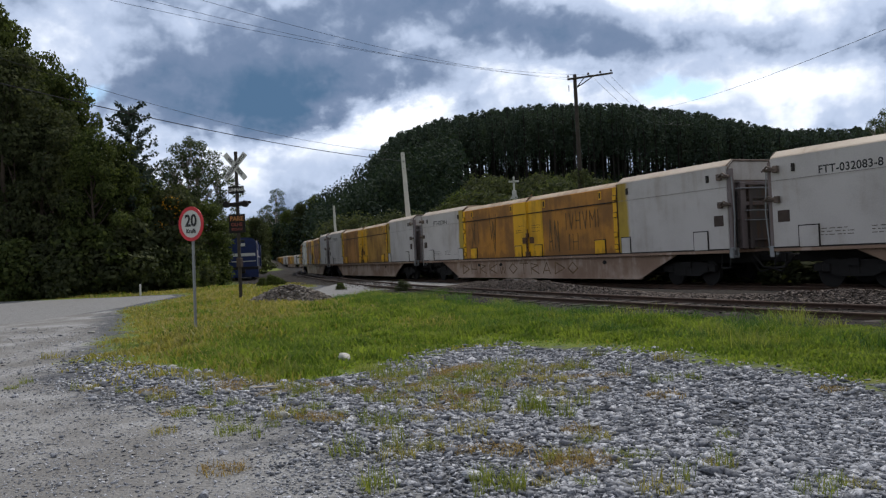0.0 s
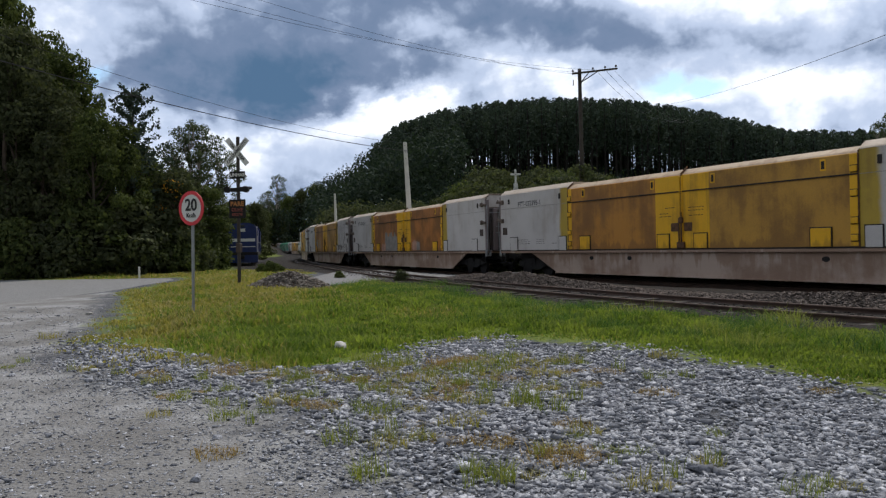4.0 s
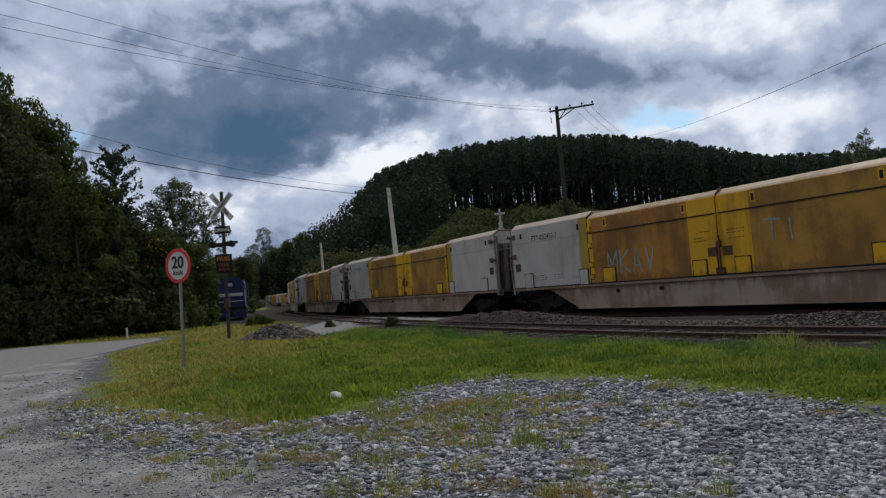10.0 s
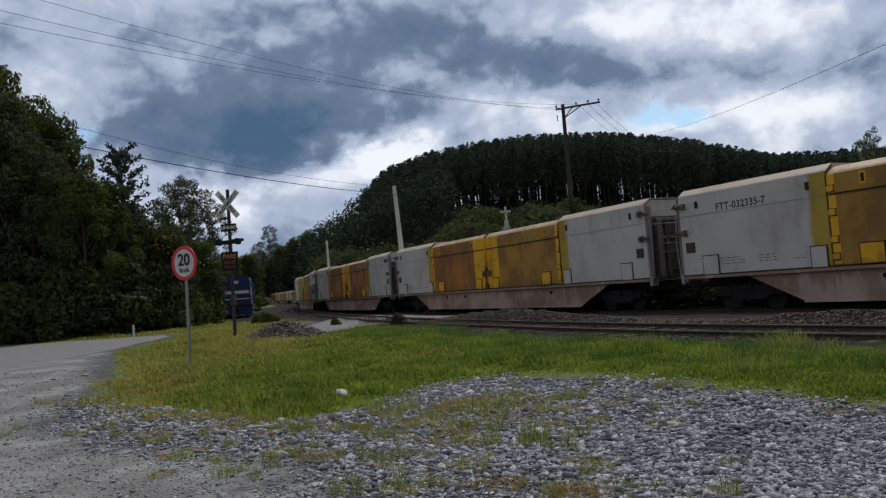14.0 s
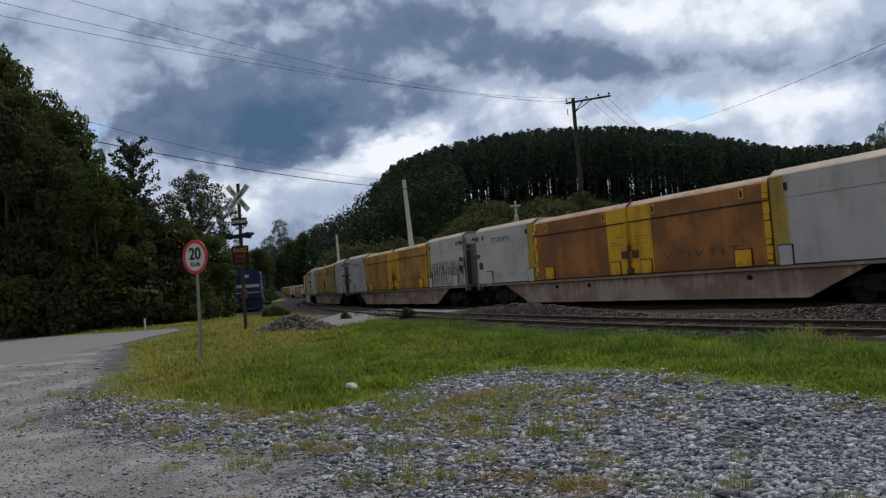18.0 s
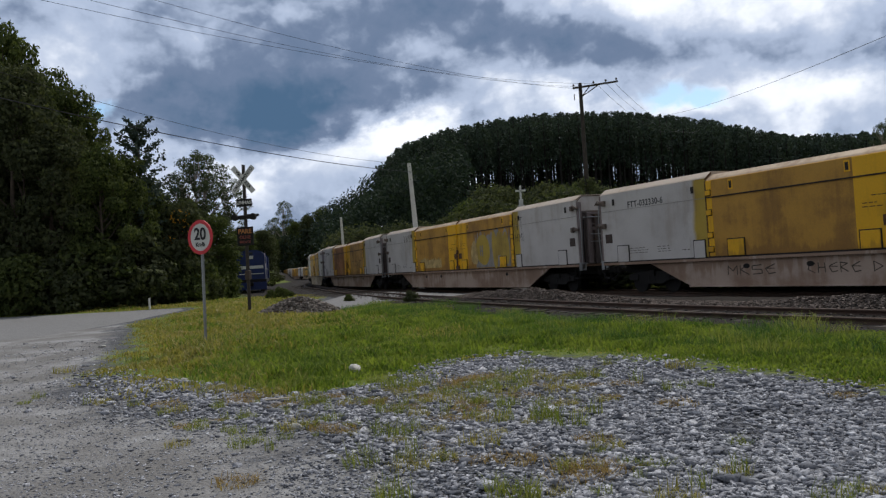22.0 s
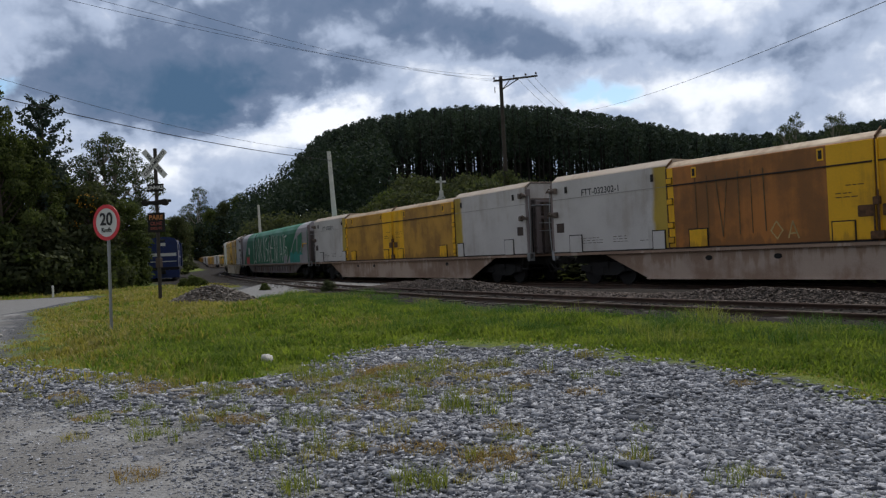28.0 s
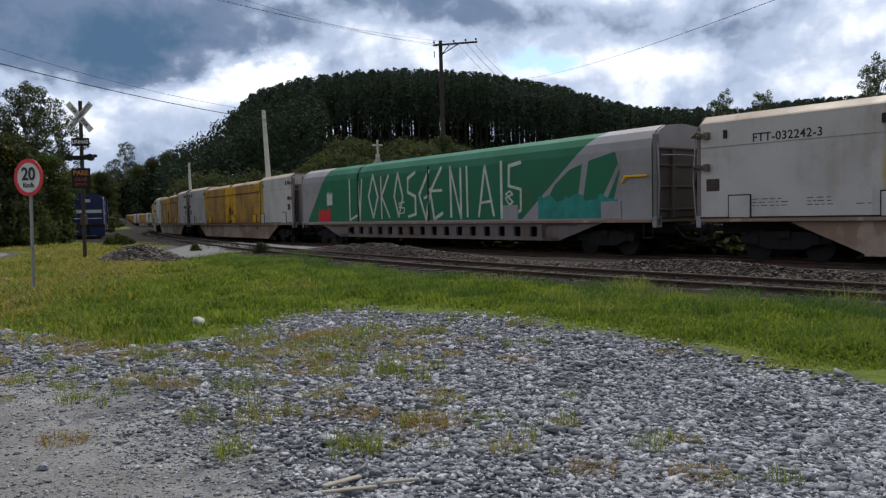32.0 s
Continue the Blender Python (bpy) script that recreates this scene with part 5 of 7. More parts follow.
def conifer(seed, height=14.0, n=4200):
    rng = np.random.default_rng(seed)
    g = Geo()
    limb(g, rng, (0, 0, -0.5), (0.2, 0, height), 0.18, 0.03, 0.01)
    P, D = [], []
    for i in range(64):
        h = 0.25 + 0.73 * i / 64
        ang, reach = i * 2.399, ((1 - h) * 4.6 + 0.9) * rng.uniform(0.55, 1.15)
        d = np.array([math.cos(ang), math.sin(ang), 0.55])
        a = np.array([0.2 * h, 0, h * height])
        limb(g, rng, a, a + d * reach, 0.03, 0.012, 0.05)
        k = n // 64
        t = rng.uniform(0.25, 1.05, k)
        P.append(a + d * reach * t[:, None] + rng.normal(0, 0.13, (k, 3)))
        D.append(d + rng.normal(0, 0.5, (k, 3)))
    v, f = leaves(rng, np.concatenate(P), np.concatenate(D), 0.30, 0.8)
    return g.mesh("trunk", M["bark"]), fast_mesh("crown", v, f, M["pine"])


def make_tree(name, meshes, m, label, group=""):
    t = thing(name, m, label, "tree" if "shrub" not in name else "shrub", group)
    part("trunk", meshes[0], None, t)
    part("crown", meshes[1], None, t)
    return t


def place_z(x, y):
    return float(ground_z(np.array([x]), np.array([y]))[0])


def at_bearing(px, d):
    """A place by how far right it shows (tangent times 1386) and its distance ahead."""
    return (px - 784) / 1386.0 * d, d


# slope of the line of sight over the bank's crowns, by how far right
BANK_TOP = [(0, 0.306), (55, 0.306), (108, 0.268), (122, 0.247), (161, 0.232), (190, 0.204), (277, 0.155), (290, 0.138), (333, 0.108), (402, 0.086), (420, 0.072), (460, 0.062)]


def plant_bank():
    kinds = [broad_tree(s, 15, 5.4, 0.10, 15000, 0.32, "leaf" if s in (1, 3) else "leafdark") for s in (1, 2, 3, 4)]
    rng = random.Random(5)
    first = {}
    # how right, how far, top height
    rows = [(-230, 60, 19.5), (-150, 59, 19.5), (-90, 58, 18.0), (-40, 55, 16.0), (0, 57, 18.0), (20, 53, 14.5), (60, 60, 17.5), (75, 53, 12.5), (115, 58, 14.5), (140, 66, 13.6), (160, 53, 10.5), (185, 62, 13.2), (205, 55, 9.5),
            (235, 64, 11.6), (255, 58, 8.2), (280, 70, 10.6), (300, 62, 7.8), (325, 78, 9.6), (350, 66, 7.0), (380, 84, 8.8), (405, 92, 7.6), (440, 96, 7.8), (-180, 58, 20), (-70, 62, 20.0), (35, 68, 18.5), (110, 74, 16), (462, 315, 15), (480, 320, 17), (500, 330, 20), (522, 335, 23), (545, 340, 26), (440, 320, 14)]
    for i, (px, d, top) in enumerate(rows):
        x, y = at_bearing(px, d)
        z = place_z(x, y) - 0.2
        if d < 120:
            top = min(top, 1.5 + (0.93 if px < 125 else 0.80) * d * float(np.interp(px + 50, *zip(*BANK_TOP))))
        s = (top - z) / 15.0
        k = i % 4
        w = max(s, 0.62) if d > 120 else min(0.9, max(s, 0.62))
        m = Matrix.Translation((x, y, z)) @ Matrix.Rotation(rng.uniform(0, 6.28), 4, "Z") @ Matrix.Diagonal((w, w, s, 1))
        if k not in first:
            first[k] = make_tree("broadleaf_tree", kinds[k], m, "dense dark green broadleaf tree on the wooded bank", "trees of the wooded bank")
        else:
            copy_thing(first[k], m)
    shrubs = [broad_tree(s, 3.4, 3.0, 0.05, 4200, 0.30, "leaf" if s % 2 else "leafdark") for s in (11, 12, 13)]
    made = {}
    for i in range(46):
        px = -260 + 620 * i / 45 + rng.uniform(-12, 12)
        d = np.interp(px, [-260, 0, 200, 300, 420, 480], [58, 51.0, 51.5, 56, 74, 86]) + rng.uniform(-1.0, 4.0)
        x, y = at_bearing(px, d)
        s = rng.uniform(0.7, 1.35) * (0.8 if px > 300 else 1.0)
        m = Matrix.Translation((x, y, place_z(x, y) - 0.1)) @ Matrix.Rotation(rng.uniform(0, 6.28), 4, "Z") @ Matrix.Scale(s, 4)
        k = i % 3
        if k not in made:
            made[k] = make_tree("bank_shrub", shrubs[k], m, "leafy green shrub at the foot of the wooded bank", "shrubs of the wooded bank")
        else:
            copy_thing(made[k], m)
    # a low hedge behind the main line
    for i in range(46):
        q = -60 + 3.2 * i
        (ax, ay), (bx, by) = on_line(q), on_line(q + 1)
        off = rng.uniform(3.8, 5.0)
        x, y = ax + (by - ay) * off, ay - (bx - ax) * off
        m = Matrix.Translation((x, y, place_z(x, y) - 0.2)) @ Matrix.Rotation(rng.uniform(0, 6.28), 4, "Z") @ Matrix.Diagonal((1.3, 1.3, rng.uniform(0.38, 0.6), 1))
        tagged(copy_thing(made[1], m), "low dark green scrub growing behind the main line", group="scrub behind the line")
    for px, d, sc in ((468, 50, 0.24), (480, 52, 0.20), (452, 54, 0.22), (590, 41, 0.14), (700, 36, 0.14)):
        x, y = at_bearing(px, d)
        m = Matrix.Translation((x, y, place_z(x, y) - 0.1)) @ Matrix.Rotation(px, 4, "Z") @ Matrix.Scale(sc, 4)
        tagged(copy_thing(made[px % 3], m), "small leafy bush beside the crossing road", group="bushes by the crossing")
    x, y = at_bearing(222, 57)
    t = make_tree("conifer_tree", conifer(3), Matrix.Translation((x, y, 0)) @ Matrix.Scale(1.0, 4), "dark green conifer with feathery upswept branches", "")
    t.matrix_basis = Matrix.Translation((x, y, place_z(x, y))) @ Matrix.Scale((13.6 - place_z(x, y)) / 14.0, 4)
    # thin-crowned eucalyptus behind, and far ones on the skyline
    eu = [broad_tree(s, 15, 6.8, 0.3, 5200, 0.21, "euca", airy=True, bark="palebark") for s in (21, 22, 23)]
    made = {}
    for i, (px, d, top) in enumerate([(300, 80, 13.4), (322, 82, 15.4), (346, 84, 15.8), (372, 88, 15.6), (40, 62, 18.6), (84, 66, 17.6), (138, 70, 15.6), (485, 345, 34.5), (462, 350, 27), (506, 355, 29), (1548, 190, 29.5), (1563, 200, 32.5), (1575, 205, 31.0), (1638, 200, 33.2), (1650, 205, 33), (1672, 210, 31), (1868, 150, 31), (1890, 155, 33), (1918, 150, 32)]):
        x, y = at_bearing(px, d)
        z = place_z(x, y) - 0.3
        s = (top - z) / 15.0
        wide = min(s, 1.25 if d < 300 else 1.9)
        m = Matrix.Translation((x, y, z)) @ Matrix.Rotation(i * 1.7, 4, "Z") @ Matrix.Diagonal((wide, wide, s, 1))
        k = i % 3
        if k not in made:
            made[k] = make_tree("eucalyptus_tree", eu[k], m, "tall eucalyptus with a thin pale trunk and airy crown", "eucalyptus trees")
        else:
            copy_thing(made[k], m)


def blossom_tree():
    x, y = at_bearing(303, 57)
    z = place_z(x, y)
    t = make_tree("flowering_tree", broad_tree(41, 7.6, 3.0, 0.15, 7000, 0.28, "leafdark"), pose(x, y, z - 0.1), "dark leafy tree dotted with orange blossom on the bank")
    rng = np.random.default_rng(44)
    pts, out = lobes_cloud(rng, [(0.1, -1.2, 6.4, 0.7, 0.5, 0.5), (0.7, -1.2, 5.2, 0.5, 0.5, 0.7), (-0.7, -1.3, 4.7, 0.5, 0.4, 0.4), (0.9, -1.2, 4.0, 0.5, 0.4, 0.5)], 110)
    v, f = leaves(rng, pts, out, 0.15)
    part("blossom", fast_mesh("blossom", v, f, M["blossom"]), None, t, "orange yellow blossom")


M["blossom"] = leaf_mat("orange_blossom", (0.45, 0.20, 0.02), (0.60, 0.34, 0.04), 0.8)


def woods():
    """The pine ridge, its trunks with the sky between them, and the dark broadleaf slope below."""
    rng = np.random.default_rng(8)
    P, S = [], []
    for row in range(13):
        for b in np.arange(-0.085, 1.0, 0.0115):
            bb = b + rng.uniform(-0.009, 0.009)
            d = RIDGE_D - 26 + row * 4.8 + rng.uniform(-2.5, 2.5)
            c = 1 / math.sqrt(1 + bb * bb)
            P.append((bb * d * c, d * c))
            S.append(ridge_top(bb) * d / RIDGE_D)
    P, S = np.array(P), np.array(S)
    z0 = ground_z(P[:, 0], P[:, 1])
    H = np.maximum(S - z0, 9) * rng.uniform(0.88, 1.03, len(P))
    tv, tf = Geo().tube([(0, 0, 0), (0.004, 0, 0.5), (0, 0.003, 1)], 0.014, 5, 0.004), None
    tv, tf = np.array(tv.v), np.array([f for f in tv.f if len(f) == 4])
    v, f = spread(tv, tf, np.c_[P, z0 - 0.5], np.c_[H, H, H], rng.uniform(0, 6.28, len(P)))
    part("pine_trunks", fast_mesh("pine_trunks", v, f, M["pinetrunk"]), None, ridge_thing())
    pts, out = [], []
    for (x, y), z, h in zip(P, z0, H):
        n = 340
        t = rng.uniform(0, 1, n) ** 0.75
        lump = 1 + 0.25 * np.sin(t * 17 + x) * np.sin(t * 9 + y)
        r = 4.4 * np.clip(1.02 - t ** 2.2, 0, 1) ** 0.6 * (0.75 + 0.25 * t) * rng.uniform(0.15, 1.0, n) ** 0.5 * lump
        a = rng.uniform(0, 6.28, n)
        lo = rng.uniform(0.20, 0.42)
        pts.append(np.c_[x + r * np.cos(a), y + r * np.sin(a), z + h * (lo + (1 - lo) * t)])
        out.append(np.c_[np.cos(a), np.sin(a), np.full(n, 0.6)])
    v, f = leaves(rng, np.concatenate(pts), np.concatenate(out), 0.92, 0.9)
    part("pine_crowns", fast_mesh("pine_crowns", v, f, M["pine"]), None, ridge_thing())


RIDGE_WOOD = []


def ridge_thing():
    if not RIDGE_WOOD:
        RIDGE_WOOD.append(thing("pine_wood", Matrix(), "dark pine wood with bare trunks along the ridge", "wood", kind="stuff"))
    return RIDGE_WOOD[0]


def slope_wood():
    rng = np.random.default_rng(9)
    lobes = []
    # the wooded shoulder, crowns stepping down to the left
    for b in np.arange(-0.62, 0.02, 0.010):
        for row in range(5):
            bb, d = b + rng.uniform(-0.006, 0.006), RIDGE_D - 118 + row * 30 + rng.uniform(-8, 8)
            if -0.31 < bb < -0.165:
                d += 150
            c = 1 / math.sqrt(1 + bb * bb)
            x, y = bb * d * c, d * c
            top = ridge_top(bb) * d / RIDGE_D * (0.80 + 0.05 * row) if row < 4 else ridge_top(bb) * d / RIDGE_D
            z = place_z(x, y)
            r = rng.uniform(3.2, 5.0)
            hgt = max(4.0, top - z)
            lobes += [(x, y, z + hgt - r * 0.9, r, r, r * 0.9), (x + rng.uniform(-3, 3), y - 2, z + hgt * 0.55, r, r, hgt * 0.3), (x + rng.uniform(-3, 3), y - 3, z + hgt * 0.2, r, r, hgt * 0.25)]
    # scrub on the slope in front of the pines
    for b in np.arange(-0.10, 0.95, 0.011):
        for row in range(5):
            bb, d = b + rng.uniform(-0.006, 0.006), 205 + row * 25 + rng.uniform(-6, 6)
            c = 1 / math.sqrt(1 + bb * bb)
            x, y = bb * d * c, d * c
            r = rng.uniform(2.5, 4.2)
            lobes.append((x, y, place_z(x, y) + r * 0.5, r, r, r))
    # saplings under the pines
    for b in np.arange(-0.10, 0.95, 0.013):
        bb, d = b + rng.uniform(-0.006, 0.006), rng.uniform(280, 335)
        c = 1 / math.sqrt(1 + bb * bb)
        x, y = bb * d * c, d * c
        r = rng.uniform(1.6, 3.2)
        lobes.append((x, y, place_z(x, y) + r, r, r, r * rng.uniform(1.0, 2.2)))
    pts, out = lobes_cloud(rng, lobes, 210000)
    v, f = leaves(rng, pts, out + (0, 0, 0.3), 1.02, 0.9)
    tagged(new("slope_wood", fast_mesh("slope_wood", v, f, M["slope"])), "dark broadleaf wood on the hill's slope", "wood", kind="stuff")


def knoll_bushes():
    """Rounded bushes on the knoll round the chapel."""
    kinds = [broad_tree(s, 6.0, 6.4, 0.05, 5200, 0.46, "leaf" if s == 31 else "leafdark") for s in (31, 32, 33)]
    rng, made = random.Random(12), {}
    rows = [(815, 116, 10.2), (838, 112, 12.4), (868, 114, 13.0), (900, 120, 12.0), (925, 122, 11.4), (955, 116, 12.6), (985, 113, 12.4), (1015, 116, 12.0), (790, 120, 8.6), (760, 128, 8.2), (735, 132, 7.8), (1050, 120, 11.5), (1090, 122, 11), (850, 104, 8.4), (882, 106, 7.6), (940, 104, 8.6), (980, 102, 9.0), (690, 138, 8), (660, 145, 8), (630, 150, 8), (600, 155, 8.5), (1130, 122, 11), (1170, 122, 10)]
    for i, (px, d, top) in enumerate(rows):
        x, y = at_bearing(px, d + (9 if top > 10.5 else 0))
        z = place_z(x, y) - 0.3
        s = (top - z) / 6.0
        m = Matrix.Translation((x, y, z)) @ Matrix.Rotation(rng.uniform(0, 6.28), 4, "Z") @ Matrix.Diagonal((max(s, 0.8), max(s, 0.8), s, 1))
        k = i % 3
        if k not in made:
            made[k] = make_tree("round_shrub", kinds[k], m, "rounded green bush on the knoll beyond the line", "bushes on the knoll")
        else:
            copy_thing(made[k], m)


plant_bank()
blossom_tree()
woods()
slope_wood()
knoll_bushes()


# ---- grass and weeds ----
def blades(rng, places, height, lean=0.5, width=0.012, n_seg=2):
    """Bent two-part grass blades at places."""
    n = len(places)
    a = rng.uniform(0, 6.28, n)
    h = height * rng.uniform(0.5, 1.25, n)
    d = np.stack([np.cos(a), np.sin(a), 0 * a], 1)
    side = np.stack([-np.sin(a), np.cos(a), 0 * a], 1) * (width * rng.uniform(0.7, 1.5, n))[:, None]
    k = rng.uniform(0.1, lean, n)[:, None] * h[:, None]
    up = np.array([0, 0, 1.0])
    mid = places + d * k * 0.35 + up * (h * 0.6)[:, None]
    tip = places + d * k + up * (h * (1 - 0.25 * rng.uniform(0, 1, n)))[:, None]
    v = np.stack([places - side, places + side, mid + side * 0.8, mid - side * 0.8, tip + side * 0.15, tip - side * 0.15], 1)
    q = np.array([(0, 1, 2, 3), (3, 2, 4, 5)])
    f = q[None] + (np.arange(n) * 6)[:, None, None]
    return v.reshape(-1, 3), f.reshape(-1, 4)


def in_view(x, y):
    return (np.abs(x) < 0.66 * y + 1.5) & (y > 2.0)


def meadow():
    rng = np.random.default_rng(3)
    n = 620000
    d = 6.5 * (60 / 6.5) ** rng.uniform(0, 1, n)
    b = rng.uniform(-0.62, 0.98, n)
    x, y = b * d, d
    g = inside(x, y, GRASS_RING) + 0.5 * soft_noise(x, y, 1.4, 3) + 0.3 * soft_noise(x, y, 0.6, 5)
    patchy = soft_noise(x, y, 0.9, 8) + 0.7 * soft_noise(x, y, 0.33, 12) * (fringe(x, y) > 0.2)
    keep = (g > 0.05) & (rng.uniform(0, 1, n) < np.clip(-0.05 + 0.4 * crisp(x) + (g - 0.85 * fringe(x, y)) * 0.40 + patchy * 0.42, 0.05, 1))
    x, y, g, d = x[keep], y[keep], g[keep], d[keep]
    p = np.stack([x, y, ground_z(x, y) - 0.01], 1)
    yellow = soft_noise(x, y, 2.2, 1) * 0.6 + np.clip(1.5 - g, 0, 1.5) * 0.95 + np.clip((-x - 2.4) / 3.5, 0, 1) * 1.0 + rng.normal(0, 0.35, len(x)) - np.clip(x / 1.2, 0, 1) * 1.2
    dry = yellow > 0.62
    clump = 0.72 + 0.55 * soft_noise(x, y, 0.55, 4) + 0.30 * soft_noise(x, y, 2.2, 6) + 0.7 * np.exp(-((x + 4.6) ** 2 + (y - 17.0) ** 2) / 5.0)
    tall = np.clip(clump, 0.25, 1.8) * np.clip(0.05 + 0.055 * (g - 0.25 * fringe(x, y)), 0.05, 0.19)
    tall = tall * np.clip((near_line(x, y, SID, 3) - 0.9) / 3.0, 0.25, 1)
    wide = 0.0045 + 0.00062 * d
    for name, mask, mat, label in (("meadow_grass", ~dry, "grass", "fresh green meadow grass beside the siding"), ("dry_grass", dry, "drygrass", "yellowed dry grass at the meadow's edge")):
        pp = p[mask]
        v, f = blades(rng, pp, tall[mask], 0.9, 1.0)
        vv = v.reshape(-1, 6, 3)
        mid = 0.5 * (vv[:, 0] + vv[:, 1])
        w = wide[mask]
        for a_, b_ in ((0, 1), (3, 2), (5, 4)):
            c = 0.5 * (vv[:, a_] + vv[:, b_])
            vv[:, a_] = c + (vv[:, a_] - c) * w[:, None]
            vv[:, b_] = c + (vv[:, b_] - c) * w[:, None]
        tagged(new(name, fast_mesh(name, vv.reshape(-1, 3), f, M[mat])), label, "grass", kind="stuff")


def tuft(seed, n, height, mat, lean=0.9, spread_r=0.12):
    rng = np.random.default_rng(seed)
    r, a = spread_r * np.sqrt(rng.uniform(0, 1, n)), rng.uniform(0, 6.28, n)
    v, f = blades(rng, np.stack([r * np.cos(a), r * np.sin(a), 0 * a - 0.01], 1), height, lean, 0.0035)
    return fast_mesh("tuft", v, f, M[mat])


def weeds():
    rng = random.Random(6)
    kinds = [tuft(1, 60, 0.17, "weed", 1.5, 0.16), tuft(2, 80, 0.14, "drygrass", 1.8, 0.20), tuft(3, 90, 0.25, "weed", 1.2, 0.20), tuft(4, 160, 0.09, "withered", 2.4, 0.26), tuft(5, 90, 0.10, "weed", 2.2, 0.16), tuft(6, 22, 0.24, "weed", 0.8, 0.10)]
    words = ["small green weed tuft in the gravel", "dry yellow weed tuft in the gravel", "tall green grass clump in the gravel", "flat withered weed patch on the gravel", "low green weed in the gravel", "thin tall green sprig in the gravel"]
    spots = [(0.77, 5.5, 1), (1.29, 5.52, 4), (0.3, 4.93, 4), (0.72, 5.3, 3), (0.86, 5.42, 3), (2.07, 4.56, 0), (2.53, 3.82, 0), (1.2, 4.71, 1), (1.6, 4.23, 3), (2.14, 4.0, 3), (-0.68, 6.78, 0), (-1.35, 7.3, 3), (-1.15, 7.15, 3), (-1.6, 7.4, 1), (-1.89, 6.9, 4),
             (-2.25, 10.36, 2), (0.19, 9.83, 0), (0.71, 7.23, 0), (0.9, 6.95, 0), (-0.69, 8.04, 0), (0.16, 8.27, 2), (1.55, 9.78, 0), (1.4, 9.7, 4), (2.26, 8.54, 0), (-1.0, 8.8, 3), (-0.5, 8.6, 1), (-1.7, 8.9, 2), (-2.7, 7.8, 4), (-0.2, 5.9, 4), (0.1, 6.3, 1), (-3.3, 8.9, 1), (-2.3, 8.2, 4), (-3.6, 9.4, 3), (1.05, 6.1, 1),
             (0.45, 8.9, 1), (-0.15, 9.5, 3), (2.0, 10.9, 0), (2.8, 10.2, 1), (-4.6, 9.9, 1), (-6.4, 15.2, 0), (-7.2, 14.0, 1), (-5.9, 10.4, 4), (0.5, 10.6, 0), (-0.9, 9.9, 2), (0.95, 11.6, 0)]
    for _ in range(22):
        x = rng.uniform(-4.5, 1.2)
        spots.append((x, rng.uniform(8.4, 10.4) + 0.3 * abs(x), rng.choice((0, 1, 1, 3, 4))))
    # thinner sprigs straying round each patch, and a ragged fringe below the meadow
    near = [(x + rng.gauss(0, 0.22), y + rng.gauss(0, 0.30), rng.choice((0, 1, 4, 5, 5))) for x, y, k in spots if y < 11]
    fringe = [(rng.gauss(-0.9, 1.1), rng.gauss(8.4, 0.9), rng.choice((0, 0, 1, 4, 5, 5, 3))) for _ in range(80)]
    stray = []
    for _ in range(70):
        y = rng.uniform(4.6, 10.5)
        stray.append((rng.gauss(-0.1 + 0.02 * y, 1.25), y, rng.choice((0, 1, 1, 1, 2, 3, 3, 3, 5, 5))))
    spots = [(*q, 0.75) for q in stray if q[0] > -3.4] + [(*q, 1.0) for q in spots] + [(*q, 0.55) for q in near + fringe if q[1] > 3.6]
    made = {}
    for x, y, k, big in spots:
        m = Matrix.Translation((x, y, place_z(x, y))) @ Matrix.Rotation(rng.uniform(0, 6.28), 4, "Z") @ Matrix.Scale(big * rng.uniform(0.6, 1.15), 4)
        if k not in made:
            made[k] = tagged(new("weed_tuft", kinds[k]), words[k], "weed", "weeds in the gravel")
            made[k].matrix_basis = m
        else:
            copy_thing(made[k], m).scale = m.to_scale()
    # broad-leaved clumps along the siding
    walkp = [(float(q[0]) - rng.uniform(2.2, 4.2), float(q[1]) - rng.uniform(0, 0.9)) for q in SID[(SID[:, 1] > 5) & (SID[:, 1] < 42)][::2]]
    rows = walkp + [(-5.2, 16.6), (-5.9, 17.3), (-5.0, 17.5), (6.1, 14.2), (7.1, 12.2), (4.9, 17.0), (3.4, 20.5), (1.6, 24.0), (0.3, 27.5), (8.0, 10.6), (5.6, 15.6), (3.9, 18.9), (-0.5, 30.5), (-3.2, 33.8), (7.2, 8.8), (-0.2, 16.6), (0.6, 15.2), (-1.4, 36.0)]
    beside = SID[(SID[:, 1] > 6) & (SID[:, 1] < 34)]
    for _ in range(80):
        q = beside[rng.randrange(len(beside))]
        rows.append((float(q[0]) - rng.uniform(2.6, 5.4), float(q[1]) - rng.uniform(0, 1.5)))
    rows = [q for q in rows if inside(np.array([q[0]]), np.array([q[1]]), GRASS_RING)[0] > 0.4]
    big = [tuft(s, 170, 0.22, "lush", 2.2, 0.42) for s in (7, 8, 9)] + [tuft(10, 120, 0.26, "weed", 1.6, 0.34)]
    lead = {}
    for i, (x, y) in enumerate(rows):
        m = Matrix.Translation((x, y, place_z(x, y))) @ Matrix.Rotation(rng.uniform(0, 6.28), 4, "Z") @ Matrix.Scale(rng.uniform(0.8, 1.4), 4)
        k = i % 4
        if k not in lead:
            lead[k] = tagged(new("grass_clump", big[k]), "lush arching green grass clump beside the siding", "grass", "clumps beside the siding")
            lead[k].matrix_basis = m
        else:
            copy_thing(lead[k], m).scale = m.to_scale()


meadow()
weeds()


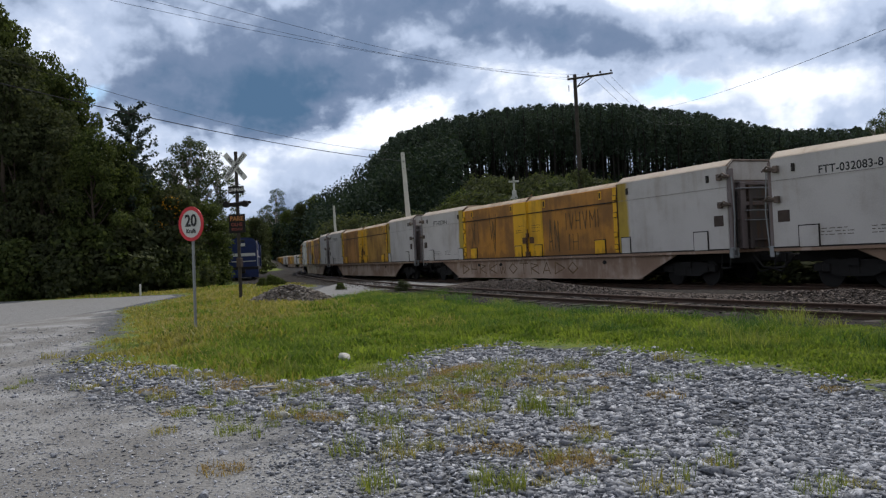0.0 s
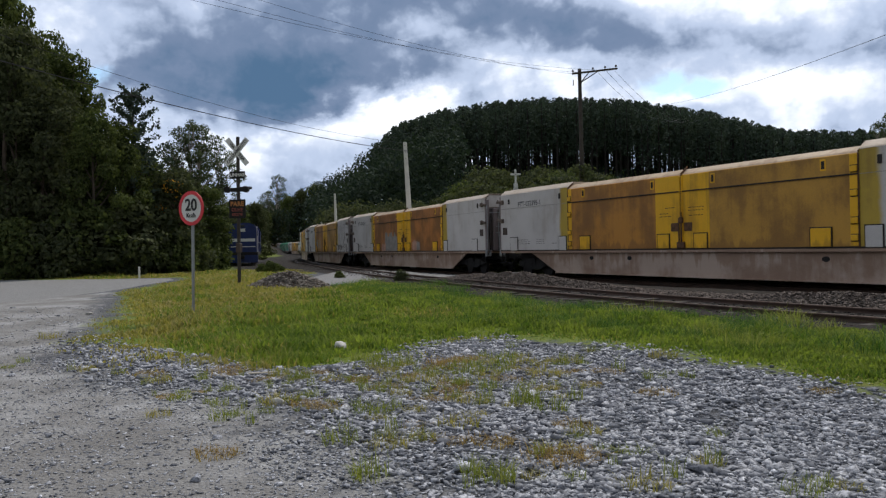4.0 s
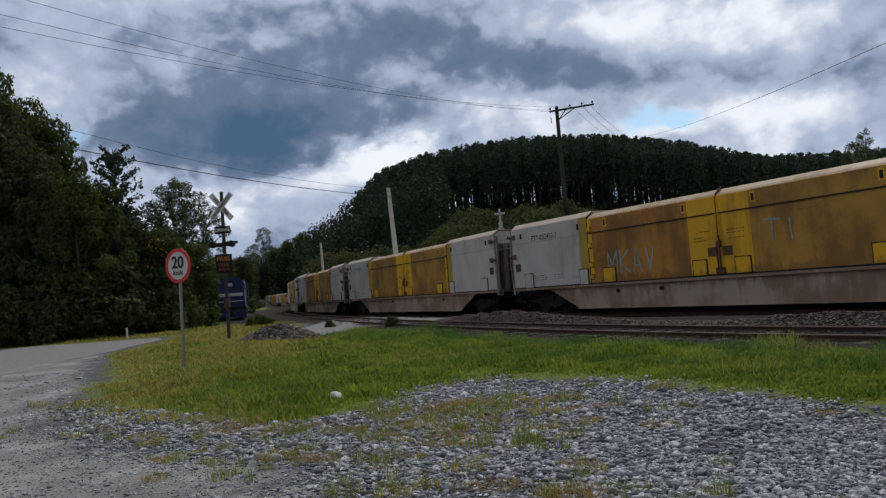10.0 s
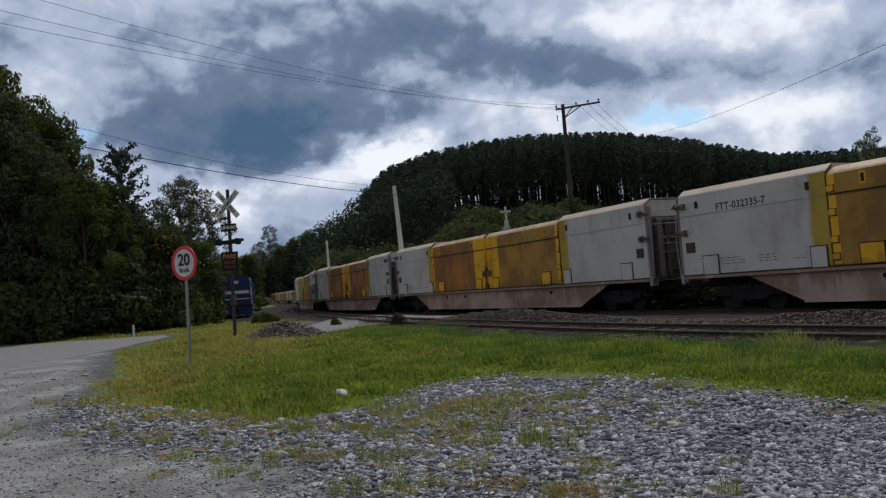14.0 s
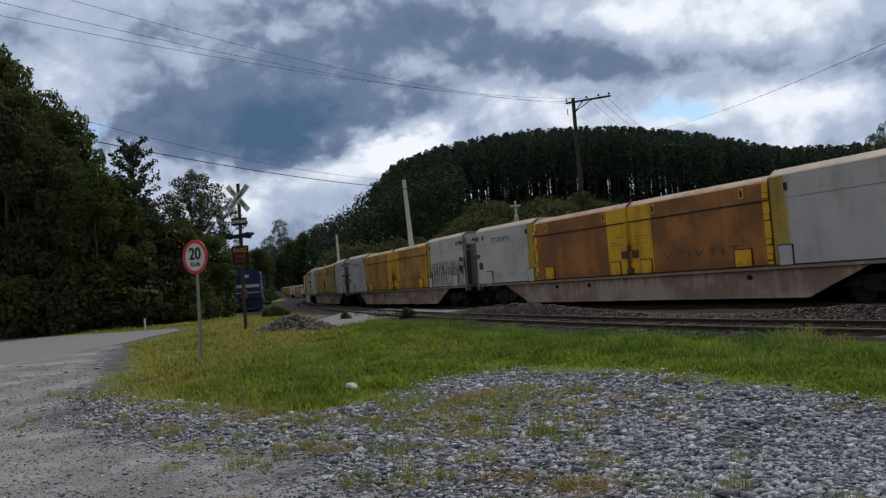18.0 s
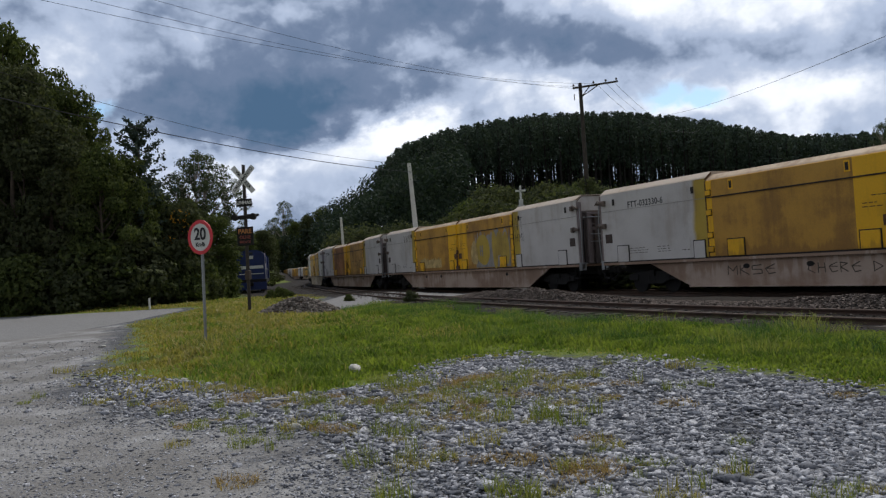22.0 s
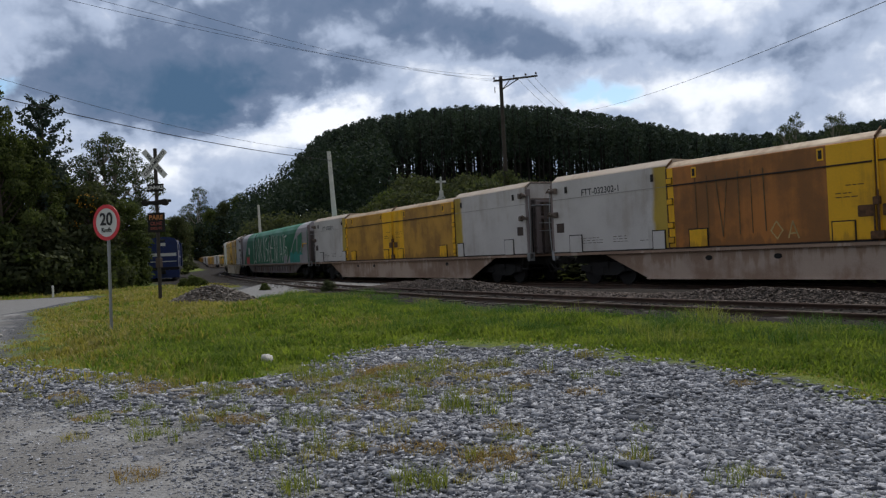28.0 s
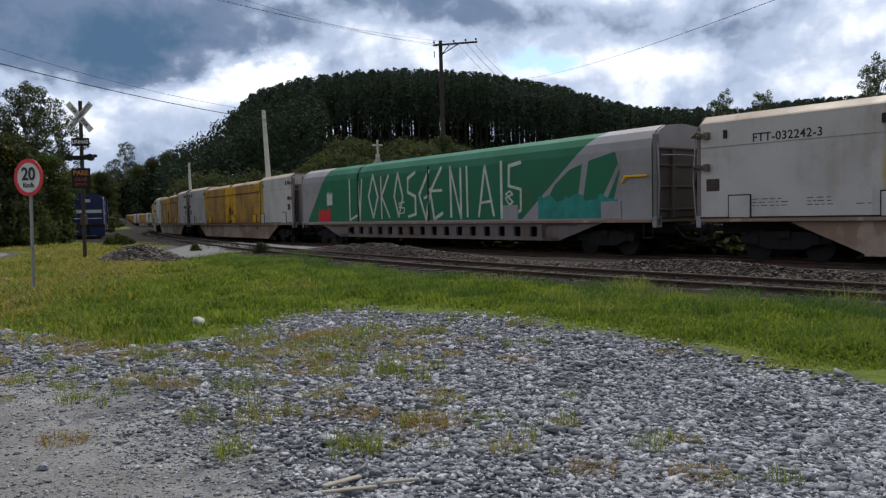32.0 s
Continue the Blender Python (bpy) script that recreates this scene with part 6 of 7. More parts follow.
# ---- signs, poles, wires ----
def disc(r0, r1, y0, y1, n=40):
    """A flat ring or disc standing in the x-z plane."""
    g = Geo()
    ang = [2 * math.pi * i / n for i in range(n)]
    if r0 <= 0:
        return g.prism([(math.cos(a) * r1, math.sin(a) * r1) for a in ang], y0, y1, "y")
    for y in (y0, y1):
        for r in (r0, r1):
            g.v += [(math.cos(a) * r, y, math.sin(a) * r) for a in ang]
    for i in range(n):
        j = (i + 1) % n
        g.f += [(i, j, n + j, n + i), (2 * n + i, 3 * n + i, 3 * n + j, 2 * n + j), (n + i, n + j, 3 * n + j, 3 * n + i), (i, 2 * n + i, 2 * n + j, j)]
    return g


def words(text, size, mat, parent, name, m, depth=0.002, wide=1.0):
    cu = bpy.data.curves.new("words", "FONT")
    cu.body, cu.size, cu.extrude, cu.align_x, cu.align_y, cu.offset = text, size, depth, "CENTER", "CENTER", size * 0.026
    ob = bpy.data.objects.new("words", cu)
    scene.collection.objects.link(ob)
    me = bpy.data.meshes.new_from_object(ob.evaluated_get(bpy.context.evaluated_depsgraph_get()))
    bpy.data.objects.remove(ob)
    bpy.data.curves.remove(cu)
    me.materials.clear()
    me.materials.append(mat)
    return part(name, me, None, parent, m=m @ pose(0, 0, 0, 90, 0, 0) @ Matrix.Diagonal((wide, 1, 1, 1)))


def speed_sign():
    t = thing("speed_sign", pose(-5.62, 17.05, place_z(-5.62, 17.05), 0, 1.2, -29), "round white speed limit sign with red rim on steel post", "road sign")
    part("post", Geo().tube([(0, 0.04, -0.4), (0, 0.04, 2.78)], 0.032, 12), M["galv"], t)
    plate = part("plate", disc(0, 0.375, -0.004, 0.004), M["signwhite"], t, m=pose(0, 0, 2.46))
    part("rim", disc(0.30, 0.378, -0.010, 0.006), M["signred"], plate)
    words("20", 0.36, M["ink"], plate, "numerals", pose(0, -0.012, 0.06), wide=1.0)
    words("Km/h", 0.13, M["ink"], plate, "lettering", pose(0, -0.012, -0.16))
    part("clamp", Geo().box(-0.06, 0.06, 0.005, 0.085, -0.03, 0.03, 0.005), M["galv"], plate)


def crossing_mast():
    x, y = -9.0, 33.4
    t = thing("crossing_signal", pose(x, y, place_z(x, y), 0, 0.6, -10), "level crossing mast with a white crossbuck and dark signal boards", "crossing signal")
    part("mast", Geo().tube([(0, 0.06, -0.4), (0, 0.06, 6.3)], 0.075, 12), M["timber"], t)
    for i, (ang, text) in enumerate(((-48, "CRUZAMENTO"), (50, "VIA FERREA"))):
        b = part("crossbuck_blade", Geo().box(-0.72, 0.72, -0.02 + 0.02 * i, -0.002 + 0.02 * i, -0.12, 0.12, 0.004), M["signwhite"], t, m=pose(0, -0.03, 5.66, 0, ang, 0))
        words(text, 0.19, M["ink"], b, "lettering", pose(0, -0.024 + 0.02 * i, 0))
    board = part("line_board", Geo().box(-0.36, 0.36, -0.05, -0.02, 4.50, 4.82, 0.01), M["black"], t, "black board")
    words("LINHAS", 0.20, M["signwhite"], board, "lettering", pose(0, -0.056, 4.66))
    hood = part("signal_head", Geo().box(-0.30, 0.30, -0.10, 0.02, 3.95, 4.12, 0.02).box(0.12, 0.62, -0.05, 0.10, 4.05, 4.16, 0.02), M["black"], t)
    for sx in (-0.42, 0.42):
        part("lamp", disc(0, 0.14, -0.18, -0.02, 20), M["black"], hood, m=pose(sx, 0, 4.04))
    stop = part("stop_board", Geo().box(-0.37, 0.37, -0.07, -0.02, 2.82, 3.62, 0.015), M["black"], t, "dark board with faded amber letters")
    words("PARE", 0.27, M["amber"], stop, "lettering", pose(0, -0.078, 3.42))
    words("OLHE", 0.20, M["dullred"], stop, "lettering", pose(0, -0.078, 3.17))
    words("ESCUTE", 0.14, M["dullred"], stop, "lettering", pose(0, -0.078, 2.97))
    part("control_box", Geo().box(-0.10, 0.10, -0.06, 0.20, 1.35, 1.75, 0.02), M["iron"], t)


M["amber"] = plain("amber_letters", (0.42, 0.17, 0.05), 0.6, vary=0.15)
M["dullred"] = plain("dull_red_letters", (0.22, 0.05, 0.035), 0.6, vary=0.15)
M["porcelain"] = plain("brown_porcelain", (0.05, 0.03, 0.025), 0.3, vary=0.2, bump=0)


def utility_pole():
    x, y, top = 9.08, 53.0, 13.35
    t = thing("utility_pole", pose(x, y, 0), "weathered timber power pole with a braced crossarm and insulators", "utility pole")
    part("pole", Geo().tube([(0, 0, -0.5), (0.03, 0, 6), (0, 0, top)], 0.19, 12, 0.12), M["timber"], t)
    arm = part("crossarm", Geo().box(-1.58, 1.58, -0.17, -0.06, -0.06, 0.06, 0.01), M["timber"], t, m=pose(1.0, 0, top - 0.20, 0, -6.5, 6))
    for i, ax in enumerate((-1.5, -1.05, -0.1, 0.75, 1.5)):
        part("insulator", Geo().tube([(ax, -0.11, 0.05), (ax, -0.11, 0.16)], 0.018, 6).tube([(ax, -0.11, 0.14), (ax, -0.11, 0.19), (ax, -0.11, 0.26)], 0.085, 8, 0.05), M["porcelain"], arm)
    for sx in (1.25, 0.65):
        part("brace", Geo().tube([(0.05, -0.12, top - 0.95), (sx, -0.12, top - 0.26 + 0.05 * sx)], 0.035, 6), M["timber"], t)
    part("earth_rod", Geo().tube([(-0.45, -0.1, top - 0.75), (-0.45, -0.1, top - 1.15)], 0.03, 6), M["porcelain"], t)
    rng = np.random.default_rng(15)
    pts, out = lobes_cloud(rng, [(0, 0, 6.5, 0.62, 0.62, 0.5), (0.1, 0, 5.6, 0.45, 0.45, 0.7)], 500)
    v, f = leaves(rng, pts, out, 0.20)
    part("creeper", fast_mesh("creeper", v, f, M["leafdark"]), None, t, "green creeper round the shaft")
    return top


def concrete_pole(x, y, h, lean, r, label):
    t = thing("concrete_pole", pose(x, y, place_z(x, y) - 0.2, 0, lean, 0), label, "utility pole", "concrete poles")
    q = r * 0.58
    ring = lambda a, z: [(-a, -a * 0.8, z), (a, -a * 0.8, z), (a, a * 0.8, z), (-a, a * 0.8, z)]  # noqa: E731
    g = Geo().poly(ring(r, 0) + ring(q, h), [(3, 2, 1, 0), (4, 5, 6, 7), (0, 1, 5, 4), (1, 2, 6, 5), (2, 3, 7, 6), (3, 0, 4, 7)])
    part("shaft", g, M["concrete"], t)
    for k in range(3):
        part("bolt", Geo().tube([(0, -r * 0.7, h - 0.3 - 0.5 * k), (0, -r * 0.7 - 0.08, h - 0.3 - 0.5 * k)], 0.03, 6), M["iron"], t)


def wire(a, b, sag, r, label="dark overhead power wire"):
    a, b = Vector(a), Vector(b)
    pts = [a.lerp(b, i / 24) - Vector((0, 0, sag * 4 * (i / 24) * (1 - i / 24))) for i in range(25)]
    tagged(new("power_wire", Geo().tube(pts, r, 5).mesh("power_wire", M["wire"])), label, "wire", "overhead wires")


def ray13(px, py, d):
    """A place d metres off towards a bearing and height seen from the yard, in a view tipped up 2.8 and leaning 4.5 degrees."""
    m = look((0, 0, 1.5), (0, math.cos(radians(2.8)), 1.5 + math.sin(radians(2.8))), -4.5)
    w = (m.to_3x3() @ Vector(((px - 784) / 1386.0, (441 - py) / 1386.0, -1))).normalized()
    return Vector((0, 0, 1.5)) + w * d


def wires():
    for (px, py, d), (qx, qy, e), sag in (((-160, -66, 26), (988, 193, 54.5), 0.75), ((-160, -20, 26), (1003, 190, 54.4), 0.75), ((-160, 8, 26), (1034, 184, 54.3), 0.75)):
        wire(ray13(px, py, d), ray13(qx, qy, e), sag, 0.007)
    wire(ray13(-220, 182, 34), ray13(706, 344, 60.5), 0.5, 0.022, "thick black overhead cable")
    wire(ray13(-220, 120, 36), ray13(702, 330, 60.8), 0.9, 0.010)
    for qx in (1028, 1046, 1062):
        wire(ray13(qx, 184, 54.2), ray13(qx + 150, 262, 120), 1.5, 0.011)
    wire(ray13(1150, 238, 110), ray13(1760, -10, 30), 0.6, 0.013)


def chapel():
    x, y = at_bearing(899, 109)
    z = place_z(x, y)
    p = ray13(899, 376, 110)
    t = thing("chapel_cross", pose(p.x, p.y, 0), "pale stone cross on the gable of a small chapel", "chapel")
    part("gable_wall", Geo().prism([(-1.6, z - 0.5), (1.6, z - 0.5), (1.6, p.z - 3.6), (0.25, p.z - 1.7), (-0.25, p.z - 1.7), (-1.6, p.z - 3.6)], -0.2, 0.2, "y"), M["concrete"], t)
    part("roof", Geo().prism([(-1.8, p.z - 3.7), (0, p.z - 1.75), (1.8, p.z - 3.7), (1.7, p.z - 3.85), (0, p.z - 2.0), (-1.7, p.z - 3.85)], 0.21, 4.0, "y"), M["timber"], t)
    part("plinth", Geo().box(-0.28, 0.28, -0.25, 0.25, p.z - 1.75, p.z - 1.1, 0.04), M["concrete"], t)
    part("cross", Geo().box(-0.13, 0.13, -0.12, 0.12, p.z - 1.15, p.z + 0.85, 0.03).box(-0.72, 0.72, -0.12, 0.12, p.z + 0.02, p.z + 0.28, 0.03), M["concrete"], t, "pale stone cross")


def locomotive():
    x, y = at_bearing(418, 77.5)
    t = thing("locomotive", pose(x, y, 0.0, 0, 0, 12.5), "dark blue diesel locomotive standing on the siding", "locomotive")
    part("frame", Geo().box(-1.45, 1.45, 0, 15.5, 1.05, 1.40, 0.04), M["black"], t)
    hood = part("hood", Geo().prism([(-1.35, 1.4), (1.35, 1.4), (1.35, 3.75), (1.1, 4.15), (0.5, 4.32), (-0.5, 4.32), (-1.1, 4.15), (-1.35, 3.75)], 0.55, 12.2, "y"), M["blue"], t, "dark blue enamel")
    cab = part("cab", Geo().prism([(-1.5, 1.4), (1.5, 1.4), (1.5, 3.8), (1.2, 4.3), (-1.2, 4.3), (-1.5, 3.8)], 12.2, 14.6, "y"), M["blue"], t)
    for z0, z1 in ((2.45, 2.75), (1.9, 1.98)):
        part("stripe", Geo().box(-1.2, 1.2, 0.53, 0.56, z0, z1), M["signwhite"], hood, "white stripe")
    part("number_board", Geo().box(-0.2, 0.25, 0.52, 0.56, 3.45, 3.75), M["signwhite"], hood)
    part("headlight", Geo().box(-0.22, 0.22, 0.45, 0.56, 3.9, 4.12, 0.03), M["glass"], hood)
    for yy in (3.4, 5.2, 7.0, 8.8):
        part("side_door", Geo().box(1.34, 1.37, yy, yy + 1.3, 1.7, 3.4), M["blue"], hood)
    flank = part("cab_side", Geo().box(1.34, 1.39, 0.7, 3.2, 2.35, 4.0, 0.02), M["grey"], hood, "pale grey cab side")
    part("side_window", Geo().box(1.38, 1.41, 1.2, 2.3, 3.0, 3.65, 0.01), M["glass"], flank, "dark window")
    part("underframe_box", Geo().box(1.0, 1.42, 1.0, 4.5, 0.75, 1.35, 0.03), M["black"], t)
    part("pilot", Geo().prism([(-1.45, 0.35), (1.45, 0.35), (1.45, 1.1), (-1.45, 1.1)], -0.15, 0.1, "y"), M["blue"], t)
    for sx in (-1.42, 1.42):
        part("handrail", Geo().tube([(sx, 0.1, 1.4), (sx, 0.1, 2.4), (sx, 11.5, 2.4)], 0.03), M["signwhite"], t)
    part("coupler", Geo().box(-0.2, 0.2, -0.8, 0, 0.75, 1.1, 0.04), M["black"], t)
    for yy in (2.8, 12.4):
        b = part("bogie", Geo().box(-1.2, 1.2, yy - 1.8, yy + 1.8, 0.45, 0.95, 0.05), M["black"], t)
        for dy in (-1.3, 0.0, 1.3):
            for sx in (-0.85, 0.85):
                part("wheel", wheel_geo(0.5), M["iron"], b, m=pose(sx, yy + dy, 0.66, 0, 0, 90))


def marker_posts():
    for px, py, d, h in ((240, 557, 52, 0.9),):
        p = ray13(px, py, d)
        t = thing("marker_post", pose(p.x, p.y, place_z(p.x, p.y)), "short pale wooden marker post on the road verge", "post")
        part("shaft", Geo().box(-0.05, 0.05, -0.05, 0.05, -0.3, 0.7, 0.01), M["concrete"], t)


# ---- stones ----
def stone_shape(seed, n=1):
    """A rough low stone: a cube-sphere of 8 or 26 points knocked about."""
    rng = np.random.default_rng(seed)
    bm = bmesh.new()
    if n > 1:
        bmesh.ops.create_icosphere(bm, subdivisions=n, radius=0.5)
        wide = rng.uniform(0.6, 1.15, (len(bm.verts), 1)) * (1.0, rng.uniform(0.6, 0.9), rng.uniform(0.45, 0.75))
    else:
        # a broken chip: the hull of a few points, sharp edged and flat
        for p in rng.uniform(-0.66, 0.66, (8, 3)):
            bm.verts.new(p)
        bmesh.ops.convex_hull(bm, input=bm.verts)
        bmesh.ops.delete(bm, geom=[p for p in bm.verts if not p.link_faces], context="VERTS")
        bmesh.ops.triangulate(bm, faces=bm.faces)
        bm.verts.index_update()
        bm.verts.ensure_lookup_table()
        wide = np.array([[1.0, rng.uniform(0.55, 0.95), rng.uniform(0.26, 0.46)]])
    v = np.array([p.co[:] for p in bm.verts]) * wide
    f = np.array([[p.index for p in q.verts] for q in bm.faces])
    bm.free()
    return v, f


def stone_field(name, places, sizes, mat, label, category, seed=1, detail=1, parent=None):
    rng = np.random.default_rng(seed)
    V, F, o = [], [], 0
    for k in range(10):
        tv, tf = stone_shape(seed * 10 + k, detail)
        pick = np.arange(k, len(places), 10)
        v, f = spread(tv, tf, places[pick], sizes[pick], rng.uniform(0, 6.28, len(pick)), rng.uniform(-0.5, 0.5, len(pick)))
        V.append(v), F.append(f + o)
        o += len(v)
    me = fast_mesh(name, np.concatenate(V), np.concatenate(F), mat)
    if parent:
        return part(name, me, None, parent)
    return tagged(new(name, me), label, category, kind="stuff")


def stone_mat(name, lo, hi):
    m, k = material(name, 0.9, spec=0.25)
    n = k.noise(k.pos, 45, 4)
    c = k.mix(k.isl, col(*lo), col(*hi))
    set_in(k, Base_Color=k.mix(k.ramp(n, 0.35, 0.75), c, col(*(x * 0.55 for x in lo))), Normal=k.bump(n, 0.3, 0.01))
    return m


M["gravel"] = stone_mat("grey_crushed_stone", (0.115, 0.123, 0.146), (0.57, 0.585, 0.635))
M["ballast"] = stone_mat("brown_ballast", (0.040, 0.032, 0.028), (0.225, 0.185, 0.165))
# darker than the heaped ballast, for stones in the track beds
M["darkballast"] = stone_mat("oily_ballast", (0.022, 0.018, 0.016), (0.085, 0.070, 0.062))
M["rubble"] = stone_mat("brown_grey_rubble", (0.12, 0.10, 0.09), (0.36, 0.33, 0.30))
M["paleledge"] = stone_mat("white_stone", (0.46, 0.45, 0.42), (0.58, 0.57, 0.54))


def gravel():
    rng = np.random.default_rng(2)
    n = 200000
    d = 2.6 * (15 / 2.6) ** rng.uniform(0, 1, n)
    b = rng.uniform(-0.66, 1.0, n)
    x, y = b * d, d
    g, s = inside(x, y, GRASS_RING), inside(x, y, DIRT_RING)
    wob = soft_noise(x, y, 1.1, 2) * 0.8
    weight = np.clip(0.45 - (s + wob) / 1.3, 0.06, 1) * np.clip(0.9 - 0.55 * crisp(x) - (g - fringe(x, y) + 0.7 * wob) / 1.0, 0, 1)
    bare = np.clip(1.2 + 1.2 * soft_noise(x, y, 0.7, 9), 0.25, 1)
    weight = weight * (x < np.interp(y, SID[:, 1], SID[:, 0]) - 2.4)
    keep = rng.uniform(0, 1, n) < weight * bare * np.clip(d / 5.0, 0.4, 1)
    x, y, d, s = x[keep], y[keep], d[keep], s[keep]
    size = np.clip(0.9 - s, 0.55, 1) * rng.lognormal(-3.18, 0.38, len(x)) * np.clip(0.75 + d / 24, 0.8, 1.5)
    stone_field("gravel", np.stack([x, y, ground_z(x, y) + 0.1 * size], 1), size, M["gravel"], "loose grey crushed stone covering the yard", "gravel", 3)


def pebbles():
    """Fine grit and chips pressed into the bare dirt."""
    rng = np.random.default_rng(22)
    n = 85000
    d = 2.6 * (22 / 2.6) ** rng.uniform(0, 1, n)
    x, y = rng.uniform(-0.68, 0.25, n) * d, d
    s, g = inside(x, y, DIRT_RING), inside(x, y, GRASS_RING)
    keep = (s > -0.5) & (g < 0.1) & (rng.uniform(0, 1, n) < np.clip(0.45 + 0.5 * soft_noise(x, y, 0.9, 13), 0.05, 1))
    x, y, d = x[keep], y[keep], d[keep]
    size = rng.lognormal(-4.25, 0.45, len(x)) * np.clip(0.7 + d / 16, 0.8, 1.9)
    stone_field("grit", np.stack([x, y, ground_z(x, y) + 0.05 * size], 1), size, M["gravel"], "fine grey grit pressed into the bare dirt", "gravel", 7)


def heaps():
    """Ballast heaped between the tracks, and along the shoulder of the main line."""
    rng = np.random.default_rng(7)
    crest = np.array([(-0.2, 38.0, 0.05), (1.3, 34.6, 0.32), (2.7, 31.4, 0.52), (4.4, 27.0, 0.30), (5.9, 23.5, 0.07), (7.1, 21.0, 0.05), (8.4, 18.4, 0.27), (9.3, 16.6, 0.34), (10.2, 14.6, 0.22), (11.6, 11.9, 0.28), (15.2, 5.0, 0.20)])
    q = np.cumsum(np.r_[0, np.hypot(*np.diff(crest[:, :2], axis=0).T)])
    n = 27000
    s, lat = rng.uniform(0, q[-1], n), rng.uniform(-1.15, 1.15, n)
    h = np.interp(s, q, crest[:, 2])
    x, y = np.interp(s, q, crest[:, 0]) + lat * 0.92, np.interp(s, q, crest[:, 1]) + lat * 0.4
    z = h * np.clip(1 - np.abs(lat) / 1.12, 0, 1) ** 0.8 * (0.85 + 0.25 * soft_noise(x, y, 0.6))
    stone_field("ballast_heap", np.stack([x, y, ground_z(x, y) + z], 1), rng.uniform(0.05, 0.105, n), M["ballast"], "brown grey ballast heaped between the two tracks", "ballast", 4)
    # the core under the stones
    S, L = np.arange(0, q[-1], 0.5), np.linspace(-1.15, 1.15, 9)
    X = np.interp(S, q, crest[:, 0])[:, None] + L[None] * 0.92
    Y = np.interp(S, q, crest[:, 1])[:, None] + L[None] * 0.4
    Z = ground_z(X, Y) - 0.11 + np.interp(S, q, crest[:, 2])[:, None] * np.clip(1 - np.abs(L) / 1.12, 0, 1)[None] ** 0.8
    k = len(L)
    i = np.arange(len(S) * k).reshape(len(S), k)
    f = np.stack([i[:-1, :-1], i[1:, :-1], i[1:, 1:], i[:-1, 1:]], -1).reshape(-1, 4)
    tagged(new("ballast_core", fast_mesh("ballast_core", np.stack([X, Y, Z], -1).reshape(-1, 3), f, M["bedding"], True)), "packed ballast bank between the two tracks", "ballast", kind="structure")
    # loose stones in the track beds
    t = rng.integers(0, len(SID) - 30, 9000)
    p = SID[t] + rng.normal(0, 0.85, (9000, 2))
    q = np.stack(on_line(rng.uniform(-40, 70, 9000)), 1) + rng.normal(0, 1.0, (9000, 2))
    p = np.concatenate([p, q])
    stone_field("track_ballast", np.c_[p, ground_z(p[:, 0], p[:, 1]) + 0.01], rng.uniform(0.05, 0.11, len(p)), M["darkballast"], "brown ballast between and beside the rails", "ballast", 5)


def rubble_pile():
    rng = np.random.default_rng(11)
    t = thing("rubble_pile", pose(-6.55, 31.8, 0.0), "pile of grey brown broken stone beside the crossing road", "stone pile", kind="stuff")
    n = 3000
    r, a = 1.75 * np.sqrt(rng.uniform(0, 1, n)), rng.uniform(0, 6.28, n)
    x, y = r * np.cos(a), r * np.sin(a) * 0.8
    z = 0.66 * np.clip(1 - (r / 1.75) ** 1.4, 0, 1) * rng.uniform(0.75, 1.02, n)
    stone_field("rubble", np.stack([x, y, z], 1), rng.uniform(0.08, 0.20, n), M["rubble"], "", "", 6, 1, t)
    ring = [(math.cos(q) * u, math.sin(q) * u * 0.8, v) for u, v in ((1.75, -0.1), (1.1, 0.22), (0.5, 0.45)) for q in (2 * math.pi * i / 16 for i in range(16))]
    faces = [(16 * r + i, 16 * r + (i + 1) % 16, 16 * r + 16 + (i + 1) % 16, 16 * r + 16 + i) for r in range(2) for i in range(16)] + [tuple(range(32, 48))]
    part("earth_core", Geo().poly(ring, faces), M["soil"], t)


M["soil"] = plain("red_brown_earth", (0.17, 0.095, 0.055), 0.95, vary=0.3, scale=2)
M["plank"] = plain("bleached_plank", (0.36, 0.325, 0.265), 0.85, vary=0.2, scale=4, grain=30)


def single_stone(x, y, size, seed, label):
    v, f = stone_shape(seed, 2)
    ob = tagged(new("stone", fast_mesh("stone", v * np.array(size), f, M["paleledge"])), label, "stone", "pale stones")
    ob.matrix_basis = pose(x, y, place_z(x, y) + size[2] * 0.18, 0, 0, seed * 40)


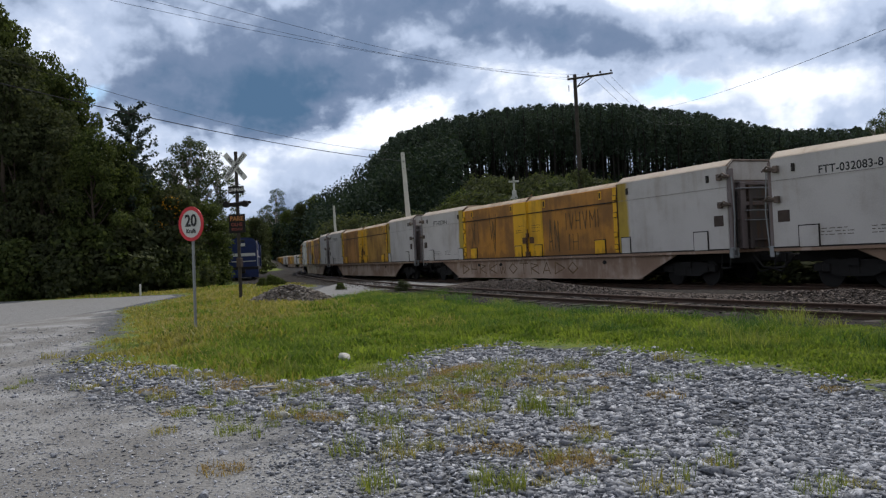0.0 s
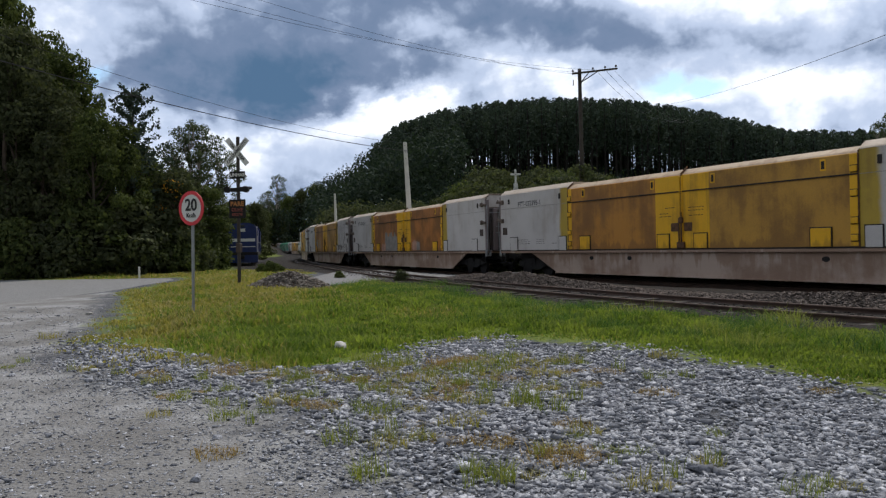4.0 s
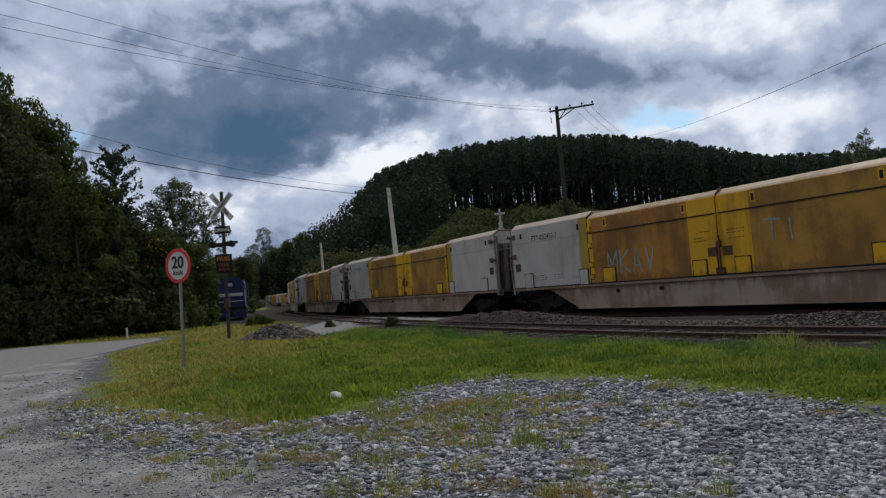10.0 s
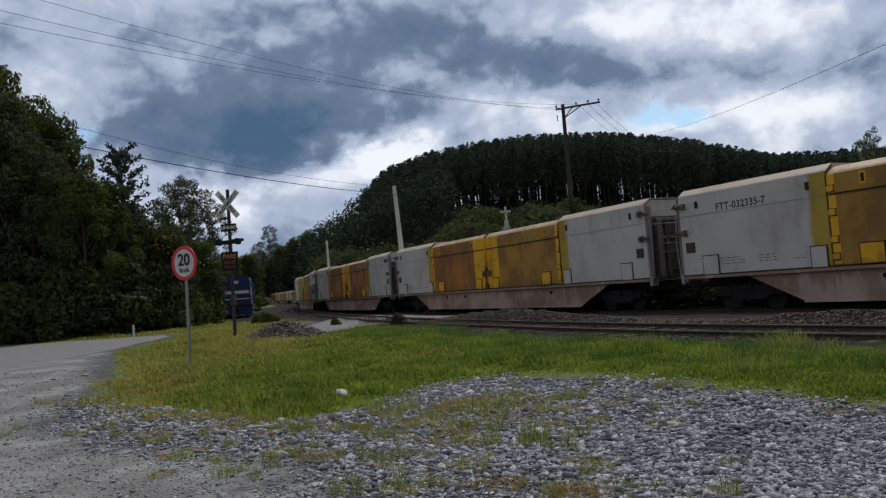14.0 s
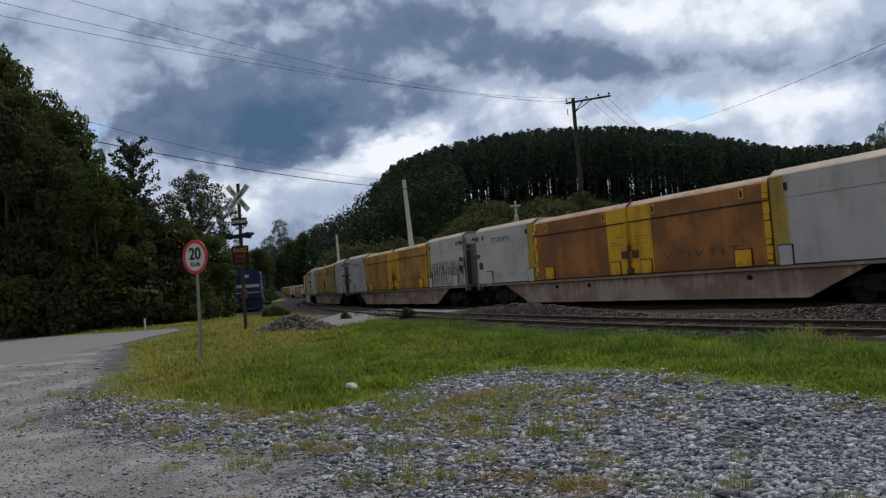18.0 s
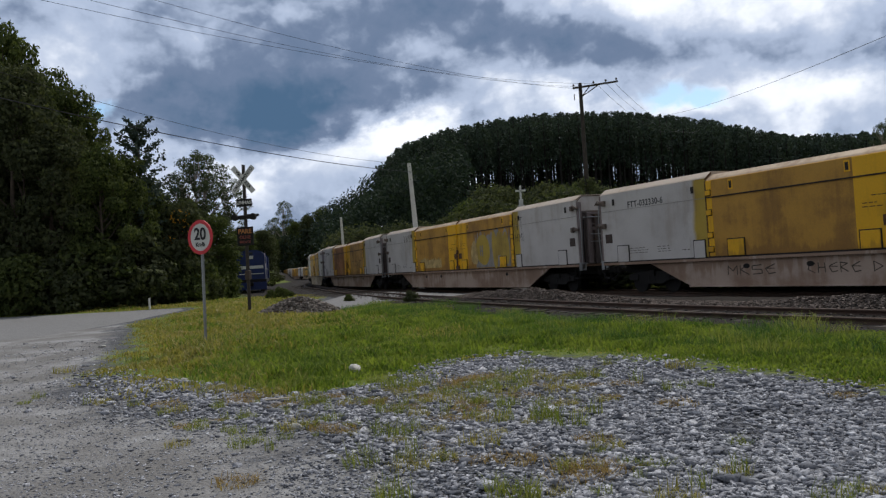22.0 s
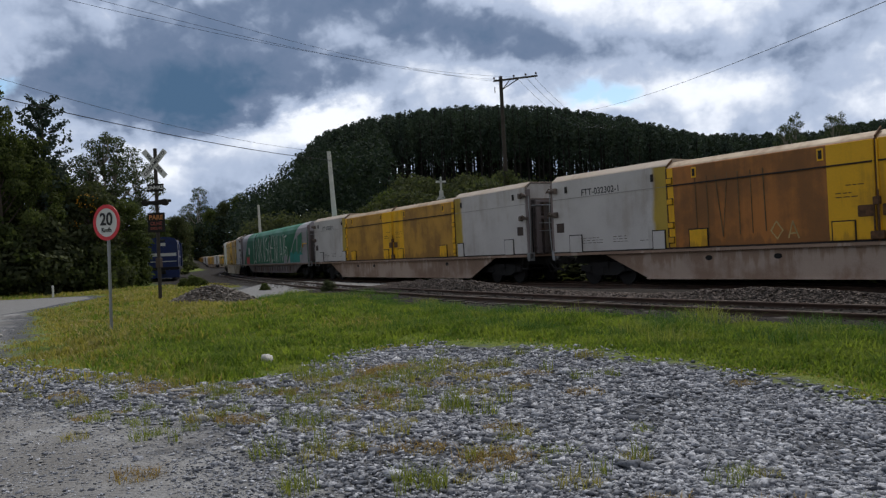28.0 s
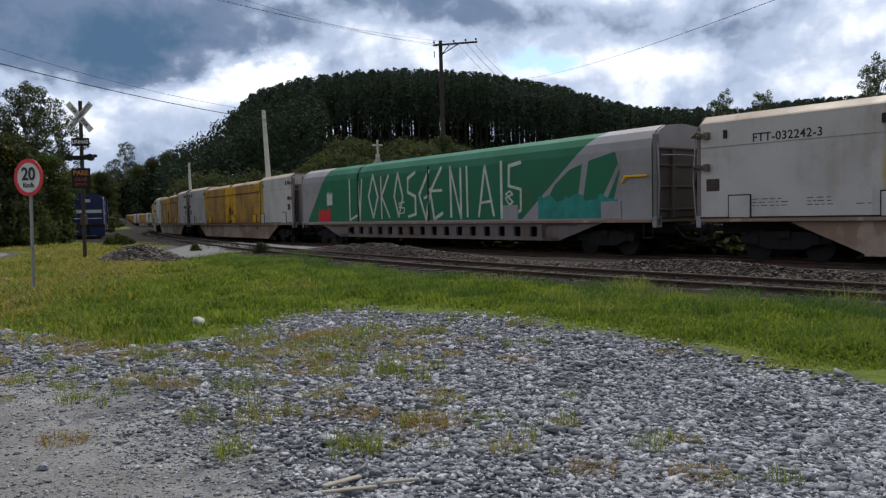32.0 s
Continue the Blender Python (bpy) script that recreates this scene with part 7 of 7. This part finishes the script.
def loose_things():
    single_stone(-1.64, 11.7, (0.30, 0.25, 0.26), 3, "rounded pale boulder in the grass edge")
    single_stone(-1.60, 7.32, (0.17, 0.14, 0.16), 4, "small white stone among weeds")
    single_stone(-8.9, 19.3, (0.22, 0.18, 0.12), 5, "flat pale stone on the road verge")
    single_stone(-4.2, 11.7, (0.16, 0.12, 0.10), 6, "small pale stone at the grass edge")
    for (x0, y0), (x1, y1), w in (((0.05, 4.18), (0.26, 4.34), 0.040), ((0.04, 4.09), (0.34, 4.16), 0.026), ((0.36, 4.17), (0.58, 4.22), 0.022), ((-2.35, 9.15), (-2.05, 9.35), 0.04)):
        d = math.hypot(x1 - x0, y1 - y0)
        ob = tagged(new("timber_offcut", Geo().box(-d / 2, d / 2, -w / 2, w / 2, 0, 0.014, 0.004).mesh("timber_offcut", M["plank"])), "bleached splintered plank offcut lying on gravel", "plank", "plank offcuts")
        ob.matrix_basis = pose((x0 + x1) / 2, (y0 + y1) / 2, place_z((x0 + x1) / 2, (y0 + y1) / 2) + 0.035, 2, 3, math.degrees(math.atan2(y1 - y0, x1 - x0)))


speed_sign()
crossing_mast()
utility_pole()
concrete_pole(-2.85, 61.4, 10.2, -2.4, 0.24, "pale leaning concrete pole behind the train")
concrete_pole(-15.55, 108.6, 9.4, -1.0, 0.22, "pale concrete pole far along the line")
concrete_pole(-25.0, 154.0, 8.0, -0.5, 0.22, "distant pale concrete pole")
wires()
chapel()
locomotive()
marker_posts()
gravel()
pebbles()
heaps()
rubble_pile()
loose_things()


# ---- movement ----
def wagon_pose(s):
    (x0, y0), (x1, y1) = on_line(s - 10.6), on_line(s + 10.6)
    return pose(0.5 * (x0 + x1), 0.5 * (y0 + y1), 0, 0, 0, math.degrees(math.atan2(y1 - y0, x1 - x0)))


def motions():
    times = [i * 0.5 for i in range(65)]
    for j, w in WAGONS.items():
        rows = []
        for t in times:
            run = np.interp(t, *zip(*TRAVEL))
            rows.append((t, wagon_pose(FIRST + PITCH * (j + 0.5) - run)))
        walk(w, rows)


motions()
